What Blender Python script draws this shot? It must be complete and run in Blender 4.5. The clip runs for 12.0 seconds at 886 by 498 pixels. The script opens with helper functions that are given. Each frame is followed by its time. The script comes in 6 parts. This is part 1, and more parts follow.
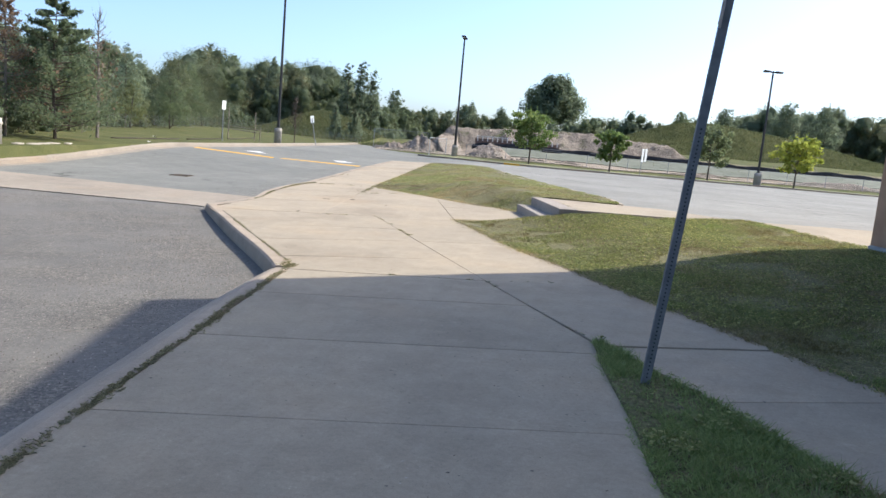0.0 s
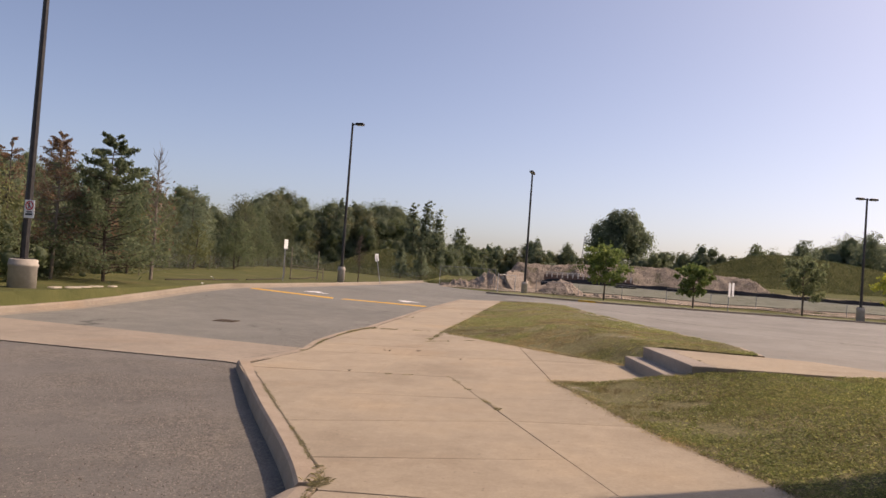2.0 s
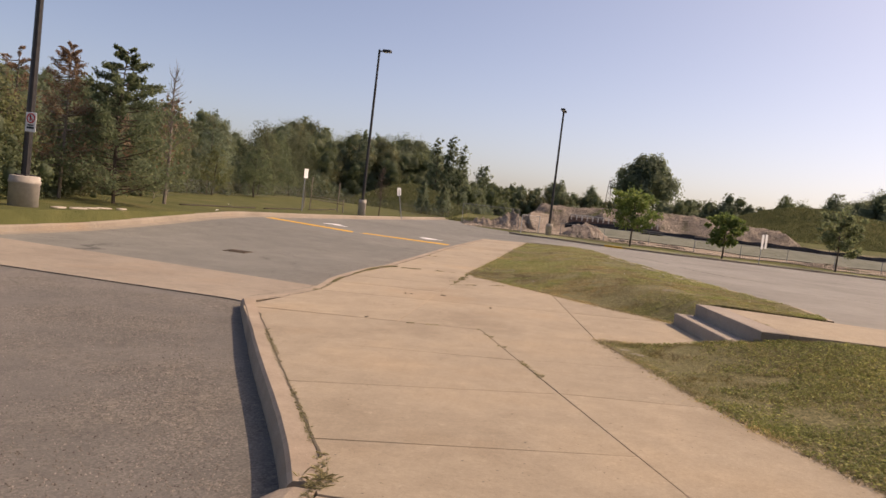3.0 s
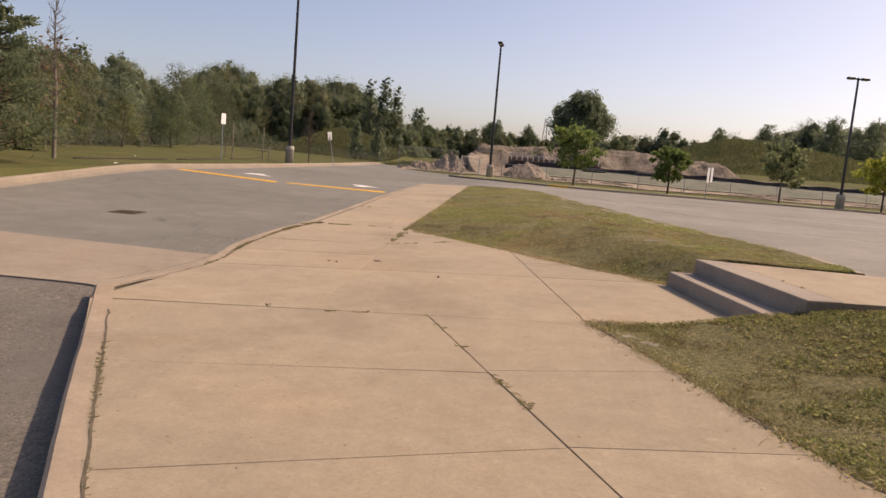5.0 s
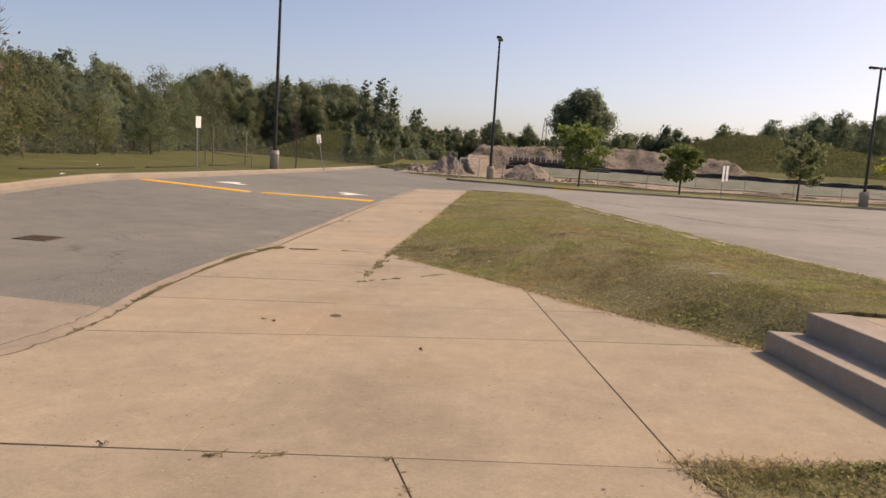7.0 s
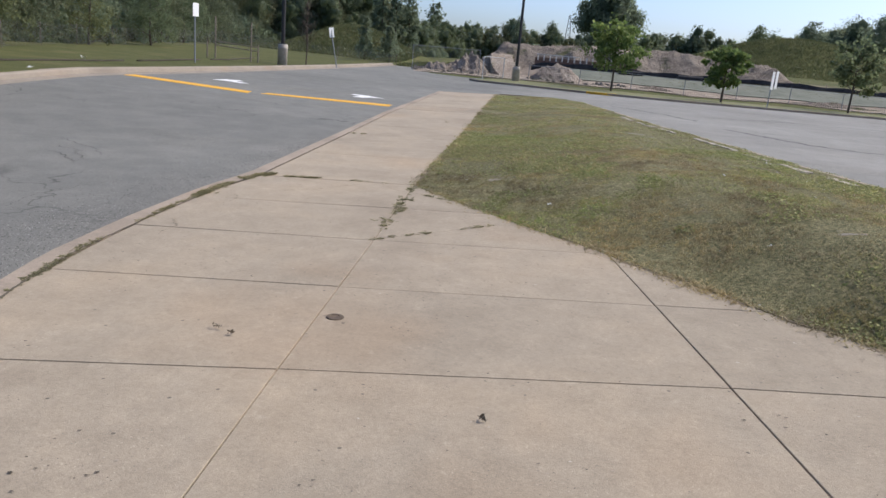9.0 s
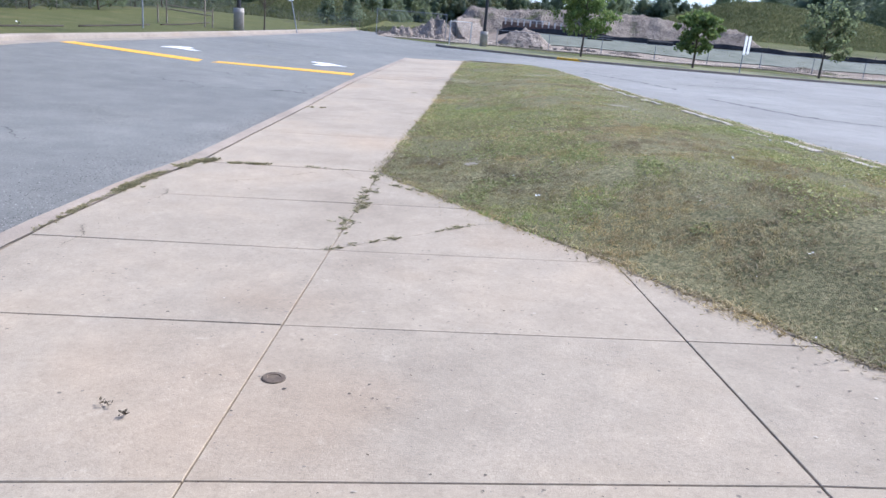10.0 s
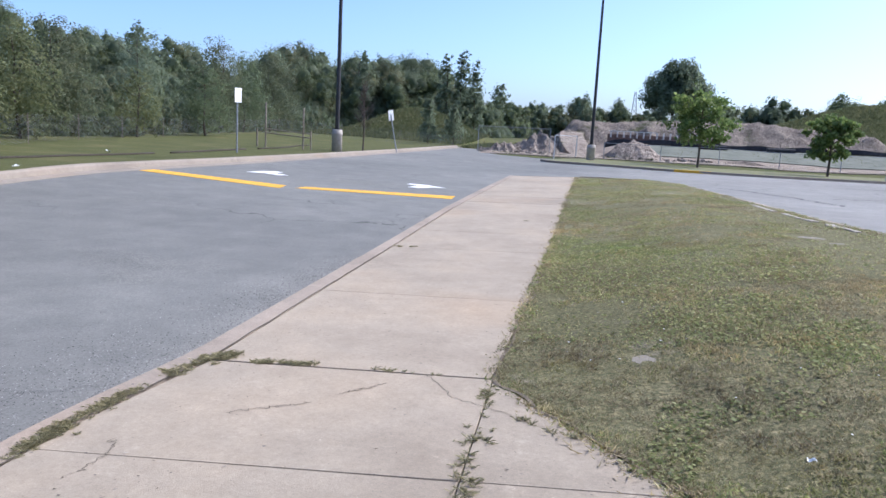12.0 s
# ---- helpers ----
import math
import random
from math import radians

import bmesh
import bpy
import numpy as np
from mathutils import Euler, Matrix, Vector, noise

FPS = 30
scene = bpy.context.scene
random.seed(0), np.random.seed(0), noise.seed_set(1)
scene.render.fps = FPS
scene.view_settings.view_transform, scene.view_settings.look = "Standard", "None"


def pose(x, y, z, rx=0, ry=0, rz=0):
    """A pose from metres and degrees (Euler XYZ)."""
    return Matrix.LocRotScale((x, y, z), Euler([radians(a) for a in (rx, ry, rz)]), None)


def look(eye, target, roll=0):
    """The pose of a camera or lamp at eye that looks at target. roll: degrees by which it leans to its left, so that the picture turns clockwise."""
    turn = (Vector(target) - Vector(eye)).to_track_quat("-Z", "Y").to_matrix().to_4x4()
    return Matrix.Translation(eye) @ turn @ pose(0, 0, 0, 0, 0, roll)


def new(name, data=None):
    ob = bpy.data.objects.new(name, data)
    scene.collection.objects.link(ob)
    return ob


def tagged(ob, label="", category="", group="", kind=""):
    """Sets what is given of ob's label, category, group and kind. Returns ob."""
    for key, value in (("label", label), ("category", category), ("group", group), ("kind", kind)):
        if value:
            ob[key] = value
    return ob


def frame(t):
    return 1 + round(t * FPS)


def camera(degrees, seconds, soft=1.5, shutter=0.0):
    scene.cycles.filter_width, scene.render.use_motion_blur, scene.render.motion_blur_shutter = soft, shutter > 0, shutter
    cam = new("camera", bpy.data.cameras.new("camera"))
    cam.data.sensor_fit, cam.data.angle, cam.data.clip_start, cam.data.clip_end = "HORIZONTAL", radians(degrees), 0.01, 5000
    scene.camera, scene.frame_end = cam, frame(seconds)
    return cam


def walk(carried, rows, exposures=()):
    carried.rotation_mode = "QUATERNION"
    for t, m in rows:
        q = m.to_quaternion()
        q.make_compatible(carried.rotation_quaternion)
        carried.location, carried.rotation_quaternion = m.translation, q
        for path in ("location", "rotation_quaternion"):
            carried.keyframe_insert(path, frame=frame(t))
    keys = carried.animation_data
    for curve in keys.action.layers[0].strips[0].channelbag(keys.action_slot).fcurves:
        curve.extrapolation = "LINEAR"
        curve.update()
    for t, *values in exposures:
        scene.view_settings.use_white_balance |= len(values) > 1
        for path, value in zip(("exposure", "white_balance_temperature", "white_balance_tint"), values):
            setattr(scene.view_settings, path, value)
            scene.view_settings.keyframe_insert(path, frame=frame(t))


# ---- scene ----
cam = camera(61.0, 12.0)

PATH = [
    (0, (1.456, 1.088, 1.547), (1.394, 3.066, 1.253), 5.1),
    (0.5, (1.369, 1.839, 1.534), (1.269, 3.819, 1.274), 4.2),
    (1, (1.238, 2.657, 1.518), (1.159, 4.653, 1.425), 5.9),
    (1.5, (1.13, 3.29, 1.528), (1.038, 5.286, 1.448), 5.2),
    (2, (0.929, 4.144, 1.522), (0.667, 6.126, 1.574), 4.2),
    (2.5, (0.787, 4.754, 1.5), (0.517, 6.735, 1.499), 4.9),
    (3, (0.574, 5.524, 1.496), (0.275, 7.497, 1.377), 6.8),
    (3.5, (0.425, 6.317, 1.477), (0.274, 8.305, 1.322), 5.2),
    (3.7, (0.41, 6.646, 1.511), (0.279, 8.635, 1.35), 3.1),
    (5.3, (0.244, 8.736, 1.442), (0.146, 10.716, 1.177), 5.7),
    (5.5, (0.254, 9.175, 1.462), (0.197, 11.155, 1.191), 5.8),
    (6, (0.253, 9.795, 1.476), (0.223, 11.773, 1.181), 4.3),
    (6.5, (0.179, 10.573, 1.474), (0.073, 12.549, 1.185), 6.8),
    (7, (0.163, 11.268, 1.5), (0.036, 13.248, 1.253), 3.8),
    (8.8, (-0.314, 13.64, 1.525), (-0.56, 15.571, 1.065), 5.4),
    (9, (-0.337, 13.968, 1.501), (-0.478, 15.898, 0.994), 5.1),
    (9.5, (-0.399, 14.509, 1.467), (-0.409, 16.429, 0.906), 6.7),
    (10, (-0.475, 15.119, 1.497), (-0.522, 17.032, 0.913), 5.1),
    (10.5, (-0.573, 15.947, 1.447), (-0.811, 17.867, 0.941), 3.9),
    (11, (-0.718, 16.656, 1.439), (-1.044, 18.583, 1.014), 3.3),
    (11.5, (-0.793, 17.535, 1.408), (-1.111, 19.467, 1.001), 1.3),
    (12, (-0.96, 18.222, 1.448), (-1.297, 20.168, 1.132), 3.0),
]


def eyes(rows):
    return [(t, look(e, a, r)) for t, e, a, r in rows]


EXPO = [(0.0, 0.67, 6100, 6), (0.6, 0.35, 6100, 6), (1.0, 0.12, 6350, 11), (1.5, -0.08, 7200, 18), (2.5, 0.0, 8400, 22), (3.7, -0.03, 8500, 22), (7.2, -0.03, 8300, 19),
        (8.8, -0.08, 6300, 11), (9.1, 0.06, 5900, 10), (9.5, 0.42, 5450, 11), (10.0, 0.63, 5300, 12), (10.5, 0.84, 5300, 13.5), (11.0, 0.75, 5300, 13), (11.5, 0.58, 5350, 12), (12.0, 0.45, 5450, 13)]
walk(cam, eyes(PATH), EXPO)

# ---------------------------------------------------------------- light
SUN_AZ, SUN_EL = 63.4, 46.0   # degrees from +y towards +x, and above the horizon
world = bpy.data.worlds.new("sky")
scene.world = world
world.use_nodes = True
wn = world.node_tree.nodes
sky = wn.new("ShaderNodeTexSky")
sky.sky_type = "NISHITA"
sky.sun_disc = False
sky.sun_elevation = radians(SUN_EL)
sky.sun_rotation = radians(SUN_AZ)
sky.air_density, sky.dust_density, sky.ozone_density = 0.65, 2.1, 3.3
wn["Background"].inputs["Strength"].default_value = 0.19
world.node_tree.links.new(sky.outputs["Color"], wn["Background"].inputs["Color"])
sun = new("sun", bpy.data.lights.new("sun", "SUN"))
sun.data.energy, sun.data.angle, sun.data.color = 4.1, radians(0.53), (1.0, 0.885, 0.75)
SUN_DIR = Vector((math.sin(radians(SUN_AZ)) * math.cos(radians(SUN_EL)), math.cos(radians(SUN_AZ)) * math.cos(radians(SUN_EL)),
                  math.sin(radians(SUN_EL))))
sun.matrix_world = look(SUN_DIR * 60, (0, 0, 0))

# ---------------------------------------------------------------- materials
rng = np.random.default_rng(7)


class Mat:
    """A small node builder round one principled surface."""

    def __init__(self, name, rough=0.9, metal=0.0, spec=0.3):
        self.m = bpy.data.materials.new(name)
        self.m.use_nodes = True
        self.t = self.m.node_tree
        self.b = self.t.nodes["Principled BSDF"]
        self.b.inputs["Roughness"].default_value = rough
        self.b.inputs["Metallic"].default_value = metal
        self.b.inputs["Specular IOR Level"].default_value = spec
        self.co = self.t.nodes.new("ShaderNodeNewGeometry").outputs["Position"]

    def node(self, kind, **sets):
        n = self.t.nodes.new(kind)
        for k, v in sets.items():
            n.inputs[k].default_value = v
        return n

    def link(self, a, b):
        self.t.links.new(a, b)

    def noise(self, scale, detail=4.0, rough=0.6, stretch=None):
        n = self.node("ShaderNodeTexNoise", Scale=scale, Detail=detail, Roughness=rough)
        src = self.co
        if stretch:
            mp = self.node("ShaderNodeMapping")
            mp.inputs["Scale"].default_value = stretch
            self.link(src, mp.inputs["Vector"])
            src = mp.outputs["Vector"]
        self.link(src, n.inputs["Vector"])
        return n.outputs["Fac"]

    def voronoi(self, scale):
        n = self.node("ShaderNodeTexVoronoi", Scale=scale)
        self.link(self.co, n.inputs["Vector"])
        return n

    def ramp(self, fac, stops):
        r = self.node("ShaderNodeValToRGB")
        el = r.color_ramp.elements
        while len(el) < len(stops):
            el.new(0.5)
        for e, (p, c) in zip(el, stops):
            e.position, e.color = p, (*c, 1) if len(c) == 3 else c
        self.link(fac, r.inputs["Fac"])
        return r.outputs["Color"]

    def mix(self, fac, a, b, mode="MIX"):
        n = self.t.nodes.new("ShaderNodeMix")
        n.data_type, n.blend_type = "RGBA", mode
        for sock, v in ((n.inputs[0], fac), (n.inputs[6], a), (n.inputs[7], b)):
            if isinstance(v, (int, float)):
                sock.default_value = v
            elif isinstance(v, tuple):
                sock.default_value = (*v, 1)
            else:
                self.link(v, sock)
        return n.outputs[2]

    def step(self, fac, lo, hi):
        n = self.node("ShaderNodeMapRange")
        n.inputs["From Min"].default_value, n.inputs["From Max"].default_value = lo, hi
        self.link(fac, n.inputs["Value"])
        return n.outputs["Result"]

    def bump(self, fac, strength, distance):
        n = self.node("ShaderNodeBump", Strength=strength, Distance=distance)
        self.link(fac, n.inputs["Height"])
        self.link(n.outputs["Normal"], self.b.inputs["Normal"])

    def colour(self, c):
        if isinstance(c, tuple):
            self.b.inputs["Base Color"].default_value = (*c, 1)
        else:
            self.link(c, self.b.inputs["Base Color"])
        return self.m

    def random(self):
        return self.t.nodes.new("ShaderNodeObjectInfo").outputs["Random"]

    def island(self):
        return self.t.nodes.new("ShaderNodeNewGeometry").outputs["Random Per Island"]


def mat_concrete(name, base, dark, warm, grime=0.35):
    m = Mat(name, 0.88)
    c = m.ramp(m.noise(0.55, 5), [(0.3, dark), (0.5, base), (0.72, warm)])
    per = m.ramp(m.random(), [(0.0, (0.92, 0.92, 0.92)), (0.5, (0.97, 0.965, 0.96)), (1.0, (1.02, 1.01, 1.0))])
    c = m.mix(1.0, c, per, "MULTIPLY")
    stain = m.step(m.noise(1.6, 7, 0.75), 0.52, 0.72)
    c = m.mix(m.mix(1.0, stain, (grime * 0.5,) * 3, "MULTIPLY"), c, tuple(x * 0.72 for x in dark))
    rust = m.step(m.noise(0.38, 3, 0.55), 0.56, 0.75)
    c = m.mix(m.mix(1.0, rust, (0.42,) * 3, "MULTIPLY"), c, (base[0] * 1.02, base[1] * 0.83, base[2] * 0.66))
    streak = m.step(m.noise(1.3, 4, 0.6, (3.0, 0.5, 1.0)), 0.62, 0.75)
    c = m.mix(m.mix(1.0, streak, (0.1,) * 3, "MULTIPLY"), c, tuple(min(1, x * 1.25) for x in base))
    grain = m.noise(160, 3, 0.7)
    c = m.mix(1.0, c, m.ramp(grain, [(0.25, (0.8, 0.8, 0.8)), (0.75, (1.1, 1.1, 1.1))]), "MULTIPLY")
    scale = m.step(m.noise(7.5, 7, 0.75), 0.6, 0.68)
    c = m.mix(m.mix(1.0, scale, (0.38,) * 3, "MULTIPLY"), c, tuple(min(1, x * 1.3) for x in base))
    pits = m.step(m.voronoi(24).outputs["Distance"], 0.05, 0.11)
    few = m.step(m.noise(1.4, 4), 0.4, 0.56)
    c = m.mix(m.mix(1.0, m.mix(1.0, m.ramp(pits, [(0, (1, 1, 1)), (1, (0, 0, 0))]), few, "MULTIPLY"), (0.7,) * 3, "MULTIPLY"), c, (0.16, 0.14, 0.12))
    chips = m.ramp(m.step(m.voronoi(5.5).outputs["Distance"], 0.035, 0.06), [(0, (1, 1, 1)), (1, (0, 0, 0))])
    c = m.mix(m.mix(1.0, m.mix(1.0, chips, m.step(m.noise(0.8, 4), 0.42, 0.52), "MULTIPLY"), (0.75,) * 3, "MULTIPLY"), c, (0.10, 0.088, 0.075))
    blotch = m.ramp(m.noise(4.2, 8, 0.72), [(0.3, (0.9, 0.895, 0.89)), (0.5, (1.0, 1.0, 1.0)), (0.72, (1.12, 1.11, 1.1))])
    c = m.mix(1.0, c, blotch, "MULTIPLY")
    c = m.mix(1.0, c, m.ramp(m.noise(34, 5, 0.8), [(0.3, (0.86, 0.855, 0.85)), (0.5, (1.0, 1.0, 1.0)), (0.7, (1.1, 1.1, 1.09))]), "MULTIPLY")
    fleck = m.ramp(m.step(m.voronoi(38).outputs["Distance"], 0.1, 0.2), [(0, (1, 1, 1)), (1, (0, 0, 0))])
    c = m.mix(m.mix(1.0, m.mix(1.0, fleck, m.step(m.noise(2.1, 5, 0.7), 0.5, 0.62), "MULTIPLY"), (0.6,) * 3, "MULTIPLY"), c, tuple(min(1, x * 1.5) for x in base))
    m.bump(m.noise(70, 6, 0.75), 0.5, 0.006)
    return m.colour(c)


def mat_asphalt(name, base, light, patchy, cracks=0.8, coarse=False, east=None):
    m = Mat(name, 0.86)
    c = m.ramp(m.noise(0.16, 5), [(0.3, base), (0.7, light)])
    if east:
        # grazing glare put into the lot's colour as a paler tone, seamless with the drive
        sep = m.node("ShaderNodeSeparateXYZ")
        m.link(m.co, sep.inputs[0])
        drift = m.node("ShaderNodeMath")
        drift.operation = "MULTIPLY_ADD"
        m.link(m.noise(0.2, 4), drift.inputs[0])
        drift.inputs[1].default_value = 5.0
        m.link(sep.outputs[0], drift.inputs[2])
        c = m.mix(m.step(drift.outputs[0], -0.5, 7.5), c, m.ramp(m.noise(0.16, 5), [(0.3, east[0]), (0.7, east[1])]))
    c = m.mix(1.0, c, m.ramp(m.noise(1.7, 5, 0.65), [(0.3, (0.86, 0.86, 0.86)), (0.7, (1.12, 1.11, 1.1))]), "MULTIPLY")
    stone = m.voronoi(75).outputs["Color"]
    bw = m.node("ShaderNodeRGBToBW")
    m.link(stone, bw.inputs[0])
    worn = m.step(m.noise(0.5, 4), 0.4, 0.62) if coarse else m.step(m.noise(0.22, 4), 0.58, 0.72)
    c = m.mix(worn, c, m.mix(1.0, c, m.ramp(bw.outputs[0], [(0.2, (0.68, 0.68, 0.68)), (0.6, (1.0, 0.99, 0.97)), (0.9, (1.4, 1.36, 1.3))]), "MULTIPLY"))
    c = m.mix(1.0, c, m.ramp(bw.outputs[0], [(0.1, (0.88,) * 3), (0.9, (1.14,) * 3)]), "MULTIPLY")
    if coarse:
        big = m.node("ShaderNodeRGBToBW")
        m.link(m.voronoi(26).outputs["Color"], big.inputs[0])
        rub = m.step(m.noise(0.75, 5, 0.7), 0.45, 0.62)
        c = m.mix(rub, c, m.mix(1.0, c, m.ramp(big.outputs[0], [(0.15, (0.8, 0.79, 0.77)), (0.6, (1.02, 1.0, 0.97)), (0.92, (1.35, 1.3, 1.22))]), "MULTIPLY"))
    # fine cracks: the borders of warped cells, broken up
    v = m.node("ShaderNodeTexVoronoi", Scale=0.33)
    v.feature = "DISTANCE_TO_EDGE"
    warp = m.node("ShaderNodeTexNoise", Scale=1.5, Detail=4.0)
    m.link(m.co, warp.inputs["Vector"])
    off = m.node("ShaderNodeVectorMath")
    off.operation = "MULTIPLY_ADD"
    m.link(warp.outputs["Color"], off.inputs[0])
    off.inputs[1].default_value = (1.2, 1.2, 0)
    m.link(m.co, off.inputs[2])
    m.link(off.outputs[0], v.inputs["Vector"])
    line = m.ramp(v.outputs["Distance"], [(0.0, (1, 1, 1)), (0.007, (0, 0, 0))])
    some = m.step(m.noise(0.13, 3), 0.5, 0.6)
    c = m.mix(m.mix(1.0, m.mix(1.0, line, some, "MULTIPLY"), (cracks,) * 3, "MULTIPLY"), c, (0.035, 0.033, 0.03))
    c = m.mix(m.mix(1.0, m.step(m.noise(0.35, 3, 0.5, (1, 0.4, 1)), 0.6, 0.75), (patchy,) * 3, "MULTIPLY"), c, tuple(x * 0.6 for x in base))
    m.bump(bw.outputs[0], 0.5, 0.006)
    return m.colour(c)


def mat_plain(name, a, b, scale=8.0, rough=0.7, metal=0.0, bump=0.0, spec=0.3):
    m = Mat(name, rough, metal, spec)
    c = m.ramp(m.noise(scale, 5), [(0.3, a), (0.7, b)])
    if bump:
        m.bump(m.noise(scale * 6, 5), 0.4, bump)
    return m.colour(c)


def mat_turf():
    m = Mat("turf", 0.95, spec=0.1)
    c = m.ramp(m.noise(0.35, 6, 0.65), [(0.3, (0.148, 0.139, 0.084)), (0.5, (0.188, 0.174, 0.11)), (0.7, (0.245, 0.222, 0.15))])
    c = m.mix(1.0, c, m.ramp(m.noise(22, 5, 0.7), [(0.3, (0.55, 0.6, 0.5)), (0.7, (1.35, 1.3, 1.2))]), "MULTIPLY")
    bare = m.step(m.noise(0.9, 6, 0.75), 0.6, 0.68)
    c = m.mix(bare, c, (0.24, 0.21, 0.165))
    speck = m.node("ShaderNodeRGBToBW")
    m.link(m.voronoi(55).outputs["Color"], speck.inputs[0])
    c = m.mix(1.0, c, m.ramp(speck.outputs[0], [(0.15, (0.6, 0.62, 0.55)), (0.5, (0.95, 0.98, 0.9)), (0.9, (1.4, 1.32, 1.2))]), "MULTIPLY")
    m.bump(m.noise(60, 6, 0.8), 0.8, 0.02)
    return m.colour(c)


def mat_leaf(name, a, b, c3, trans=0.35, patch=None):
    """Leaves: two-tone by island, a little light comes through."""
    m = Mat(name, 0.6, spec=0.25)
    col = m.ramp(m.island(), [(0.0, a), (0.55, b), (1.0, c3)])
    col = m.mix(1.0, col, m.ramp(m.noise(0.25, 3), [(0.3, (0.8, 0.84, 0.8)), (0.7, (1.15, 1.1, 1.0))]), "MULTIPLY")
    if patch:
        col = m.mix(1.0, col, m.ramp(m.noise(0.75, 5, 0.65), [(0.37, patch[0]), (0.5, (1, 1, 1)), (0.63, patch[1])]), "MULTIPLY")
        col = m.mix(1.0, col, m.ramp(m.noise(4.5, 4, 0.7), [(0.34, (0.66, 0.64, 0.62)), (0.5, (1, 1, 1)), (0.66, (1.22, 1.26, 1.15))]), "MULTIPLY")
    m.link(col, m.b.inputs["Base Color"])
    tr = m.node("ShaderNodeBsdfTranslucent")
    m.link(col, tr.inputs["Color"])
    mx = m.node("ShaderNodeMixShader", Fac=trans)
    out = m.t.nodes["Material Output"]
    m.link(m.b.outputs[0], mx.inputs[1])
    m.link(tr.outputs[0], mx.inputs[2])
    m.link(mx.outputs[0], out.inputs["Surface"])
    return m.m


def mat_mesh(name, pitch, wire, colour):
    """Woven wire: open between the wires."""
    m = Mat(name, 0.5, 0.7)
    sep = m.node("ShaderNodeSeparateXYZ")
    m.link(m.co, sep.inputs[0])

    def calc(op, a, b):
        n = m.node("ShaderNodeMath")
        n.operation = op
        for i, v in enumerate((a, b)):
            if isinstance(v, (int, float)):
                n.inputs[i].default_value = v
            else:
                m.link(v, n.inputs[i])
        return n.outputs[0]

    h = calc("ADD", sep.outputs[0], calc("MULTIPLY", sep.outputs[1], 0.6))
    lines = None
    for s in (1, -1):
        f = calc("FRACT", calc("MULTIPLY", calc("ADD", h, calc("MULTIPLY", sep.outputs[2], s)), 1 / pitch), 0)
        on = calc("LESS_THAN", f, wire)
        lines = on if lines is None else calc("MAXIMUM", lines, on)
    clear = m.node("ShaderNodeBsdfTransparent")
    mx = m.node("ShaderNodeMixShader")
    m.link(lines, mx.inputs[0])
    m.link(clear.outputs[0], mx.inputs[1])
    m.link(m.b.outputs[0], mx.inputs[2])
    m.link(mx.outputs[0], m.t.nodes["Material Output"].inputs["Surface"])
    m.colour(colour)
    return m.m


CONCRETE = mat_concrete("walk_concrete", (0.372, 0.315, 0.236), (0.302, 0.252, 0.187), (0.412, 0.336, 0.24))
OLDBAND = mat_concrete("old_band_concrete", (0.32, 0.275, 0.22), (0.27, 0.23, 0.185), (0.36, 0.305, 0.24), 0.8)
CURB = mat_concrete("kerb_concrete", (0.365, 0.302, 0.235), (0.285, 0.235, 0.182), (0.42, 0.345, 0.265), 0.9)
STEP = mat_concrete("step_concrete", (0.35, 0.305, 0.26), (0.28, 0.245, 0.21), (0.40, 0.35, 0.295), 0.7)
# the east pair of tones carries the glare on the lot
ASPHALT = mat_asphalt("asphalt", (0.151, 0.150, 0.135), (0.208, 0.205, 0.182), 0.35, east=((0.196, 0.19, 0.17), (0.275, 0.264, 0.236)))
ASPHALTOLD = mat_asphalt("gravelly_asphalt", (0.125, 0.119, 0.108), (0.175, 0.164, 0.148), 0.35, 0.8, True)
LOT = ASPHALT
TURF = mat_turf()
SOIL = mat_plain("soil", (0.10, 0.08, 0.055), (0.19, 0.155, 0.11), 9, 0.95, bump=0.02)
def mat_earth(name, a, b, c):
    m = Mat(name, 0.95, spec=0.1)
    col = m.ramp(m.noise(0.45, 6, 0.7), [(0.3, a), (0.5, b), (0.72, c)])
    col = m.mix(1.0, col, m.ramp(m.noise(3.2, 6, 0.75), [(0.3, (0.6, 0.6, 0.6)), (0.7, (1.3, 1.28, 1.25))]), "MULTIPLY")
    col = m.mix(m.step(m.noise(0.3, 5, 0.7), 0.55, 0.65), col, (0.12, 0.12, 0.065))
    m.bump(m.noise(2.2, 8, 0.8), 1.0, 0.35)
    return m.colour(col)


DIRT = mat_earth("dirt", (0.28, 0.235, 0.195), (0.385, 0.325, 0.27), (0.52, 0.45, 0.38))
LIMESTONE = mat_plain("white_limestone", (0.52, 0.49, 0.44), (0.66, 0.63, 0.58), 6, 0.9, bump=0.006)
PALEROCK = mat_plain("pale_limestone", (0.34, 0.295, 0.24), (0.45, 0.40, 0.33), 6, 0.9, bump=0.006)
TRACK = mat_earth("pale_track", (0.34, 0.28, 0.22), (0.42, 0.35, 0.28), (0.52, 0.445, 0.36))
LAWN = mat_plain("lawn", (0.125, 0.132, 0.056), (0.205, 0.195, 0.092), 0.45, 0.95, bump=0.03)
BLADE = mat_leaf("grass_blade", (0.22, 0.235, 0.10), (0.325, 0.325, 0.145), (0.50, 0.455, 0.24), 0.5, ((0.84, 0.68, 0.68), (0.92, 1.15, 0.82)))
BANKBLADE = mat_leaf("bank_grass_blade", (0.17, 0.18, 0.075), (0.255, 0.26, 0.112), (0.44, 0.41, 0.2), 0.5, ((0.84, 0.7, 0.7), (0.92, 1.12, 0.82)))
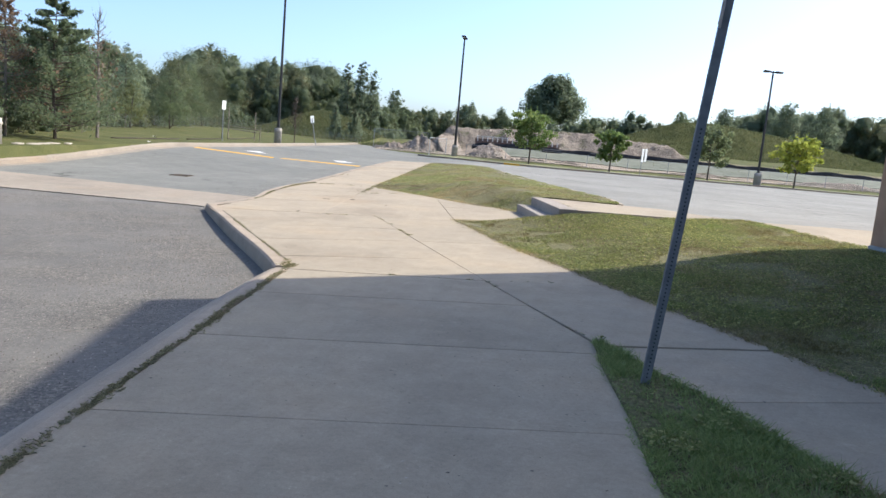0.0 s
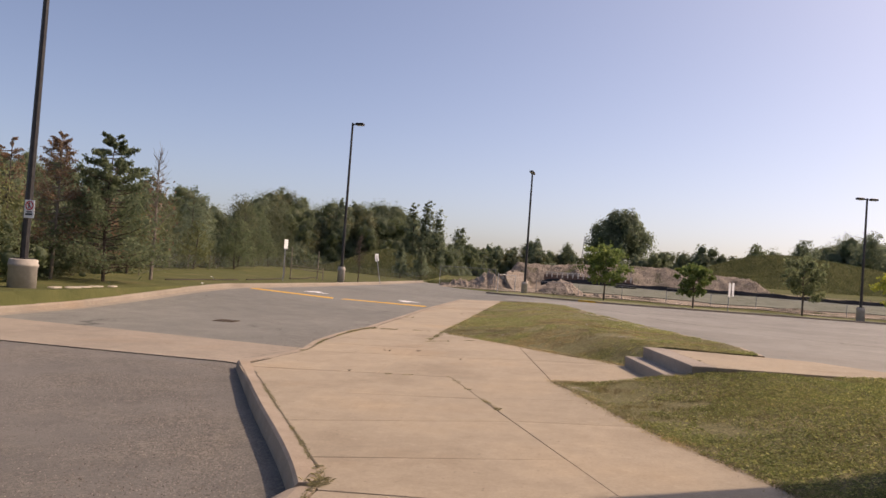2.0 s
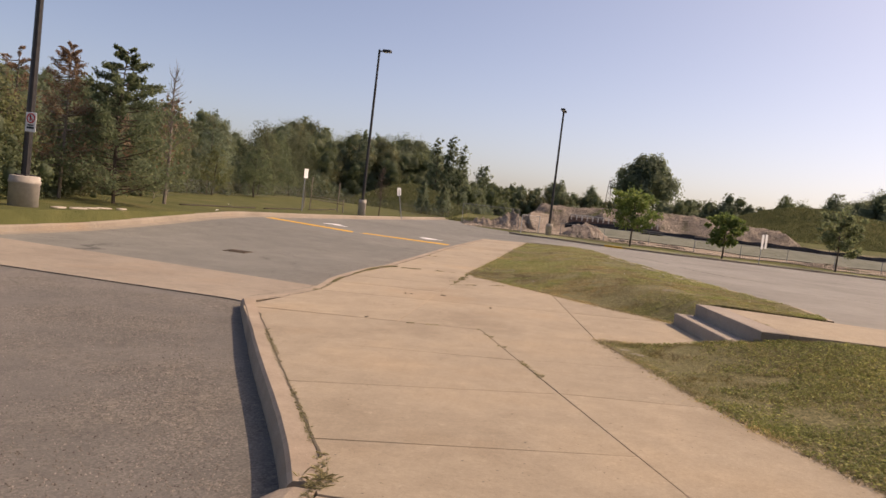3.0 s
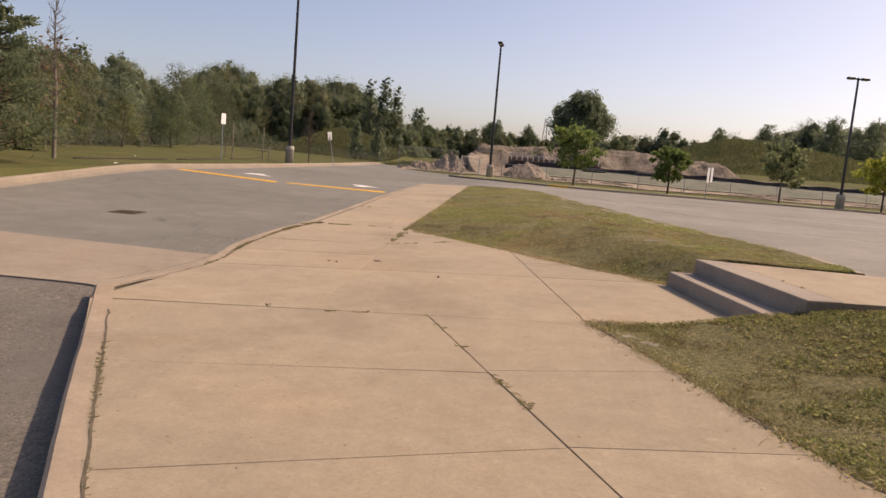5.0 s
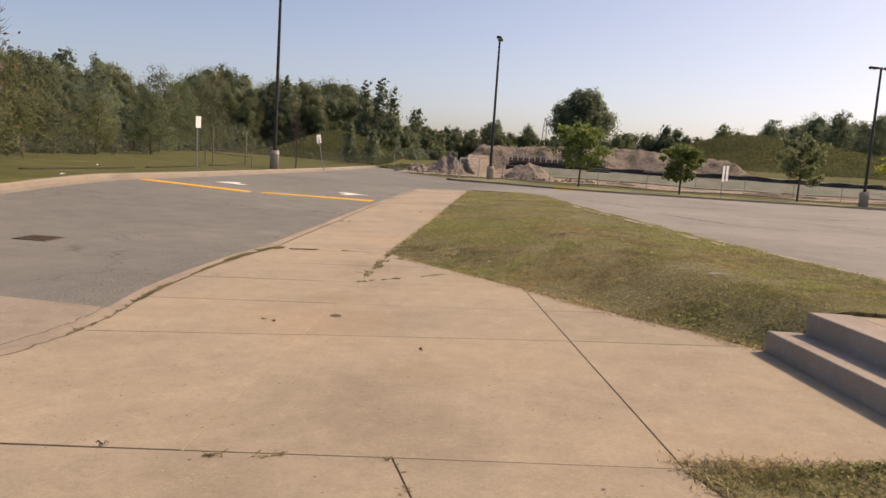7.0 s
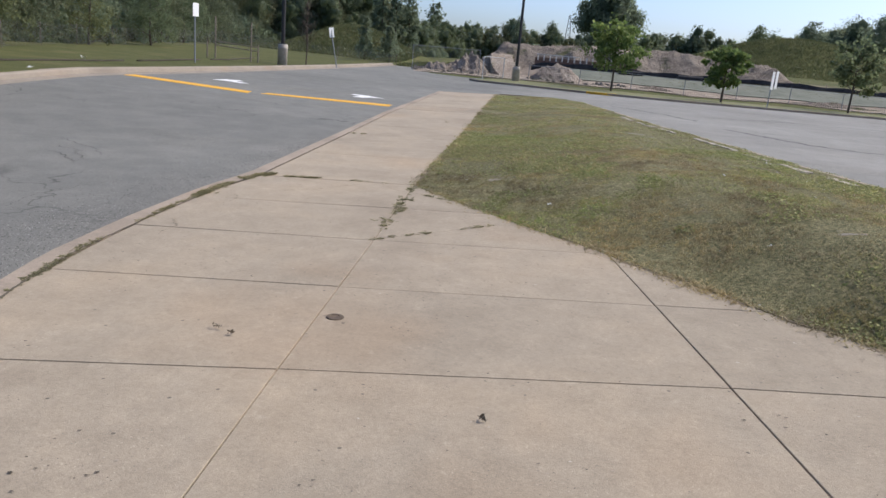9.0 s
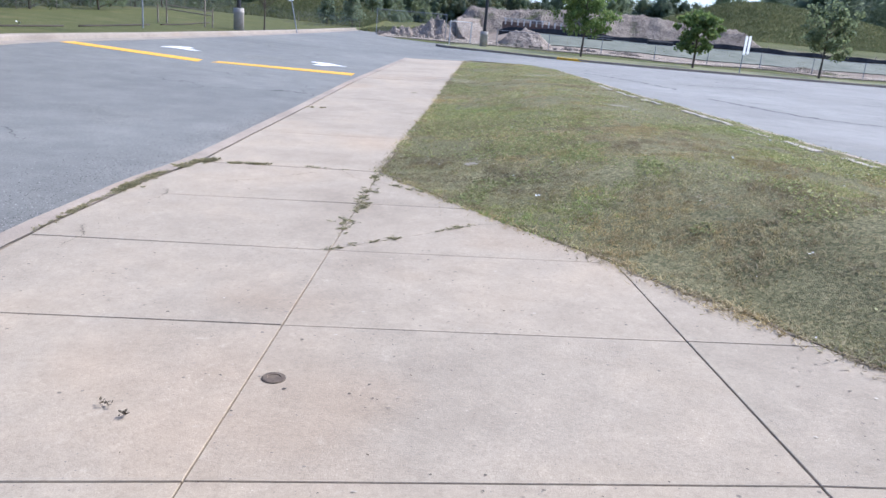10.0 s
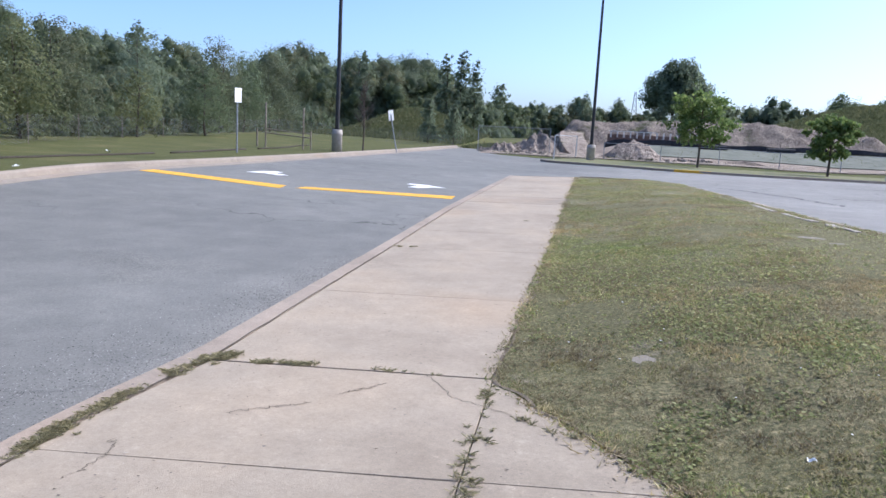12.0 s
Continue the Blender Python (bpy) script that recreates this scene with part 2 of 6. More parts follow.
BLADEDRY = mat_leaf("dry_grass_blade", (0.27, 0.225, 0.135), (0.38, 0.32, 0.195), (0.52, 0.445, 0.29), 0.45, ((0.7, 0.68, 0.72), (1.25, 1.15, 0.95)))
LUSH = mat_leaf("lush_grass_blade", (0.17, 0.23, 0.085), (0.25, 0.32, 0.12), (0.36, 0.42, 0.18), 0.5)
CLOVERBANK = mat_leaf("bank_clover_leaf", (0.14, 0.163, 0.06), (0.235, 0.258, 0.094), (0.52, 0.5, 0.205), 0.5)
CLOVER = mat_leaf("clover_leaf", (0.19, 0.22, 0.09), (0.29, 0.315, 0.132), (0.52, 0.51, 0.25), 0.5)
WEED = mat_leaf("weed_leaf", (0.195, 0.185, 0.11), (0.30, 0.28, 0.17), (0.46, 0.42, 0.27), 0.5)
LEAF = mat_leaf("tree_leaf", (0.158, 0.198, 0.112), (0.186, 0.226, 0.128), (0.215, 0.25, 0.146), 0.64)
LEAFDARK = mat_leaf("dark_leaf", (0.19, 0.238, 0.168), (0.222, 0.268, 0.186), (0.256, 0.296, 0.202), 0.7)
LEAFOLIVE = mat_leaf("olive_leaf", (0.168, 0.184, 0.108), (0.196, 0.207, 0.122), (0.225, 0.227, 0.138), 0.64)
BERM = mat_leaf("bank_grass", (0.095, 0.115, 0.055), (0.13, 0.145, 0.068), (0.18, 0.178, 0.09), 0.5)
LEAFYOUNG = mat_leaf("young_leaf", (0.11, 0.17, 0.055), (0.17, 0.235, 0.078), (0.275, 0.33, 0.12), 0.55)
LEAFYELLOW = mat_leaf("yellow_leaf", (0.22, 0.27, 0.055), (0.34, 0.38, 0.075), (0.47, 0.48, 0.10), 0.5)
LEAFBROWN = mat_leaf("brown_needles", (0.20, 0.125, 0.085), (0.27, 0.175, 0.12), (0.33, 0.23, 0.165), 0.5)
NEEDLE = mat_leaf("pine_needles", (0.14, 0.185, 0.115), (0.18, 0.222, 0.135), (0.225, 0.26, 0.155), 0.6)
BARK = mat_plain("bark", (0.07, 0.055, 0.04), (0.15, 0.12, 0.095), 12, 0.95, bump=0.02)
DEADWOOD = mat_plain("dead_wood", (0.17, 0.14, 0.115), (0.28, 0.24, 0.2), 12, 0.95, bump=0.01)
POLE = mat_plain("dark_pole_paint", (0.028, 0.026, 0.025), (0.05, 0.046, 0.043), 6, 0.45, 0.2, spec=0.4)
BASECON = mat_plain("lamp_base_concrete", (0.36, 0.32, 0.27), (0.48, 0.43, 0.37), 5, 0.9, bump=0.004)
GALV = mat_plain("galvanised_steel", (0.24, 0.25, 0.26), (0.36, 0.37, 0.38), 14, 0.6, 0.25)
PALESTEEL = mat_plain("pale_galvanised_steel", (0.5, 0.5, 0.49), (0.6, 0.6, 0.59), 14, 0.6, 0.1)
POSTSTEEL = mat_plain("dull_post_steel", (0.13, 0.135, 0.14), (0.2, 0.205, 0.21), 14, 0.6, 0.3)
SIGNBACK = mat_plain("sign_face", (0.78, 0.78, 0.76), (0.84, 0.84, 0.82), 3, 0.5)
RED = mat_plain("sign_red", (0.55, 0.03, 0.03), (0.6, 0.05, 0.04), 5, 0.5)
BLACK = mat_plain("black_print", (0.02, 0.02, 0.02), (0.03, 0.03, 0.03), 5, 0.5)
YELLOW = mat_plain("yellow_road_paint", (0.62, 0.33, 0.03), (0.78, 0.44, 0.05), 5, 0.75, bump=0.002)
WHITE = mat_plain("white_road_paint", (0.70, 0.69, 0.67), (0.84, 0.83, 0.81), 5, 0.75, bump=0.002)
BRICKM = mat_plain("tan_brick", (0.36, 0.22, 0.14), (0.46, 0.29, 0.19), 3, 0.9, bump=0.004)
BLOCKM = mat_plain("grey_block", (0.34, 0.32, 0.30), (0.44, 0.42, 0.39), 3, 0.9, bump=0.004)
ROOFM = mat_plain("roof_membrane", (0.4, 0.4, 0.39), (0.5, 0.5, 0.49), 2, 0.9)
SILT = mat_plain("black_silt_cloth", (0.018, 0.018, 0.02), (0.04, 0.04, 0.043), 3, 0.7)
IRON = mat_plain("cast_iron", (0.085, 0.065, 0.048), (0.16, 0.12, 0.085), 20, 0.8, 0.2, bump=0.004)
GREENPOND = mat_plain("green_scrub", (0.11, 0.12, 0.09), (0.185, 0.19, 0.145), 0.8, 0.9, bump=0.03)
TIMBER = mat_plain("weathered_timber", (0.24, 0.2, 0.15), (0.36, 0.3, 0.23), 9, 0.9, bump=0.004)
LITTER = mat_plain("paper_litter", (0.7, 0.7, 0.68), (0.8, 0.8, 0.78), 9, 0.8)
RUBBLE = mat_earth("rubble_stone", (0.22, 0.19, 0.16), (0.32, 0.28, 0.24), (0.44, 0.39, 0.33))
CHAIN = mat_mesh("chain_link", 0.085, 0.055, (0.22, 0.22, 0.22))


# ---------------------------------------------------------------- mesh helpers
def mesh_of(name, verts, faces, material, smooth=False):
    me = bpy.data.meshes.new(name)
    me.from_pydata([tuple(map(float, v)) for v in verts], [], [tuple(map(int, f)) for f in faces])
    me.materials.append(material)
    if smooth:
        me.polygons.foreach_set("use_smooth", np.ones(len(me.polygons), bool))
    me.update()
    return me


def bm_mesh(name, bm, material, smooth=False):
    bmesh.ops.recalc_face_normals(bm, faces=bm.faces)
    me = bpy.data.meshes.new(name)
    bm.to_mesh(me)
    bm.free()
    me.materials.append(material)
    if smooth:
        me.polygons.foreach_set("use_smooth", np.ones(len(me.polygons), bool))
    return me


def part(name, src, material, parent, label="", smooth=False):
    """Links a bmesh or a mesh as one mesh object under a thing or a part."""
    me = bm_mesh(name, src, material, smooth) if isinstance(src, bmesh.types.BMesh) else src
    ob = new(name, me)
    ob.parent = parent
    if label:
        ob["label"] = label
    return ob


def empty(name, at, label, category, group="", turn=0.0):
    ob = new(name)
    ob.matrix_basis = pose(*at, 0, 0, turn)
    return tagged(ob, label, category, group)


def box(bm, x0, y0, z0, x1, y1, z1, bevel=0.0, m=None):
    r = bmesh.ops.create_cube(bm, size=1.0)
    for v in r["verts"]:
        v.co = Vector(((x0 + x1) / 2 + v.co.x * (x1 - x0), (y0 + y1) / 2 + v.co.y * (y1 - y0), (z0 + z1) / 2 + v.co.z * (z1 - z0)))
    if bevel:
        es = list({e for v in r["verts"] for e in v.link_edges})
        out = bmesh.ops.bevel(bm, geom=es, offset=bevel, segments=1, affect="EDGES", profile=0.5)
        vs = list({v for f in out["faces"] for v in f.verts} | {v for v in r["verts"] if v.is_valid})
    else:
        vs = r["verts"]
    if m is not None:
        bmesh.ops.transform(bm, matrix=m, verts=vs)
    return bm


def tube(bm, pts, radii, seg=8, cap=True):
    """A tapered tube along points."""
    rings = []
    up = Vector((0, 0, 1))
    for i, p in enumerate(pts):
        p = Vector(p)
        d = (Vector(pts[min(i + 1, len(pts) - 1)]) - Vector(pts[max(i - 1, 0)])).normalized()
        a = d.cross(up if abs(d.z) < 0.95 else Vector((1, 0, 0))).normalized()
        b = d.cross(a).normalized()
        r = radii[i] if isinstance(radii, (list, tuple)) else radii
        rings.append([bm.verts.new(p + r * (math.cos(k * math.tau / seg) * a + math.sin(k * math.tau / seg) * b)) for k in range(seg)])
    for r0, r1 in zip(rings, rings[1:]):
        for k in range(seg):
            bm.faces.new((r0[k], r0[(k + 1) % seg], r1[(k + 1) % seg], r1[k]))
    if cap:
        bm.faces.new(rings[0][::-1])
        bm.faces.new(rings[-1])
    return bm


def lathe(bm, prof, seg=20, at=(0, 0, 0)):
    rings = [[bm.verts.new((at[0] + r * math.cos(k * math.tau / seg), at[1] + r * math.sin(k * math.tau / seg), at[2] + z)) for k in range(seg)]
             for r, z in prof]
    for r0, r1 in zip(rings, rings[1:]):
        for k in range(seg):
            bm.faces.new((r0[k], r0[(k + 1) % seg], r1[(k + 1) % seg], r1[k]))
    bm.faces.new(rings[0][::-1])
    bm.faces.new(rings[-1])
    return bm


def smooth01(t):
    t = np.clip(t, 0, 1)
    return t * t * (3 - 2 * t)


def resample(path, n):
    p = np.array(path, float)
    d = np.r_[0, np.cumsum(np.linalg.norm(np.diff(p, axis=0), axis=1))]
    s = np.linspace(0, d[-1], n)
    return np.stack([np.interp(s, d, p[:, k]) for k in range(p.shape[1])], -1)


def wobble(x, y, s, seed=0.0):
    return noise.noise((x * s + seed, y * s - seed, seed * 0.7))


# ---------------------------------------------------------------- the lie of the land
FALL = 0.03   # the walk falls towards the drive


def walk_z(x, y=0.0):
    return FALL * x


def road_z(x, y):
    """Height of the paved ground: the drive falls to the kerb, the lot stands higher and falls away."""
    x, y = np.asarray(x, float), np.asarray(y, float)
    left = -0.13 + FALL * np.clip(x, -3.4, 0) - 0.055 * smooth01((15.5 - y) / 3) + 0.028 * np.clip(-3.4 - x, 0, 9) * smooth01((y - 22) / 12) + 0.112 * smooth01((y - 20) / 12)
    right = 0.42 - 0.0122 * np.clip(y - 18, 0, 70)
    far = smooth01((y - 38) / 8)
    return left + (right - left) * smooth01((x - (-0.2 - 2.8 * far)) / (3.5 + 5.5 * far))


EDGE_A = [(-6, 9.3), (-2.5, 7.85), (6.03, 4.32), (6.82, 4.03), (8.1, 3.5), (10.6, 2.63), (11.66, 2.18), (12.42, 1.95), (13.55, 1.65), (14.92, 1.22)]   # y, x of the walk's right edge
EDGE_B = [(17.5, 2.46), (18.1, 2.09), (18.7, 1.53), (19.85, 0.66), (20.05, 0.58), (20.4, 0.3), (20.91, -0.14), (21.15, -0.3), (22.6, -1.38), (23.6, -1.33), (25.2, -1.29), (27.8, -1.23),
          (30.7, -1.19), (36.2, -1.16), (45.6, -1.0)]
LOT_EDGE = [(17.42, 4.62), (19.2, 4.7), (21, 4.4), (23, 4.05), (25, 3.75), (27.5, 3.5), (32, 2.95), (38, 2.55), (43.2, 2.2), (45.0, 1.2), (45.7, -0.9)]


def edge(tab, y):
    a = np.array(tab)
    return np.interp(y, a[:, 0], a[:, 1])


def lawn_heights(x, y):
    """Heights of the two lawns beside the walk, for arrays of places."""
    x, y = np.asarray(x, float), np.asarray(y, float)
    ea, eb = edge(EDGE_A, np.minimum(y, 14.92)), edge(EDGE_B, y)
    ta = 0.34 + 0.1 * smooth01((x - 4.5) / 2.5) + 0.05 * smooth01((y - 13.2) / 1.6)
    da = (x - ea) / np.interp(y, [13, 14.9], [3.0, 2.75])
    tb = road_z(edge(LOT_EDGE, y), y) + 0.035
    db = (x - eb) / np.interp(y, [17.4, 18.5, 22, 41], [0.55, 1.3, 3.2, 2.2])
    near = y < 16.5
    e, t, d = np.where(near, ea, eb), np.where(near, ta, tb), np.where(near, da, db)
    return walk_z(e) + (t - walk_z(e)) * smooth01(d)


def lawn_z(x, y):
    return float(lawn_heights(x, y))


def patches(x, y, scale, seed):
    """Smooth value noise from -1 to 1 over arrays of places."""
    u, v = np.asarray(x, float) * scale + seed * 7.3, np.asarray(y, float) * scale - seed * 3.1
    table = np.random.default_rng(int(seed * 10) + 3).uniform(-1, 1, (256, 256))
    i, j = np.floor(u).astype(int), np.floor(v).astype(int)
    a, b = smooth01(u - i), smooth01(v - j)
    at = lambda p, q: table[(i + p) % 256, (j + q) % 256]
    return (at(0, 0) * (1 - a) + at(1, 0) * a) * (1 - b) + (at(0, 1) * (1 - a) + at(1, 1) * a) * b


# ---------------------------------------------------------------- ground sheet
def far_z(x, y):
    """Open country round the paved ground."""
    z = -0.55
    lk = 0.2 + np.interp(y, [-20, 20, 28, 33.5, 39, 47, 58, 76, 90], [-11.2, -11.3, -11.6, -11.75, -11.35, -10.95, -10.6, -10.4, -10.4])
    if x < lk - 0.15:
        z = 0.22 + 0.006 * min(lk - x, 30) + 0.05 * wobble(x, y, 0.15)
        z += 3.0 * math.exp(-((x + 17.5) / 5.5) ** 2 - ((y - 95) / 9) ** 2)
        z += 0.35 * math.exp(-((x + 21) / 4.0) ** 2 - ((y - 70) / 7) ** 2)
    elif y > 64:
        z = -0.55 + 0.55 * float(smooth01((y - 64) / 4)) + 0.12 * wobble(x, y, 0.2)
        z += float(smooth01((x + 1.5) / 4.0)) * (0.92 * float(smooth01((y - 74) / 8)) + 0.9 * float(smooth01((y - 84) / 14)))
    if y > 92 and x > -14:
        z += 4.4 * math.exp(-((x - 36.5) / 12.5) ** 2 - ((y - 132) / 8) ** 2)
        z += 3.6 * math.exp(-((x - 54) / 16) ** 2 - ((y - 132) / 8) ** 2)
    return z


def ground():
    ys = np.r_[np.linspace(-400, -30, 12), np.linspace(-24, 58, 38), np.linspace(60, 145, 80), np.linspace(150, 900, 16)]
    xs = np.unique(np.r_[np.linspace(-700, -70, 14), np.linspace(-64, 80, 110), np.linspace(-12.8, -10.2, 27), np.linspace(90, 700, 14)])
    verts = [(x, y, far_z(x, y)) for y in ys for x in xs]
    n = len(xs)
    faces = [(j * n + i, j * n + i + 1, (j + 1) * n + i + 1, (j + 1) * n + i) for j in range(len(ys) - 1) for i in range(n - 1)]
    m = Mat("ground_cover", 0.95, spec=0.1)
    grass = m.ramp(m.noise(0.5, 6, 0.7), [(0.3, (0.07, 0.08, 0.03)), (0.55, (0.105, 0.108, 0.042)), (0.72, (0.15, 0.135, 0.062))])
    earth = m.ramp(m.noise(0.35, 6, 0.7), [(0.3, (0.19, 0.15, 0.115)), (0.7, (0.34, 0.285, 0.225))])
    sep = m.node("ShaderNodeSeparateXYZ")
    m.link(m.co, sep.inputs[0])
    # bare earth on the building site
    east = m.step(sep.outputs[0], -9.5, -8.0)
    west = m.step(sep.outputs[0], 24.0, 20.0)
    deep = m.step(sep.outputs[1], 70.0, 74.0)
    near = m.step(sep.outputs[1], 92.0, 88.0)
    a = m.mix(1.0, east, deep, "MULTIPLY")
    wide = m.mix(1.0, a, near, "MULTIPLY")
    tall = m.mix(1.0, m.mix(1.0, a, west, "MULTIPLY"), m.step(sep.outputs[1], 128.0, 124.0), "MULTIPLY")
    mask = m.mix(1.0, wide, tall, "LIGHTEN")
    weedy = m.step(m.noise(0.25, 5, 0.7), 0.6, 0.68)
    earth = m.mix(weedy, earth, (0.15, 0.15, 0.085))
    m.bump(m.noise(6, 6, 0.8), 0.6, 0.08)
    c = m.mix(mask, grass, earth)
    me = mesh_of("ground", verts, faces, m.colour(c), True)
    tagged(new("ground", me), "rough grass and bare earth reaching the woods", "ground", kind="structure")


ground()


def sheet(name, xs, ys, zf, material, label, category="road"):
    verts = [(x, y, float(zf(x, y))) for y in ys for x in xs]
    n = len(xs)
    faces = [(j * n + i, j * n + i + 1, (j + 1) * n + i + 1, (j + 1) * n + i) for j in range(len(ys) - 1) for i in range(n - 1)]
    return tagged(new(name, mesh_of(name, verts, faces, material, True)), label, category, kind="structure")


def loft(name, left, right, zf, material, label, category, n=60, m=14, ragged=0.0, skirt=0.5):
    bumpy = 0.012 if ragged else 0.0
    """A sheet between two lines, with a skirt down into the soil."""
    L, R = resample(left, n), resample(right, n)
    verts, faces = [], []
    for i in range(n):
        for j in range(m):
            p = L[i] + (R[i] - L[i]) * j / (m - 1)
            if ragged and j in (0, m - 1):
                p = p + ragged * np.array((wobble(p[0], p[1], 2.3), wobble(p[0], p[1], 2.9, 5.0)))
            verts.append((p[0], p[1], zf(p[0], p[1]) + bumpy * wobble(p[0], p[1], 1.5, 2)))
    for i in range(n - 1):
        for j in range(m - 1):
            faces.append((i * m + j, i * m + j + 1, (i + 1) * m + j + 1, (i + 1) * m + j))
    loop = [j for j in range(m)] + [i * m + m - 1 for i in range(1, n)] + [(n - 1) * m + j for j in range(m - 2, -1, -1)] + [i * m for i in range(n - 2, 0, -1)]
    base = len(verts)
    rim = [verts[k] for k in loop]
    k = len(loop)
    verts += rim + [(x, y, z - skirt) for x, y, z in rim]
    faces += [(base + (i + 1) % k, base + i, base + k + i, base + k + (i + 1) % k) for i in range(k)]
    return tagged(new(name, mesh_of(name, verts, faces, material, True)), label, category, kind="structure")


ROAD_EDGE = [(-0.5, -14), (-0.55, 4), (-0.6, 9.2), (-3.6, 15.4), (-3.4, 15.8), (-3.3, 17.5), (-3.42, 19), (-3.4, 22.4), (-3.4, 33), (-3.35, 45.6), (-1.2, 46.0), (-1.2, 76)]
LEFT_KERB = [(-11.2, -14), (-11.3, 20), (-11.6, 28), (-11.75, 33.5), (-11.35, 39), (-10.95, 47), (-10.6, 58), (-10.4, 76)]


def span(path, a, b):
    return [(np.interp(v, [q[1] for q in path], [q[0] for q in path]), v) for v in np.linspace(a, b, 120)]


loft("road", span(LEFT_KERB, -14, 17.2), span(ROAD_EDGE, -14, 17.2), road_z, ASPHALTOLD, "old gravelly asphalt of the near drive", "road", 80, 20)
loft("road", span(LEFT_KERB, 17.21, 76), span(ROAD_EDGE, 17.21, 76), road_z, ASPHALT, "grey worn asphalt drive with fine cracks", "road", 120, 26)
loft("parking_lot", [(9.7, 16.6), (6.9, 16.0), (6.5, 16.3), (5.6, 17.2)] + [(x, y) for y, x in LOT_EDGE] + [(-2.0, 45.75), (-3.3, 45.9), (-1.5, 46.2), (-1.21, 46.4), (-1.21, 76)],
     [(60, 22), (60, 23), (60, 24), (60, 25), (60, 28), (60, 32), (60, 36), (60, 40), (60, 43), (60, 46), (60, 48), (60, 52), (60, 53), (60, 80)],
     lambda x, y: float(road_z(x, y)) + 0.003, LOT, "weathered asphalt parking lot with sealed cracks, paled for grazing glare", "parking lot", 140, 60)


LAWN_A = ([(x, y) for y, x in EDGE_A], [(10.6, -6), (9.7, -2.5), (8.4, 6.3), (8.05, 9), (7.7, 11.5), (7.5, 12.95), (6.55, 15.35), (2.62, 15.0)])
LAWN_B = ([(y, x)[::-1] for y, x in EDGE_B], [(x, y) for y, x in LOT_EDGE])
STRIP = ([(2.42, -6), (2.42, -2), (2.41, 4.29), (2.46, 5.07), (2.46, 5.92), (2.5, 6.78)], [(6.7, -6), (5.3, -1.5), (3.38, 4.43), (3.21, 4.98), (3.05, 5.6), (2.8, 6.18), (2.56, 6.82)])
loft("lawn", *LAWN_A, lawn_z, TURF, "clover-strewn grass bank beside the concrete walk", "lawn", 60, 20, 0.06)
loft("lawn", *LAWN_B, lawn_z, TURF, "dry patchy grass island between walk and parking lot", "lawn", 70, 18, 0.08)
loft("lawn", *STRIP, lambda x, y: walk_z(x) + 0.015, TURF, "narrow wedge of grass round the sign post", "lawn", 30, 5, 0.03)


# ---------------------------------------------------------------- kerbs
def sweep(path, prof, material, name, n=0, label="", zf=None, parent=None):
    """A kerb: the outline prof (offset to the left of travel, height) led along a path of x, y, z."""
    P = resample(path, n) if n else np.array(path, float)
    verts, faces, k = [], [], len(prof)
    for i, p in enumerate(P):
        d = P[min(i + 1, len(P) - 1)] - P[max(i - 1, 0)]
        nrm = np.array((-d[1], d[0])) / (math.hypot(d[0], d[1]) + 1e-9)
        z = zf(p[0], p[1]) if zf else p[2] + walk_z(p[0])
        jit = 0.006 * wobble(p[0], p[1], 3.0)
        for o, h in prof:
            verts.append((p[0] + nrm[0] * (o + jit), p[1] + nrm[1] * (o + jit), z + h))
    for i in range(len(P) - 1):
        for j in range(k):
            a, b = i * k + j, i * k + (j + 1) % k
            faces.append((a, b, b + k, a + k))
    faces += [tuple(range(k))[::-1], tuple(range((len(P) - 1) * k, len(P) * k))]
    ob = new(name, mesh_of(name, verts, faces, material))
    return tagged(ob, label, "kerb", kind="structure")


RISE = [(0.0, -0.4), (0.0, 0.0), (0.155, 0.004), (0.18, -0.02), (0.195, -0.14), (0.205, -0.45)]
ROLL = [(0.0, -0.4), (0.0, 0.0), (0.12, -0.005), (0.2, -0.035), (0.42, -0.175), (0.44, -0.45)]
sweep([(-0.4, -12, 0), (-0.42, 4, 0), (-0.47, 6.35, 0), (-0.5, 7.5, 0), (-0.47, 9.13, 0)], ROLL, CURB, "kerb", 40, "low sloping concrete kerb with weeds along its joint")
sweep([(-0.47, 9.24, 0), (-0.66, 9.69, 0), (-1.01, 10.44, 0), (-1.76, 11.92, 0), (-3.42, 15.3, 0)], RISE, CURB, "kerb", 28, "upright concrete kerb block along the drive")
sweep([(-3.40, 15.26, -0.012), (-3.12, 16.6, -0.03), (-3.1, 17.3, -0.02), (-3.16, 17.9, 0), (-3.31, 18.8, 0), (-3.36, 20, 0), (-3.34, 21.5, 0), (-3.22, 22.7, 0), (-3.24, 24.3, 0),
       (-3.27, 27.6, 0), (-3.36, 33, 0), (-3.3, 40, 0), (-3.22, 45.5, 0)], RISE, CURB, "kerb", 100, "worn concrete kerb with grass in its joint")
sweep([(x, y, 0) for x, y in LEFT_KERB[::-1]], [(-0.12, -0.4), (-0.12, 0.15), (0.1, 0.16), (0.15, 0.12), (0.17, 0.02), (0.5, -0.005), (0.5, -0.4)], OLDBAND, "kerb", 90,
      "pale concrete kerb and gutter along the far side of the drive", road_z)
sweep([(x, y, 0) for y, x in LOT_EDGE], [(-0.02, -0.4), (-0.02, 0.012), (-0.12, 0.01), (-0.14, -0.3)], CURB, "kerb", 70, "low broken kerb edge of the parking lot", lambda x, y: float(road_z(x, y)) + 0.02)

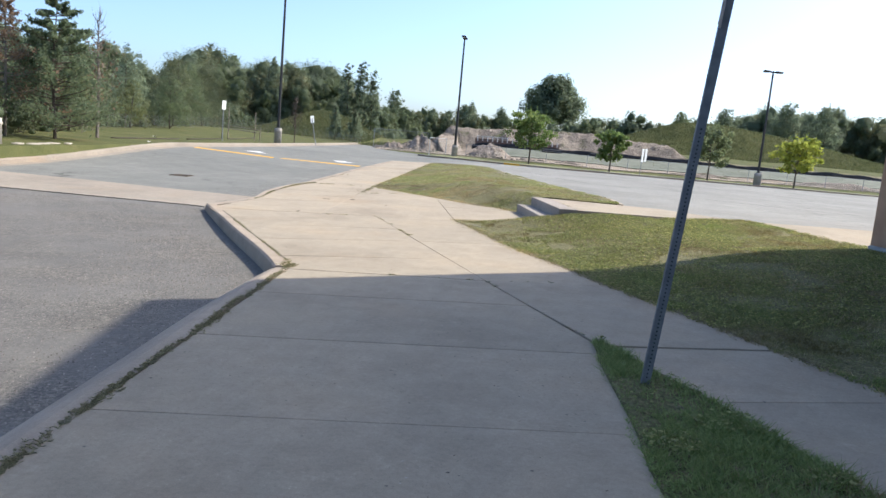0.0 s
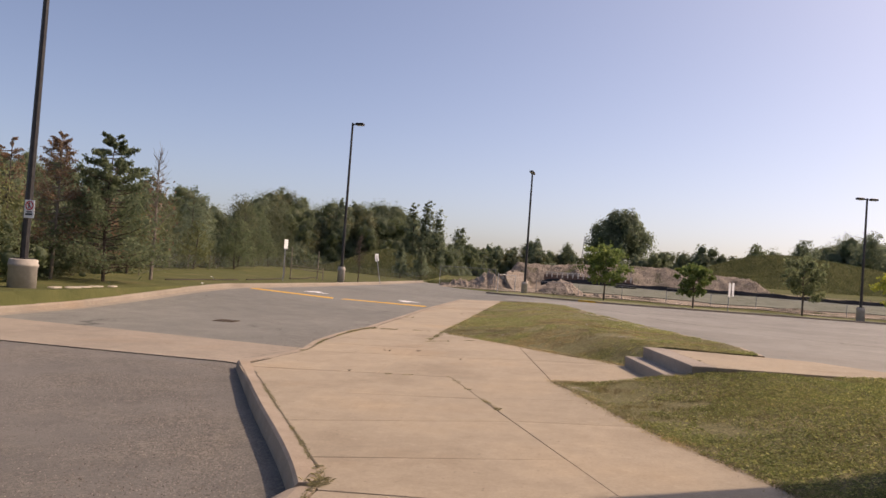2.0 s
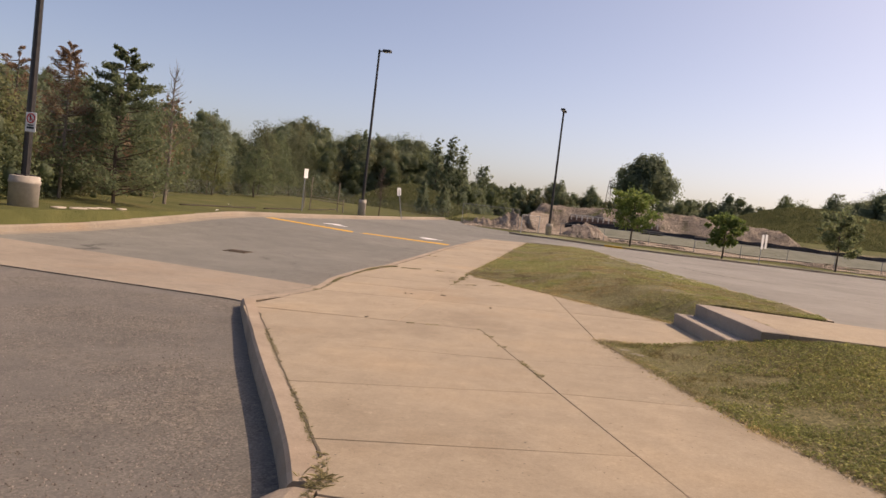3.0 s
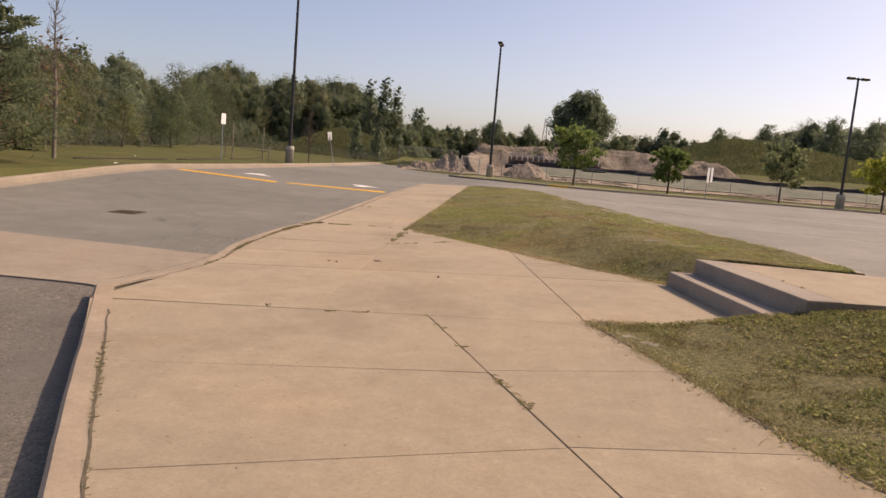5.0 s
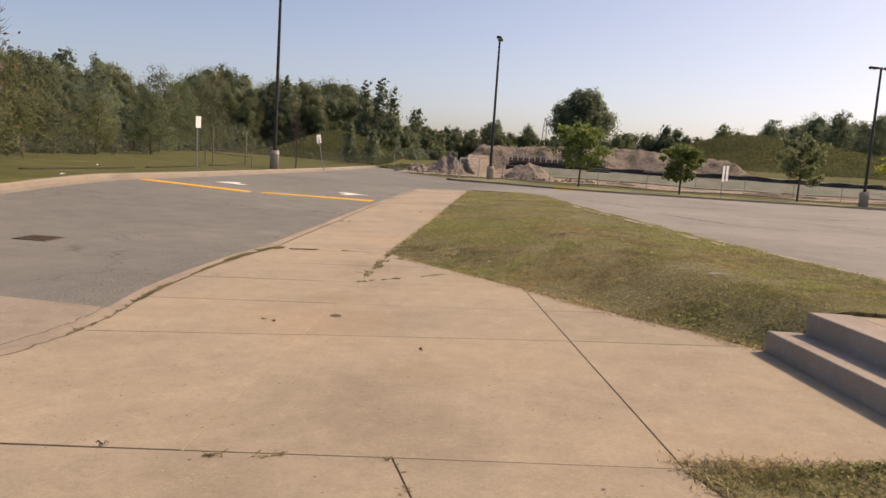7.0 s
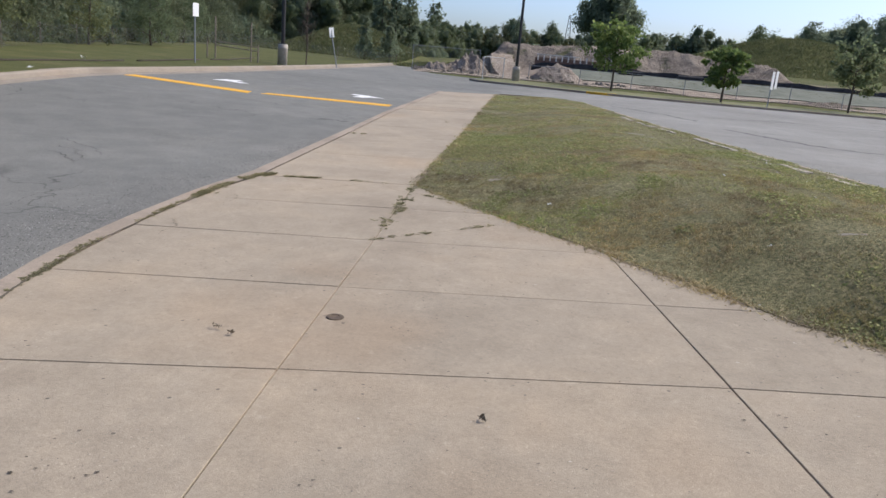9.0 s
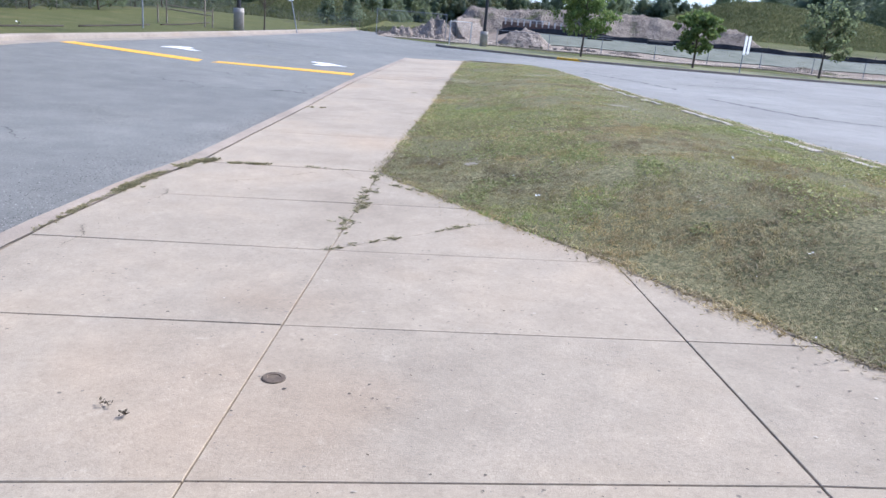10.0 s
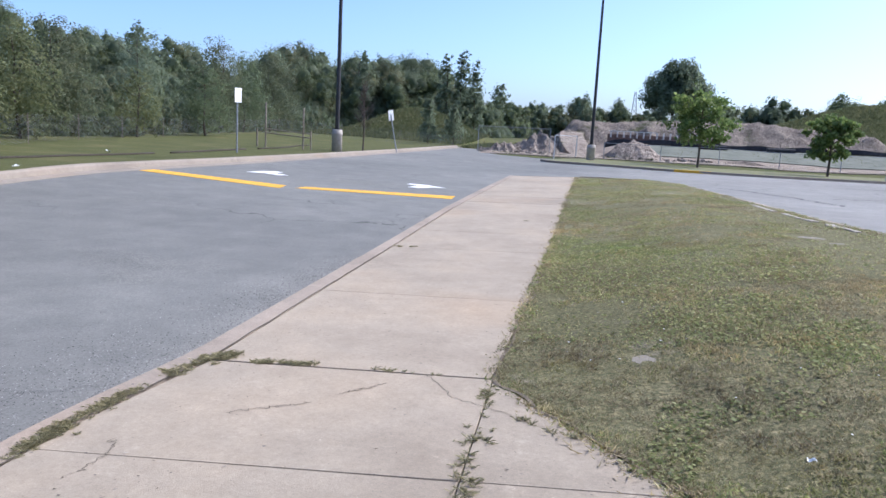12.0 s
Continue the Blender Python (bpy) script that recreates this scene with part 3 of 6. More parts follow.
# concrete band across the drive
APRON = ([(-3.32, 15.5), (-4.0, 15.72), (-5.7, 15.72), (-7.7, 15.75), (-11.3, 15.8)], [(-3.2, 18.3), (-3.6, 18.35), (-5.2, 18.5), (-7.7, 18.75), (-11.3, 19.0)])
loft("apron", *APRON, lambda x, y: float(road_z(x, y)) + 0.02, OLDBAND, "pale concrete crossing band laid across the asphalt drive", "pavement", 40, 8)

# ---------------------------------------------------------------- steps and landing
stair = empty("stairs", (2.66, 16.2, 0), "two grey cast concrete steps up to a landing", "stairs")


def quad_prism(pts, z0, z1, bevel=0.012):
    bm = bmesh.new()
    low = [bm.verts.new((x, y, z0)) for x, y in pts]
    high = [bm.verts.new((x, y, z1)) for x, y in pts]
    n = len(pts)
    bm.faces.new(low[::-1])
    top = bm.faces.new(high)
    for i in range(n):
        bm.faces.new((low[i], low[(i + 1) % n], high[(i + 1) % n], high[i]))
    if bevel:
        bmesh.ops.bevel(bm, geom=list(top.edges), offset=bevel, segments=2, affect="EDGES", profile=0.5)
    return bm


def local(pts, ob):
    o = ob.matrix_basis.translation
    return [(x - o.x, y - o.y) for x, y in pts]


part("step", quad_prism(local([(2.47, 17.5), (2.80, 14.95), (3.3, 15.0), (2.95, 17.52)], stair), -0.3, 0.25), STEP, stair)
part("step", quad_prism(local([(2.76, 17.46), (3.09, 14.95), (3.43, 15.02), (3.12, 17.5)], stair), -0.3, 0.435), STEP, stair)
landing = quad_prism([(3.133, 17.5), (3.445, 15.02), (4.9, 15.2), (6.3, 15.5), (6.3, 16.5), (5.5, 17.3), (4.62, 17.4)], -0.3, 0.43, 0.006)
tagged(new("landing", bm_mesh("landing", landing, CONCRETE)), "pale concrete landing between steps and parking lot", "pavement", kind="structure")
side = quad_prism([(6.32, 15.5), (6.5, 15.45), (7.25, 12.8), (7.43, 12.48), (20.4, 17.57), (30, 16.6), (30, 20.6), (9.8, 16.6), (6.95, 16.0), (6.32, 16.45)], -0.3, 0.435, 0.006)
tagged(new("pavement", bm_mesh("pavement", side, CONCRETE)), "pale concrete pavement along the brick building", "pavement", kind="structure")

# ---------------------------------------------------------------- building
house = empty("building", (7.42, 12.42, 0), "tall tan brick building with a grey block base", "building")
HB = 10.13
W0 = [(0, 0), (3.75, -30), (30, -26), (13, 4.45)]
part("base", quad_prism([(x * 1.0 - (0.03 if i in (0, 1) else 0), y) for i, (x, y) in enumerate(W0)], -0.5, 0.52, 0.02), BLOCKM, house, "grey split-faced block base course")
part("wall", quad_prism(W0, 0.524, HB - 0.3, 0), BRICKM, house, "tan brick wall")
part("roof", quad_prism([(-0.02, 0.02), (3.73, -30.02), (30.02, -26.02), (13.02, 4.47)], HB - 0.296, HB, 0.02), ROOFM, house, "flat roof with a metal edge")


# ---------------------------------------------------------------- foliage
def quads(centres, facing, size, aspect=0.6, r=rng):
    """Leaf quads at centres, turned at random or roughly towards a facing. Returns verts and faces."""
    n = len(centres)
    a = r.normal(size=(n, 3))
    a /= np.linalg.norm(a, axis=1, keepdims=True)
    if facing is None:
        b = np.cross(a, r.normal(size=(n, 3)))
    else:
        up = facing + r.normal(size=(n, 3)) * 0.4
        a = np.cross(up, a)
        a /= np.linalg.norm(a, axis=1, keepdims=True) + 1e-9
        b = np.cross(up, a)
    b /= np.linalg.norm(b, axis=1, keepdims=True) + 1e-9
    s = (size * r.uniform(0.6, 1.3, n))[:, None]
    a, b = a * s, b * s * aspect
    v = np.stack([centres - a * 0.5, centres + b * 0.5, centres + a * 0.5, centres - b * 0.5], 1).reshape(-1, 3)
    f = np.arange(4 * n).reshape(n, 4)
    return v, f


def fast_mesh(name, verts, faces, material):
    me = bpy.data.meshes.new(name)
    verts, faces = np.asarray(verts, np.float32), np.asarray(faces, np.int32)
    n, k = faces.shape
    me.vertices.add(len(verts))
    me.vertices.foreach_set("co", verts.ravel())
    me.loops.add(n * k)
    me.loops.foreach_set("vertex_index", faces.ravel())
    me.polygons.add(n)
    me.polygons.foreach_set("loop_start", np.arange(0, n * k, k, dtype=np.int32))
    me.materials.append(material)
    me.update(calc_edges=True)
    return me


def puffs(lobes, per, size, spread=0.5, aspect=0.6, r=rng):
    """Leaves over the shells of lobes (x, y, z, rx, ry, rz): uneven, with gaps."""
    out, out_n = [], []
    for x, y, z, a, b, c in lobes:
        n = max(12, int(per * (a * b + b * c + a * c) / 3))
        tw = max(4, n // 14)
        d = r.normal(size=(tw, 3))
        d /= np.linalg.norm(d, axis=1, keepdims=True)
        tips = d * r.uniform(0.55, 1.08, (tw, 1))
        k = r.integers(0, tw, n)
        p = tips[k] + np.clip(r.normal(size=(n, 3)), -1.5, 1.5) * spread * 0.33
        out.append(p * (a, b, c) + (x, y, z))
        out_n.append(p / (np.linalg.norm(p, axis=1, keepdims=True) + 1e-6) + (0, 0, 0.25))
    return quads(np.concatenate(out), np.concatenate(out_n), size, aspect=aspect, r=r)


def limbs(bm, base, top, r0, spread, count, r, start=0.35):
    """A trunk with side limbs."""
    base, top = Vector(base), Vector(top)
    bend = [base.lerp(top, t) + Vector((r.normal() * 0.02, r.normal() * 0.02, 0)) * (top - base).length * (0 < t) for t in (0, 0.25, 0.5, 0.75, 1)]
    tube(bm, bend, [r0, r0 * 0.8, r0 * 0.6, r0 * 0.4, r0 * 0.12], 7)
    for i in range(count):
        t = start + (0.95 - start) * (i + r.uniform(0, 0.8)) / count
        p = base.lerp(top, t)
        ang = r.uniform(0, math.tau)
        ln = spread * (1 - 0.55 * t) * r.uniform(0.7, 1.1)
        q = p + Vector((math.cos(ang) * ln, math.sin(ang) * ln, ln * r.uniform(0.3, 0.8)))
        tube(bm, [p, p.lerp(q, 0.5) + Vector((0, 0, -0.04 * ln)), q], [r0 * 0.35 * (1 - t * 0.6), r0 * 0.2, r0 * 0.06], 5)
    return bm


def broadleaf(name, at, height, width, material, label, seed, trunk=0.3, lobes=9, size=0.16, per=260, rad=None, category="tree", group="", squash=1.0, top=0.75):
    r = np.random.default_rng(seed)
    ob = empty(name, at, label, category, group)
    rad = rad or height * 0.018
    part("trunk", limbs(bmesh.new(), (0, 0, -0.3), (r.normal() * 0.04 * height, r.normal() * 0.04 * height, height * 0.9), rad, width * 0.42, 9, r, trunk), BARK, ob)
    ls = []
    z0 = height * trunk
    for i in range(lobes):
        t = (i + 0.5) / lobes
        w = width * 0.5 * (0.55 + 0.6 * math.sin(math.pi * min(1, 0.15 + t * 0.85))) * squash
        ang = i * 2.4 + r.uniform(-0.5, 0.5)
        off = w * r.uniform(0.25, 0.62) * (1 - top * t ** 2)
        s = width * r.uniform(0.17, 0.27) * (1.1 - 0.5 * t)
        ls.append((math.cos(ang) * off, math.sin(ang) * off, z0 + (height - z0 - s * 0.8) * (0.12 + 0.88 * t), s, s, s * r.uniform(0.75, 1.0)))
    ls.append((0, 0, (z0 + height) / 2, width * 0.3, width * 0.3, (height - z0) * 0.40))
    v, f = puffs(ls, per, size, r=r)
    part("crown", fast_mesh("crown", v, f, material), material, ob)
    return ob


def conifer(name, at, height, width, material, label, seed, size=0.22, tiers=13, gaps=0.25, group="", trunkmat=None, bare=0.08, n_leaf=26, tips=0.25):
    """Whorls of drooping boughs with needle sprays."""
    r = np.random.default_rng(seed)
    ob = empty(name, at, label, "tree", group)
    bm = tube(bmesh.new(), [(0, 0, -0.3), (0.02 * height * r.normal(), 0, height * 0.5), (0, 0.01 * height, height * 0.99)], [height * 0.013, height * 0.008, 0.01], 7)
    pts = []
    for k in range(tiers):
        t = bare + (1 - bare) * (k + 0.3) / tiers
        reach = width * 0.5 * (1 - t) ** 0.75 + 0.04 * width
        for j in range(6):
            if r.random() < gaps:
                continue
            k2 = r.uniform(-0.5, 0.5) * height / tiers
            ang = k * 0.9 + j * math.tau / 6 + r.uniform(-0.3, 0.3)
            ln = reach * r.uniform(0.6, 1.12)
            tip = np.array((math.cos(ang) * ln, math.sin(ang) * ln, height * t + k2 + ln * r.uniform(0.05, 0.5)))
            root = np.array((0, 0, height * t + k2))
            tube(bm, [root, (root + tip) / 2 - (0, 0, 0.02 * height), tip], [0.004 * height, 0.003 * height, 0.006], 4)
            u = r.uniform(tips, 1.05, n_leaf)[:, None]
            pts.append(root + (tip - root) * u + r.normal(size=(n_leaf, 3)) * (0.07 * height * (1.1 - t)) * (0.5, 0.5, 0.55) * (1.25 - tips))
    part("trunk", bm, trunkmat or BARK, ob)
    v, f = quads(np.concatenate(pts), None, size, aspect=0.35, r=r)
    part("crown", fast_mesh("crown", v, f, material), material, ob)
    return ob


def bare_tree(name, at, height, label, seed, width=1.6, mat=DEADWOOD, some=None):
    r = np.random.default_rng(seed)
    ob = empty(name, at, label, "tree")
    bm = bmesh.new()
    tube(bm, [(0, 0, -0.3), (0.03, 0.02, height * 0.4), (-0.04, 0.02, height * 0.75), (0, 0, height)], [height * 0.014, height * 0.011, height * 0.006, 0.006], 7)
    for i in range(46):
        t = 0.3 + 0.68 * i / 46
        ang = r.uniform(0, math.tau)
        ln = width * 0.5 * r.uniform(0.5, 1.1) * (1.15 - t)
        p = Vector((0, 0, height * t))
        q = p + Vector((math.cos(ang) * ln, math.sin(ang) * ln, ln * r.uniform(0.6, 1.4)))
        tube(bm, [p, p.lerp(q, 0.55), q], [0.018, 0.012, 0.005], 4)
        for _ in range(3):
            b = p.lerp(q, r.uniform(0.3, 0.9))
            e = b + Vector((r.normal() * 0.16, r.normal() * 0.16, abs(r.normal()) * 0.22 + 0.06))
            tube(bm, [b, e], [0.008, 0.003], 3, False)
    part("trunk", bm, mat, ob)
    if some is not None:
        pts = np.stack([r.normal(size=220) * width * 0.22, r.normal(size=220) * width * 0.22, r.uniform(0.25, 0.8, 220) * height], -1)
        v, f = quads(pts, None, 0.14, r=r)
        part("crown", fast_mesh("crown", v, f, some), some, ob, "few brown withered leaves")
    return ob


def street_tree(at, height, width, material, label, seed, clear=0.26):
    """A young street tree: a clear stem, rising limbs, and leaf clumps hung along them with gaps between."""
    r = np.random.default_rng(seed)
    ob = empty("street_tree", at, label, "tree", "island trees")
    bm = bmesh.new()
    top = Vector((r.normal() * 0.05, r.normal() * 0.05, height * 0.9))
    tube(bm, [(0, 0, -0.3), (0.02, 0.01, height * 0.3), (-0.03, 0.02, height * 0.6), top], [0.075, 0.06, 0.035, 0.01], 8)
    pts = []
    n = 19
    for i in range(n):
        t = i / (n - 1)
        z0 = height * (clear + (0.78 - clear) * t)
        reach = width * 0.5 * (0.62 + 0.55 * math.sin(math.pi * (0.12 + 0.62 * t))) * (1.0 - 0.55 * max(0.0, t - 0.45)) * r.uniform(0.62, 1.08)
        ang = i * 2.4 + r.uniform(-0.4, 0.4)
        p = Vector((0, 0, z0))
        q = p + Vector((math.cos(ang) * reach, math.sin(ang) * reach, min(reach * r.uniform(0.35, 0.75), height - z0 - 0.3)))
        tube(bm, [p, p.lerp(q, 0.5) + Vector((0, 0, 0.06)), q], [0.03, 0.018, 0.006], 5)
        for u in (0.45, 0.72, 0.98):
            if r.random() < 0.12:
                continue
            c = p.lerp(q, u) + Vector(r.normal(size=3) * 0.1)
            s = width * r.uniform(0.085, 0.15)
            m = int(85 * r.uniform(0.6, 1.3))
            d = r.normal(size=(m, 3))
            pts.append(np.array(c) + d / np.linalg.norm(d, axis=1, keepdims=True) * s * r.uniform(0.25, 1.1, (m, 1)) * (1.1, 1.1, 0.72))
    d = r.normal(size=(170, 3)) * (0.17 * width, 0.17 * width, 0.13 * height) * 0.62
    pts.append(d + (0, 0, height * 0.86) - (0, 0, 0.02))
    part("trunk", bm, BARK, ob)
    v, f = quads(np.concatenate(pts), None, 0.2, aspect=0.75, r=r)
    part("crown", fast_mesh("crown", v, f, material), material, ob)
    return ob


# trees on the island beyond the parking lot
for x, y, h, w, m, lab, sd in ((6.0, 65.3, 4.6, 3.7, LEAFYOUNG, "young street tree with bright green leaves", 11),
                               (12.15, 61.6, 3.4, 2.5, LEAFYOUNG, "small green street tree in the kerbed island", 12),
                               (20.6, 64.0, 4.6, 3.1, LEAF, "round dark green street tree in the kerbed island", 13),
                               (26.9, 62.2, 4.15, 3.3, LEAFYELLOW, "street tree with sunlit yellow-green leaves", 14)):
    street_tree((x, y, float(road_z(x, y)) + 0.08), h, w, m, lab, sd)

# planted trees on the lawn beside the drive
conifer("pine_tree", (-15.0, 27.0, 0.2), 4.9, 2.9, LEAFBROWN, "half-dead pine with rusty brown needles", 21, 0.11, 24, 0.25, n_leaf=42, bare=0.2, trunkmat=DEADWOOD, tips=0.45)
conifer("pine_tree", (-13.75, 28.0, 0.22), 5.0, 4.7, NEEDLE, "green pine with an open ragged crown", 22, 0.15, 24, 0.16, n_leaf=125, bare=0.06, tips=0.42)
conifer("pine_tree", (-17.2, 27.5, 0.22), 4.7, 3.4, LEAFBROWN, "dead pine with brown needles beside the woods", 25, 0.13, 13, 0.3, n_leaf=40, tips=0.4)
bare_tree("bare_tree", (-14.35, 32.2, 0.22), 5.1, "nearly leafless grey sapling on the lawn", 23, 2.0, DEADWOOD, LEAFBROWN)
bare_tree("bare_tree", (-10.95, 52.5, 0.28), 3.0, "thin bare shrub tree near the lamp", 24, 1.8, BARK)
conifer("spruce_tree", (-12.5, 75.5, 0.3), 3.3, 1.9, LEAFDARK, "small dark blue-green spruce", 31, 0.20, 13, 0.05, "young spruces", n_leaf=40)
conifer("spruce_tree", (-10.6, 76.0, 0.35), 3.0, 2.1, LEAFDARK, "small dark blue-green spruce", 32, 0.20, 12, 0.05, "young spruces", n_leaf=40)

# taller trees that stand out of the far woods
broadleaf("big_tree", (23.0, 228, 0.0), 22.6, 17.5, LEAFDARK, "broad full-grown tree above the distant woods", 41, 0.40, 22, 0.7, 120, 0.5, squash=1.2, top=0.45)
for i, (x, y, h, w) in enumerate(((-21.2, 130, 12.6, 4.2), (-18.6, 130, 12.9, 4.6), (-16.8, 131, 11.6, 4.0))):
    broadleaf("poplar_tree", (x, y, 0.3), h, w, LEAFDARK, "tall narrow poplar at the edge of the woods", 50 + i, 0.06, 14, 0.42, 190, 0.16, squash=0.8)
broadleaf("round_tree", (-19.5, 190, 0.0), 12.4, 7.4, LEAFDARK, "round dark tree apart from the woods", 61, 0.1, 11, 0.6, 110, 0.25)

for k, (x, y, h, w, m, lab) in enumerate(((-61.9, 129, 12.7, 9.5, LEAFDARK, "round dark crown standing out of the woods"), (-55.2, 104.4, 12.0, 6.5, LEAF, "tall green crown standing out of the woods"),
                                          (-55.3, 158.9, 16.6, 8.0, LEAFDARK, "tall dark crown standing out of the woods"), (-44.5, 140, 13.4, 7.5, LEAF, "tall green crown standing out of the woods"),
                                          (-34.5, 133, 12.9, 6.0, LEAFDARK, "dark crown standing out of the woods"), (-0.4, 190, 11.0, 5.0, LEAFDARK, "dark pointed tree in the distant woods"),
                                          (44.3, 165, 11.6, 6.5, LEAF, "round tree behind the grassed bank"), (53.5, 165, 12.8, 8.5, LEAFDARK, "round tree behind the grassed bank"), (66.0, 165, 15.2, 10.5, LEAFDARK, "broad dark tree behind the grassed bank"), (74.0, 165, 15.4, 9.0, LEAFDARK, "broad dark tree behind the grassed bank"), (-68, 112, 12.6, 7.0, LEAF, "tall green crown standing out of the woods"))):
    broadleaf("crown_tree", (x, y, 0.2), h, w, m, lab, 350 + k, 0.15, 14, 0.34, 210, 0.16, group="trees above the woods")


def woods():
    """The woods behind the lawns and the site, as one mass of leaves."""
    r = np.random.default_rng(5)
    # bearing at 130 m, crown height there, and how far the edge of the woods really stands
    line = [(-150, 17, 55), (-128, 18.5, 55), (-112, 18, 58), (-103, 17.3, 60), (-95, 17.0, 62), (-89, 15.8, 64), (-79, 12.4, 70), (-71, 13.4, 76), (-62, 11.8, 88), (-55, 8.2, 100), (-49.5, 10.6, 120),
            (-44, 12.6, 130), (-38, 11.4, 130), (-33, 11.8, 130), (-28, 11.4, 130), (-23.5, 10.6, 132), (-15.5, 6.2, 150), (-8, 5.9, 190), (-4.6, 7.0, 190), (1.6, 7.2, 190),
            (5.5, 6.4, 200), (10, 6.2, 210), (16, 6.6, 200), (21, 6.9, 200), (26, 7.9, 190), (30, 6.6, 190), (35.7, 8.2, 190), (40, 7.2, 190), (44, 9.0, 180), (49, 10.6, 175),
            (54, 10.6, 172), (58.5, 11.2, 170), (63.5, 9.6, 170), (70, 10.2, 165), (78, 11.0, 165), (88, 11.0, 165), (100, 12, 165), (115, 12, 165), (130, 12, 165)]
    cx = np.array([a for a, _, _ in line], float)
    sets, cores = ([], [], []), []
    bm = bmesh.new()
    bmesh.ops.create_icosphere(bm, subdivisions=2, radius=1)
    ball = np.array([v.co[:] for v in bm.verts])
    tris = np.array([[v.index for v in f.verts] for f in bm.faces])
    bm.free()
    xs = np.arange(-150, 131, 1.9)
    for row in range(4):
        for X in xs:
            X = X + r.uniform(-1, 1)
            top = np.interp(X, cx, [b for _, b, _ in line]) * np.interp(X, [18, 30, 60], [1.0, 1.1, 1.08])
            Y = np.interp(X, cx, [c for _, _, c in line]) + row * 4 + r.uniform(-2.5, 2.5)
            k = (Y - 10) / 120
            low = r.uniform(0.35, 0.8) if row == 0 else r.uniform(0.7, 1.02) if row == 1 else r.uniform(0.82, 1.14)
            x, h = X * k, (1.5 + (top * low * (1.0 if X < -14 else 0.96) - 1.5) * k)
            w = max(2.2, h * r.uniform(0.32, 0.5)) * (1.15 if X < -60 else 1.5 if X < -12 else 1.6)
            ls, n = [], 8
            for i in range(n):
                t = (i + 0.4) / n
                s = w * 0.5 * (0.8 - 0.4 * t) * r.uniform(0.8, 1.3)
                ls.append((x + r.normal() * w * 0.24 * (1.2 - t), Y + r.normal() * w * 0.2, 0.1 + (h - s * 0.8) * t ** 0.9, s, s, s * 1.05))
            kk = max(k, 0.5)
            sets[int(r.choice(3, p=(0.45, 0.35, 0.2)))].append(puffs(ls, 330 / kk ** 1.35, 0.21 * kk ** 0.8, 0.42 if X < -12 else 0.36, 0.75, r))
            # solid balls added inside the crowns, to catch light where leaf gaps go black
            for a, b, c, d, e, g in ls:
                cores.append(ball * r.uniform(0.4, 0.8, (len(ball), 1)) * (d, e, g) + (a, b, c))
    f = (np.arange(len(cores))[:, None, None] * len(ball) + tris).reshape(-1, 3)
    tagged(new("woods", fast_mesh("woods", np.concatenate(cores), f, LEAFDARK)), "solid cores added inside the crowns of the mixed woods", "woods", kind="stuff")
    for group, m in zip(sets, (LEAF, LEAFDARK, LEAFOLIVE)):
        base, fs = 0, []
        for v, f in group:
            fs.append(f + base)
            base += len(v)
        tagged(new("woods", fast_mesh("woods", np.concatenate([v for v, _ in group]), np.concatenate(fs), m)),
               "dense mixed woods along the edge of the grounds", "woods", kind="stuff")


woods()


def undergrowth():
    """Bushes and saplings that close the foot of the woods beside the lawn."""
    r = np.random.default_rng(15)
    foot = resample([(-14.2, 16), (-14.0, 24), (-15.6, 29), (-18.2, 36), (-21.0, 44), (-23.0, 54), (-24.2, 64), (-28, 77), (-30, 92), (-30, 106)], 170)
    tall = np.interp(np.arange(170), [0, 30, 50, 80, 120, 169], [3.4, 3.4, 3.2, 2.6, 2.6, 3.4])
    sets, cores = ([], [], []), []
    bm = bmesh.new()
    bmesh.ops.create_icosphere(bm, subdivisions=2, radius=1)
    ball = np.array([v.co[:] for v in bm.verts])
    tris = np.array([[v.index for v in f.verts] for f in bm.faces])
    bm.free()
    for row in range(3):
        for (x, y), h in zip(foot, tall):
            if r.random() < 0.3:
                continue
            h = h * r.uniform(0.45, 0.95) * (0.75 + 0.28 * row)
            x, y = x - row * 1.7 - r.uniform(0, 1.5), y + r.normal() * 0.6
            w = h * r.uniform(0.3, 0.5)
            ls = [(x + r.normal() * w * 0.45, y + r.normal() * w * 0.45, 0.2 + h * t, w * (0.75 - 0.4 * t) * r.uniform(0.7, 1.2), w * (0.75 - 0.4 * t), w * 0.55) for t in (0.1, 0.3, 0.5, 0.7, 0.88)]
            sets[int(r.choice(3, p=(0.45, 0.25, 0.3)))].append(puffs(ls, 620, 0.105, 0.8, 0.7, r))
            # unseen solid fillers that lighten the dark hollows between the bush leaves
            for a, b, c, d, e, g in ls:
                cores.append(ball * r.uniform(0.2, 0.55, (len(ball), 1)) * (d, e, g) + (a, b, c))
    f = (np.arange(len(cores))[:, None, None] * len(ball) + tris).reshape(-1, 3)
    tagged(new("undergrowth", fast_mesh("undergrowth", np.concatenate(cores), f, LEAFDARK)), "solid cores added inside the bushes of the undergrowth", "undergrowth", kind="stuff")
    for group, m in zip(sets, (LEAF, LEAFDARK, LEAFOLIVE)):
        base, fs = 0, []
        for v, f in group:
            fs.append(f + base)
            base += len(v)
        tagged(new("undergrowth", fast_mesh("undergrowth", np.concatenate([v for v, _ in group]), np.concatenate(fs), m)), "bushes and saplings at the foot of the woods", "undergrowth", kind="stuff")


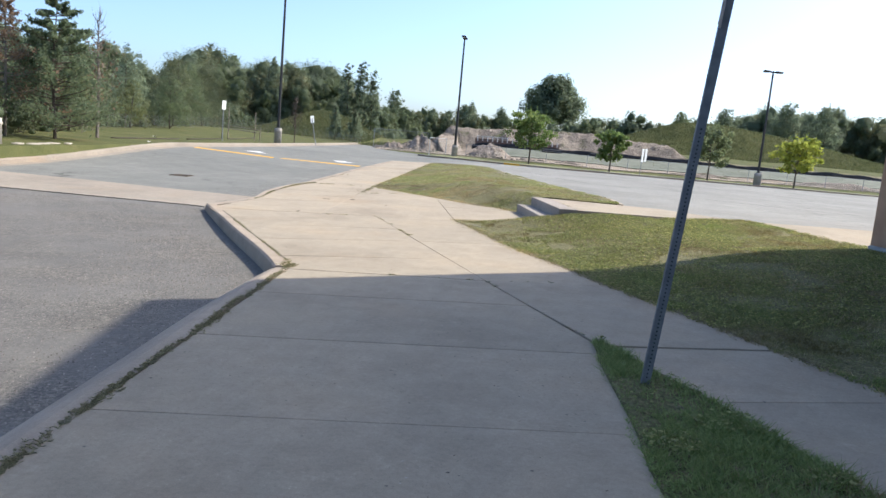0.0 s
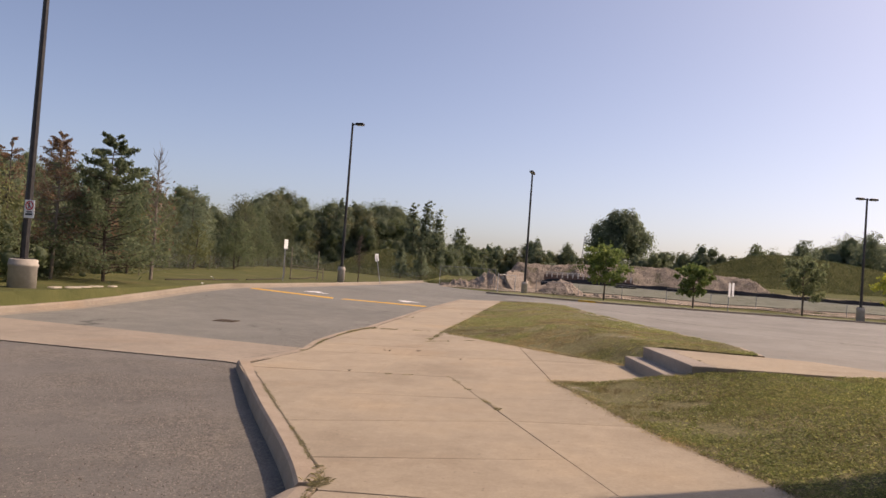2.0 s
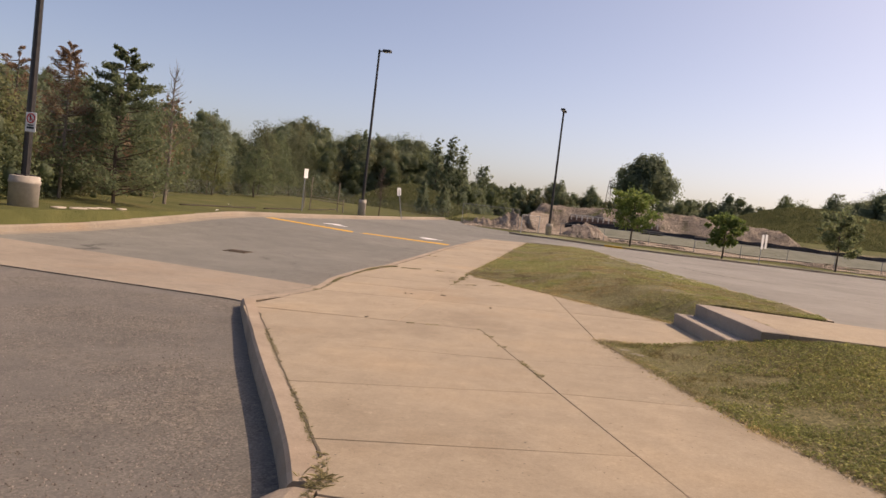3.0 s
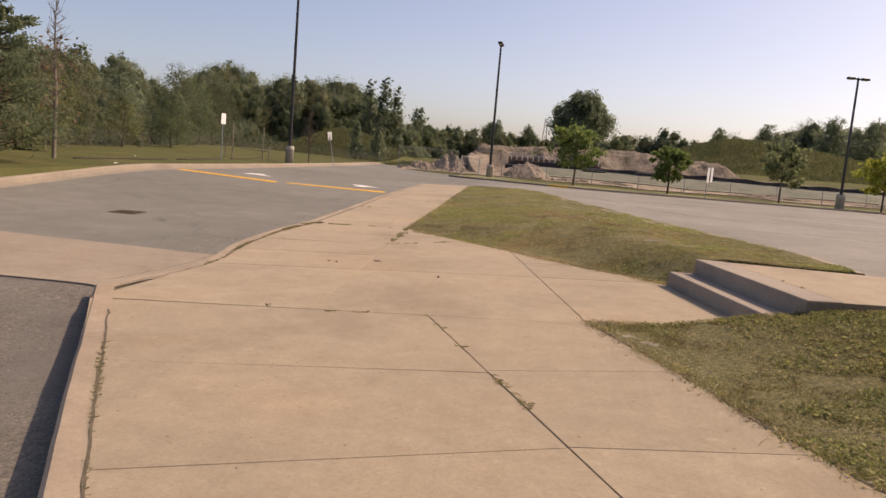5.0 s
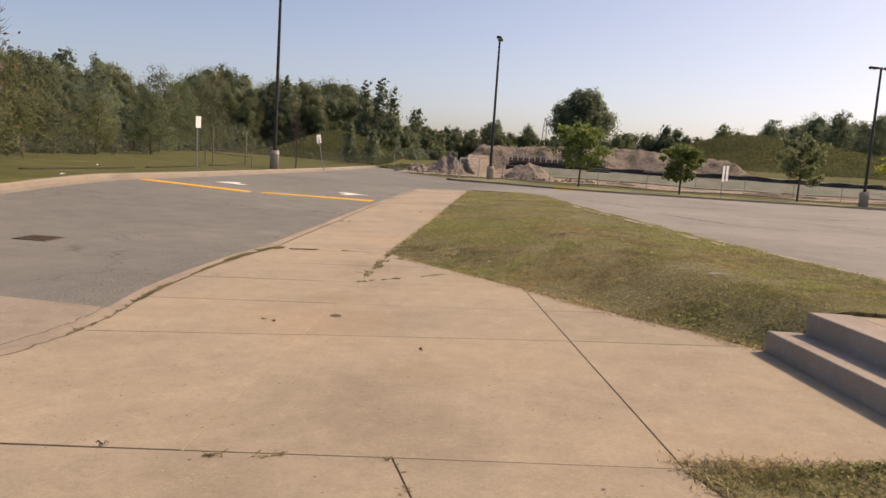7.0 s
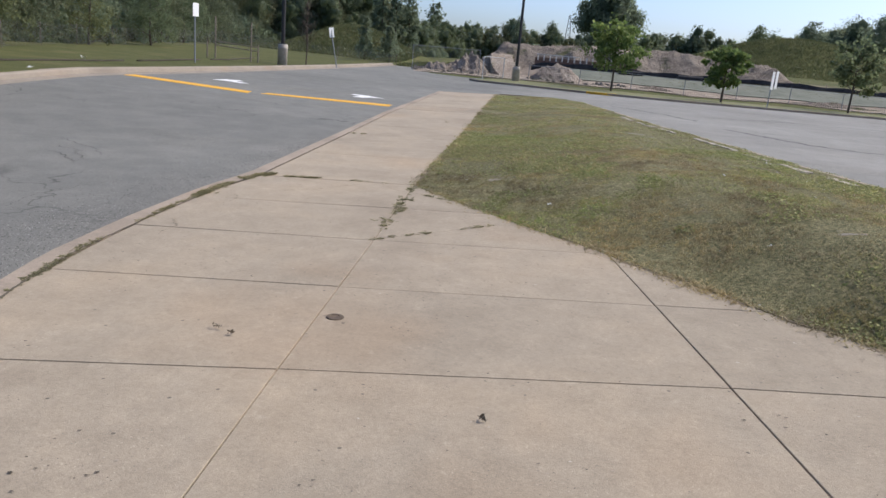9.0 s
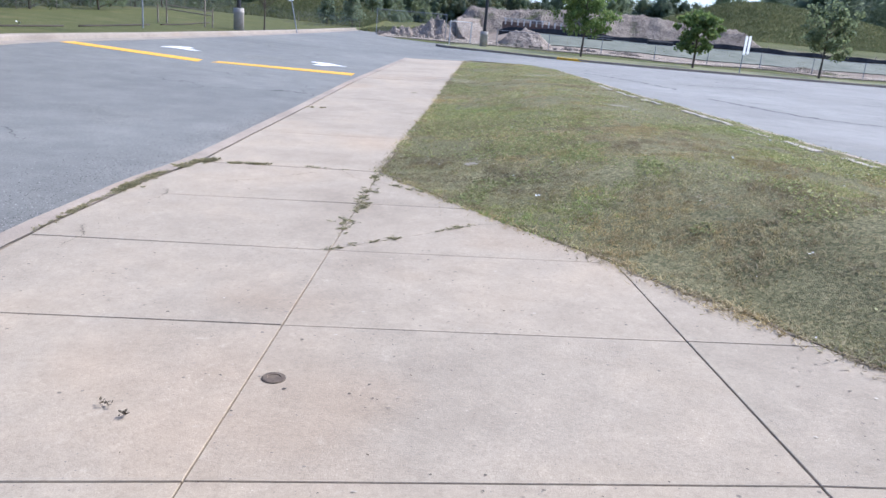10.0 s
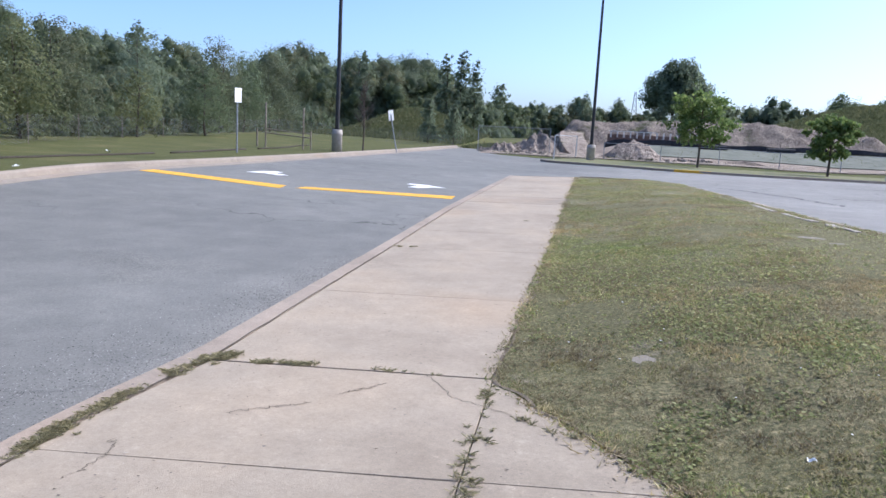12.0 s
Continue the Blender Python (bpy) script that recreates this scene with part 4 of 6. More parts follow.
undergrowth()
PALELEAF = mat_leaf("pale_olive_leaf", (0.155, 0.18, 0.09), (0.195, 0.216, 0.106), (0.235, 0.245, 0.126), 0.6)
DULLLEAF = mat_leaf("dull_green_leaf", (0.12, 0.14, 0.085), (0.15, 0.168, 0.10), (0.18, 0.195, 0.115), 0.6)
for k, (x, y, h, w, m, lab) in enumerate(((-20.9, 42.6, 4.4, 4.2, PALELEAF, "pale olive young tree before the woods"), (-22.6, 46.8, 5.2, 4.4, DULLLEAF, "dull green tree at the edge of the woods"),
                                          (-21.9, 51.5, 3.5, 3.0, PALELEAF, "pale olive sapling before the woods"), (-23.4, 54.5, 6.0, 3.8, LEAFDARK, "dark green tree at the edge of the woods"),
                                          (-22.0, 58.5, 4.2, 3.8, LEAF, "bushy green tree at the edge of the woods"), (-24.5, 65.0, 6.4, 5.4, DULLLEAF, "dull green tree at the edge of the woods"),
                                          (-26.5, 73.0, 6.4, 5.6, LEAF, "bushy green tree at the edge of the woods"), (-28.5, 83.0, 7.4, 6.5, DULLLEAF, "dull green tree at the edge of the woods"),
                                          (-18.1, 36.8, 3.6, 3.2, PALELEAF, "pale olive sapling before the woods"), (-16.6, 30.6, 3.4, 3.0, DULLLEAF, "dull green sapling behind the pines"),
                                          (-17.6, 33.6, 3.8, 2.8, LEAFBROWN, "withered reddish sapling before the woods"), (-15.6, 24.4, 3.9, 3.4, PALELEAF, "pale olive tree behind the lamp"))):
    broadleaf("woodland_tree", (x, y, 0.25), h, w, m, lab, 300 + k, 0.1, 13, 0.12, 620, 0.07, group="trees before the woods")


# ---------------------------------------------------------------- lamps and signs
def lamp_post(at, height, arm, label, base_h=0.86, base_r=0.34, turn=0.0):
    ob = empty("street_lamp", at, label, "street lamp", "parking lamps", turn)
    part("base", lathe(bmesh.new(), [(base_r, -0.4), (base_r, base_h * 0.76), (base_r * 1.06, base_h * 0.78), (base_r * 1.06, base_h * 0.86), (base_r, base_h * 0.88), (base_r, base_h - 0.02), (base_r - 0.03, base_h)], 20),
         BASECON, ob, "round concrete footing with a raised band", True)
    part("base_plate", box(bmesh.new(), -0.17, -0.17, base_h, 0.17, 0.17, base_h + 0.03, 0.005), POLE, ob)
    bm = bmesh.new()
    for k in range(4):
        p = (0.13 * (1 if k % 2 else -1), 0.13 * (1 if k > 1 else -1), base_h + 0.06)
        tube(bm, [p, (p[0], p[1], base_h + 0.11)], 0.016, 6)
    bm.free()
    s0, s1 = 0.088, 0.058
    bm = bmesh.new()
    tube(bm, [(0, 0, base_h + 0.03), (0, 0, height)], [s0 * 1.15, s1 * 1.15], 8)
    part("pole", bm, POLE, ob, "dark bronze painted steel pole")
    for s in ((-1, 1) if arm == 2 else (1,)):
        part("arm", box(bmesh.new(), min(0, s * 0.3), -0.03, height - 0.14, max(0, s * 0.3), 0.03, height - 0.06, 0.005), POLE, ob)
        b = box(bmesh.new(), s * 0.24 if s > 0 else -0.76, -0.17, height - 0.15, 0.76 if s > 0 else -0.24, 0.17, height, 0.03)
        hd = part("lamp_head", b, POLE, ob, "flat dark luminaire box")
        part("lens", box(bmesh.new(), min(s * 0.3, s * 0.7), -0.13, height - 0.165, max(s * 0.3, s * 0.7), 0.13, height - 0.152), mat_lens, hd, "clear lamp lens")
    return ob


mat_lens = mat_plain("lamp_lens", (0.6, 0.6, 0.58), (0.7, 0.7, 0.68), 4, 0.2)
lamp_post((-12.3, 22.0, 0.12), 9.4, 1, "tall dark parking lamp on a round concrete footing", 0.86, 0.34, 0)
lamp_post((-11.5, 50.3, 0.19), 10.1, 1, "tall dark parking lamp beside the drive", 0.98, 0.23, -8)
lamp_post((-0.3, 64.9, -0.05), 9.88, 2, "tall dark parking lamp in the kerbed island", 1.0, 0.25, 85)
lamp_post((23.55, 61.0, -0.07), 8.8, 2, "tall dark parking lamp with two heads", 1.0, 0.28, 10)

no_sign = empty("parking_sign", (-12.14, 21.84, 2.27), "small white sign with a red ring, strapped to the lamp pole", "sign", turn=-4)
part("plate", box(bmesh.new(), -0.15, -0.012, -0.23, 0.15, 0.0, 0.23, 0.004), SIGNBACK, no_sign)
ring = bmesh.new()
pts = [(0.105 * math.cos(a), -0.018, 0.09 + 0.105 * math.sin(a)) for a in np.linspace(0, math.tau, 21)]
tube(ring, pts, 0.014, 5, False)
tube(ring, [(-0.07, -0.018, 0.16), (0.07, -0.018, 0.02)], 0.012, 5)
part("ring", ring, RED, no_sign, "red prohibition ring")
part("symbol", box(bmesh.new(), -0.03, -0.017, 0.02, 0.0, -0.0125, 0.165), BLACK, no_sign)
part("legend", box(bmesh.new(), -0.1, -0.017, -0.16, 0.1, -0.0125, -0.11), BLACK, no_sign)
part("legend", box(bmesh.new(), -0.08, -0.017, -0.09, 0.08, -0.0125, -0.06), BLACK, no_sign)


def post_sign(at, h, pw, ph, label, lean=(0, 0), turn=0, face=SIGNBACK, rad=0.03):
    ob = empty("road_sign", at, label, "sign", "", turn)
    top = (lean[0], lean[1], h)
    part("post", tube(bmesh.new(), [(0, 0, -0.3), top], rad, 6), GALV, ob)
    ang = math.atan2(lean[0], h)
    m = Matrix.Translation((lean[0], lean[1], h)) @ Matrix.Rotation(ang, 4, "Y")
    part("plate", box(bmesh.new(), -pw / 2, -rad - 0.012, -ph, pw / 2, -rad - 0.004, 0.03, 0.003, m), face, ob, "white sign plate")
    return ob


post_sign((-12.68, 42.9, 0.28), 2.15, 0.34, 0.46, "white sign on a thin steel post on the lawn", turn=74)
post_sign((-10.25, 56.4, 0.3), 1.9, 0.32, 0.5, "leaning white sign beside the drive", (-0.29, 0.34), 50)
tw = post_sign((13.9, 58.5, -0.05), 2.0, 0.30, 0.95, "pair of narrow white signs on one post in the island", (0.05, 0), 48)
part("plate", box(bmesh.new(), 0.36, -0.04, 1.1, 0.66, -0.03, 2.06, 0.003), SIGNBACK, tw, "second white sign plate")
bm = box(bmesh.new(), 0.1, -0.028, 1.8, 0.5, -0.015, 1.83)
part("bracket", bm, GALV, tw)

# perforated post in the grass wedge
pole = empty("sign_post", (2.68, 5.83, 0.08), "leaning perforated steel sign post in grass", "sign post")
LEAN = Matrix.Rotation(radians(5.2), 4, "Y") @ Matrix.Rotation(radians(-2.0), 4, "X")
prof = [(-0.028, 0.0), (-0.028, -0.03), (0.028, -0.03), (0.028, 0.0), (0.016, 0.0), (0.016, -0.024), (-0.016, -0.024), (-0.016, 0.0)]
bm = bmesh.new()
lo = [bm.verts.new((x, y, -0.3)) for x, y in prof]
hi = [bm.verts.new((x, y, 2.95)) for x, y in prof]
for i in range(8):
    bm.faces.new((lo[i], lo[(i + 1) % 8], hi[(i + 1) % 8], hi[i]))
bm.faces.new(hi)
bmesh.ops.transform(bm, matrix=LEAN, verts=bm.verts)
part("post", bm, POSTSTEEL, pole, "dull galvanised channel with punched holes")
hole = bmesh.new()
for k in range(64):
    z = 0.06 + k * 0.0254
    bmesh.ops.create_circle(hole, cap_ends=True, radius=0.006, segments=7, matrix=LEAN @ Matrix.Translation((0, -0.0306, z)) @ Matrix.Rotation(radians(90), 4, "X"))
part("holes", hole, BLACK, pole, "dark punched holes")
b = box(bmesh.new(), -0.15, 0.004, 2.27, 0.15, 0.008, 2.95, 0.002, LEAN @ Matrix.Rotation(radians(66), 4, "Z"))
part("plate", b, SIGNBACK, pole, "pale sign plate seen nearly edge-on")


# ---------------------------------------------------------------- road paint and covers
def painted(name, pts, material, label, category, dz=0.006):
    c = np.mean(pts, axis=0)
    bm = bmesh.new()
    f = bm.faces.new([bm.verts.new((x, y, float(road_z(x, y)) + dz)) for x, y in pts])
    ex = bmesh.ops.extrude_face_region(bm, geom=[f])
    for v in ex["geom"]:
        if isinstance(v, bmesh.types.BMVert):
            v.co.z -= 0.004
    return tagged(new(name, bm_mesh(name, bm, material)), label, category)


painted("stop_line", [(-11.25, 35.15), (-11.15, 34.5), (-7.3, 33.65), (-7.42, 34.35)], YELLOW, "yellow painted stop line on the asphalt", "road marking")
painted("stop_line", [(-7.05, 33.95), (-7.0, 34.45), (-3.75, 35.65), (-3.72, 34.9)], YELLOW, "yellow painted stop line on the asphalt", "road marking")


def arrow(cx, cy, turn, flip):
    """A turn arrow: a broad head to one side and a forked tail."""
    a = radians(turn)
    shape = [(0.66, -0.05), (0.12, 0.45), (-0.34, 0.5), (-0.4, 0.25), (-0.08, -0.02), (-0.3, -0.62), (0.0, -0.66), (0.26, -0.2)]
    pts = [(cx + (flip * x * math.cos(a) - y * math.sin(a)), cy + (flip * x * math.sin(a) + y * math.cos(a))) for x, y in shape]
    painted("lane_arrow", pts, WHITE, "white painted turn arrow on the asphalt", "road marking")


arrow(-9.05, 37.3, 38, -1)
arrow(-4.98, 37.6, 8, 1)

cover = empty("catch_basin", (-6.95, 22.6, float(road_z(-6.95, 22.6))), "rusty iron catch basin grate in the asphalt", "drain cover")
part("frame", box(bmesh.new(), -0.28, -0.28, -0.05, 0.28, 0.28, 0.008, 0.004), IRON, cover)
for k in range(7):
    part("bar", box(bmesh.new(), -0.25, -0.25 + k * 0.08 - 0.02, 0.008, 0.25, -0.25 + k * 0.08 + 0.015, 0.014, 0.002), IRON, cover)

cap = empty("valve_cover", (-1.22, 18.01, walk_z(-1.22)), "small round rusty iron valve cover in the concrete", "drain cover")
part("lid", lathe(bmesh.new(), [(0.052, -0.02), (0.052, 0.004), (0.047, 0.007), (0.03, 0.007), (0.028, 0.004)], 18), IRON, cap, smooth=False)

# ---------------------------------------------------------------- kerbed island beyond the lot
ISLE = ([(-3.0, 61.8), (-2.4, 60.0), (-0.5, 57.8), (4, 55.8), (8, 55.4), (13, 56.5), (20, 58), (27, 58.9), (33, 60.5), (60, 68)],
        [(-2.9, 62.5), (-1.5, 66.5), (0.5, 67.6), (5, 67.6), (9, 66), (14, 65.5), (21, 66), (28, 66), (34, 67.5), (60, 75)])
loft("island", *ISLE, lambda x, y: float(road_z(x, y)) + 0.08, LAWN, "kerbed island of dry grass with street trees", "lawn", 60, 6)
sweep([(x, y, 0) for x, y in ISLE[0]], [(0.0, -0.4), (0.0, 0.12), (-0.14, 0.12), (-0.16, -0.3)], CURB, "kerb", 60, "weathered kerb of the far island", lambda x, y: float(road_z(x, y)))

painted_kerb = sweep([(3.6, 56.0, 0), (4.3, 55.77, 0), (5.2, 55.69, 0)], [(0.006, -0.1), (0.006, 0.126), (-0.146, 0.126), (-0.166, -0.1)], YELLOW, "painted_kerb", 8, "yellow painted length of the island kerb", lambda x, y: float(road_z(x, y)))
mast = empty("lattice_mast", (17.0, 300, 0), "faint far lattice mast above the woods", "mast")
for sx, sy in ((-1, -1), (1, -1), (1, 1), (-1, 1)):
    part("leg", tube(bmesh.new(), [(sx * 1.6, sy * 1.6, 0), (sx * 0.25, sy * 0.25, 18.0)], 0.1, 5), GALV, mast)
for k in range(9):
    z0, z1 = 2 * k, 2 * k + 2
    w0, w1 = 1.6 - 0.075 * z0, 1.6 - 0.075 * z1
    for s in (-1, 1):
        part("brace", tube(bmesh.new(), [(-s * w0, -w0, z0), (s * w1, -w1, z1)], 0.06, 4), GALV, mast)


# ---------------------------------------------------------------- building site beyond the lot
mat_tar = mat_plain("tar_seal", (0.05, 0.048, 0.045), (0.1, 0.095, 0.09), 3, 0.8)


def mound(name, at, rx, ry, h, material, label, seed, category="earth pile", rough=0.3, n=44):
    """A heap: a steep, uneven height field that runs out to the ground."""
    verts, faces = [], []
    for j in range(n):
        for i in range(n):
            u, v = 2 * i / (n - 1) - 1, 2 * j / (n - 1) - 1
            d = math.hypot(u, v) + 0.25 * noise.noise((u * 1.5 + seed, v * 1.5, seed))
            z = h * max(0.0, 1 - d) ** 0.8 * (1 + rough * noise.noise((u * 4 + seed, v * 4, 1.0))) + rough * 0.25 * h * noise.noise((u * 9, v * 9 + seed, 2.0)) * (d < 1)
            verts.append((u * rx, v * ry, max(z, 0) - 0.25))
    faces = [(j * n + i, j * n + i + 1, (j + 1) * n + i + 1, (j + 1) * n + i) for j in range(n - 1) for i in range(n - 1)]
    ob = new(name, mesh_of(name, verts, faces, material, True))
    ob.matrix_basis = pose(*at)
    return tagged(ob, label, category)


def ridge(name, x0, x1, y0, y1, top, material, label, seed, nx=230, ny=64):
    """A long bulldozed bank with an uneven flat top and worn slopes."""
    verts = []
    for j in range(ny):
        for i in range(nx):
            u, v = i / (nx - 1), j / (ny - 1)
            x, y = x0 + (x1 - x0) * u, y0 + (y1 - y0) * v
            n1, n2 = noise.noise((x * 0.22 + seed, y * 0.22, seed)), noise.noise((x * 0.9, y * 0.9 + seed, 2.0))
            n3 = noise.noise((x * 2.6, y * 2.6, seed + 5.0)) + 0.6 * noise.noise((x * 6.0, y * 6.0, seed))
            s = float(smooth01(min(u, 1 - u) * 8 + 0.25 * n2) * smooth01((min(v, 1.15 - v) * 2.6) + 0.3 * n1 + 0.12 * n2))
            verts.append((x, y, far_z(x, y) - 0.25 + s * (top + float(np.interp(x, [-5, -3, 0, 3, 8, 13, 22], [-0.95, -0.6, -0.35, -0.2, 0.15, 0.15, -0.2])) - far_z(x, y) + 0.3 + 0.3 * n1 + 0.22 * n2 + 0.13 * n3)))
    faces = [(j * nx + i, j * nx + i + 1, (j + 1) * nx + i + 1, (j + 1) * nx + i) for j in range(ny - 1) for i in range(nx - 1)]
    return tagged(new(name, mesh_of(name, verts, faces, material, True)), label, "earth bank")


SPOIL = mat_earth("grey_brown_spoil", (0.19, 0.16, 0.132), (0.265, 0.225, 0.187), (0.36, 0.31, 0.255))
mound("gravel_mound", (2.85, 74.5, 0.0), 2.5, 2.0, 1.65, DIRT, "grey pile of gravel on the building site", 1)
ridge("earth_bank", -5.2, 27.0, 85.5, 104.0, 3.05, SPOIL, "long grey-brown bank of excavated earth", 3)
mound("earth_bank", (-4.6, 85.6, 0.1), 2.6, 3.0, 1.5, SPOIL, "brown bank of bulldozed earth", 2, "earth bank", 0.35, 60)
mound("earth_mound", (-6.3, 74.8, -0.1), 2.2, 1.8, 0.95, DIRT, "pale pile of earth and broken concrete", 4, rough=0.7, n=70)
mound("earth_mound", (-4.4, 78.5, 0.0), 2.3, 2.0, 1.5, DIRT, "pale pile of earth beside the fence", 5, rough=0.6, n=70)
mound("earth_mound", (10.5, 73.0, -0.1), 3.5, 1.2, 0.6, SPOIL, "low ridge of dug earth", 6)
mound("earth_mound", (22.0, 71.0, -0.1), 6.0, 1.4, 0.7, SPOIL, "low ridge of dug earth", 7)
mound("earth_mound", (36.0, 74.0, -0.1), 8.0, 1.6, 0.9, RUBBLE, "low ridge of rubble", 8)
ramp_z = lambda x, y: float(np.interp(y, [77, 82, 88, 96, 99], [-0.1, 0.7, 1.6, 2.45, 2.6])) + 0.1 * wobble(x, y, 0.8)
loft("haul_track", [(-1.6, 77.5), (-2.5, 82), (-2.9, 88), (-2.2, 93), (-0.6, 98.5)], [(0.7, 77.5), (-0.3, 82), (-0.9, 88), (-0.3, 93), (1.6, 98.5)], ramp_z, TRACK,
     "pale haul track climbing the earth bank", "track", 50, 8, 0.25, 2.5)

# rubble blocks strewn near the fence
r = np.random.default_rng(77)
for k in range(110):
    bm = bmesh.new()
    bmesh.ops.create_icosphere(bm, subdivisions=1, radius=1)
    for v in bm.verts:
        v.co *= r.uniform(0.7, 1.25)
    s = r.uniform(0.05, 0.2)
    x, y = (r.uniform(-8.5, -2.4), r.uniform(71, 76)) if k < 42 else (r.uniform(0.5, 8), r.uniform(70.5, 74))
    ob = new("rubble_block", bm_mesh("rubble_block", bm, RUBBLE))
    ob.matrix_basis = Matrix.LocRotScale((x, y, far_z(x, y) + s * 0.3), Euler((r.uniform(0, 3), r.uniform(0, 3), 0)), (s * 1.3, s, s * 0.8))
    tagged(ob, "broken grey concrete block lying on bare earth", "rubble", "rubble blocks")

loft("yard", [(-7.6, 68.6), (-3.2, 68.4), (-1.6, 68.3), (0.6, 68.2), (12, 67.6), (24, 67.8), (36, 69.3), (50, 73)], [(-7.8, 75.5), (-4, 76.5), (-1.5, 77), (1.5, 76.2), (12, 74.6), (24, 73.4), (36, 74.5), (50, 78)],
     lambda x, y: far_z(x, y) + 0.05, TRACK, "pale trodden gravel yard before the building site", "ground", 90, 10, 0.3)
# green seeded strip, and the black silt cloth behind it
loft("seeded_strip", [(4, 76.5), (12, 76.5), (24, 76.0), (44, 76.5)], [(3, 81.5), (12, 81.8), (24, 81.8), (44, 82)], lambda x, y: far_z(x, y) + 0.06, GREENPOND,
     "pale green seeded strip of earth", "ground", 60, 8, 0.3)
silt = empty("silt_fence", (0, 0, 0), "long black cloth silt fence on short stakes", "fence")
line = resample([(1.0, 83.0), (9, 82.6), (21, 82.4), (33, 82.6), (46, 83)], 60)
bm = bmesh.new()
rows = []
for i, (x, y) in enumerate(line):
    g = far_z(x, y)
    o = 0.08 * math.sin(i * 2.1)
    rows.append([bm.verts.new(p) for p in ((x, y + o, g - 0.2), (x, y - 0.08 + o, g + 0.16), (x, y + o, g + 0.42 + 0.06 * math.sin(i * 1.3)), (x, y + o + 0.04, g + 0.42 + 0.06 * math.sin(i * 1.3)), (x, y + o + 0.04, g - 0.2))])
for a, b in zip(rows, rows[1:]):
    for j in range(4):
        bm.faces.new((a[j], b[j], b[j + 1], a[j + 1]))
part("cloth", bm, SILT, silt, "black woven cloth")
for x, y in line[::3]:
    part("stake", box(bmesh.new(), x - 0.03, y + 0.05, far_z(x, y) - 0.2, x + 0.03, y + 0.1, far_z(x, y) + 0.62), TIMBER, silt)

# row of pale posts above a dark board
barrier = empty("barrier", (0, 0, 0), "row of pale timber posts above a dark board", "barrier")
gz = far_z(2.3, 85.5)
part("board", box(bmesh.new(), 1.3, 85.4, gz - 0.1, 10.6, 85.5, gz + 0.82, 0.01), mat_plain("rusty_board", (0.12, 0.078, 0.06), (0.2, 0.135, 0.105), 3, 0.8), barrier, "rusty brown lower board")
for k in range(17):
    part("post", box(bmesh.new(), 1.5 + k * 0.55, 85.3, gz + 0.55, 1.63 + k * 0.55, 85.39, gz + 1.08, 0.01), LIMESTONE, barrier, "pale weathered post")

part("rail", box(bmesh.new(), 1.4, 85.28, gz + 1.04, 5.3, 85.3, gz + 1.12, 0.004), LIMESTONE, barrier, "pale weathered rail")

for x, y, lab, m in ((9.4, 80.8, "dark drain pipes stacked on the site", SILT), (14.4, 80.8, "dark drain pipes stacked on the site", SILT)):
    st = empty("pipe_stack", (x, y, far_z(x, y)), lab, "pipes", "pipe stacks")
    for a, b in ((0, 0.2), (0.42, 0.2)):
        bm = bmesh.new()
        tube(bm, [(-1.0, a, b), (1.0, a, b)], 0.2, 12)
        part("pipe", bm, m, st)


# ---------------------------------------------------------------- fences
def mesh_fence(name, pts, h, label, zf, spacing=2.6, mesh=True, posts=GALV, top=True, group="", rad=0.026):
    ob = empty(name, (0, 0, 0), label, "fence", group)
    d = np.linalg.norm(np.diff(np.array(pts, float), axis=0), axis=1).sum()
    P = resample(pts, max(2, int(d / spacing) + 1))
    for x, y in P:
        part("post", tube(bmesh.new(), [(x, y, zf(x, y) - 0.25), (x, y, zf(x, y) + h + 0.04)], rad, 6), posts, ob)
    for (x0, y0), (x1, y1) in zip(P, P[1:]):
        z0, z1 = zf(x0, y0), zf(x1, y1)
        if mesh:
            part("wire_mesh", mesh_of("wire_mesh", [(x0, y0, z0 + 0.04), (x1, y1, z1 + 0.04), (x1, y1, z1 + h), (x0, y0, z0 + h)], [(0, 1, 2, 3)], CHAIN), CHAIN, ob)
        if top:
            part("rail", tube(bmesh.new(), [(x0, y0, z0 + h), (x1, y1, z1 + h)], 0.022, 6), posts, ob)
    return ob


flat = lambda x, y: float(road_z(x, y))
mesh_fence("site_fence", [(-7.9, 70.2), (-5.5, 70.4), (-3.0, 70.2)], 1.75, "temporary chain-link panels across the road end", lambda x, y: far_z(x, y) + 0.05, 2.6)
mesh_fence("site_fence", [(-2.55, 66.6), (-1.2, 68.6)], 1.6, "open chain-link gate panel beside the island", lambda x, y: -0.2, 1.25, posts=PALESTEEL, rad=0.035)
mesh_fence("wire_fence", [(0.6, 69.0), (12, 68.2), (24, 68.6), (36, 70), (50, 74)], 1.05, "low wire fence along the building site", lambda x, y: far_z(x, y), 3.4, False, GALV, True)
mesh_fence("chain_fence", [(-9.3, 71.5), (-13.5, 69), (-17.5, 70), (-22, 66), (-22.3, 58), (-21.3, 50), (-19.4, 42), (-17, 36)], 0.95, "old chain-link fence before the woods", lambda x, y: far_z(x, y), 4.2, True, DEADWOOD, False, "", 0.015)

gate = empty("rail_gate", (-13.6, 50, 0.28), "pale timber posts and rails on the lawn", "fence")
for x, h in ((-1.1, 1.9), (0.65, 1.75), (1.0, 0.75), (-1.5, 0.75)):
    part("post", tube(bmesh.new(), [(x, 0, -0.3), (x, 0, h)], 0.035, 6), TIMBER, gate)
for z in (0.5, 0.68):
    part("rail", tube(bmesh.new(), [(-1.1, 0, z + 0.08), (1.0, -0.1, z - 0.05)], 0.028, 6), TIMBER, gate)

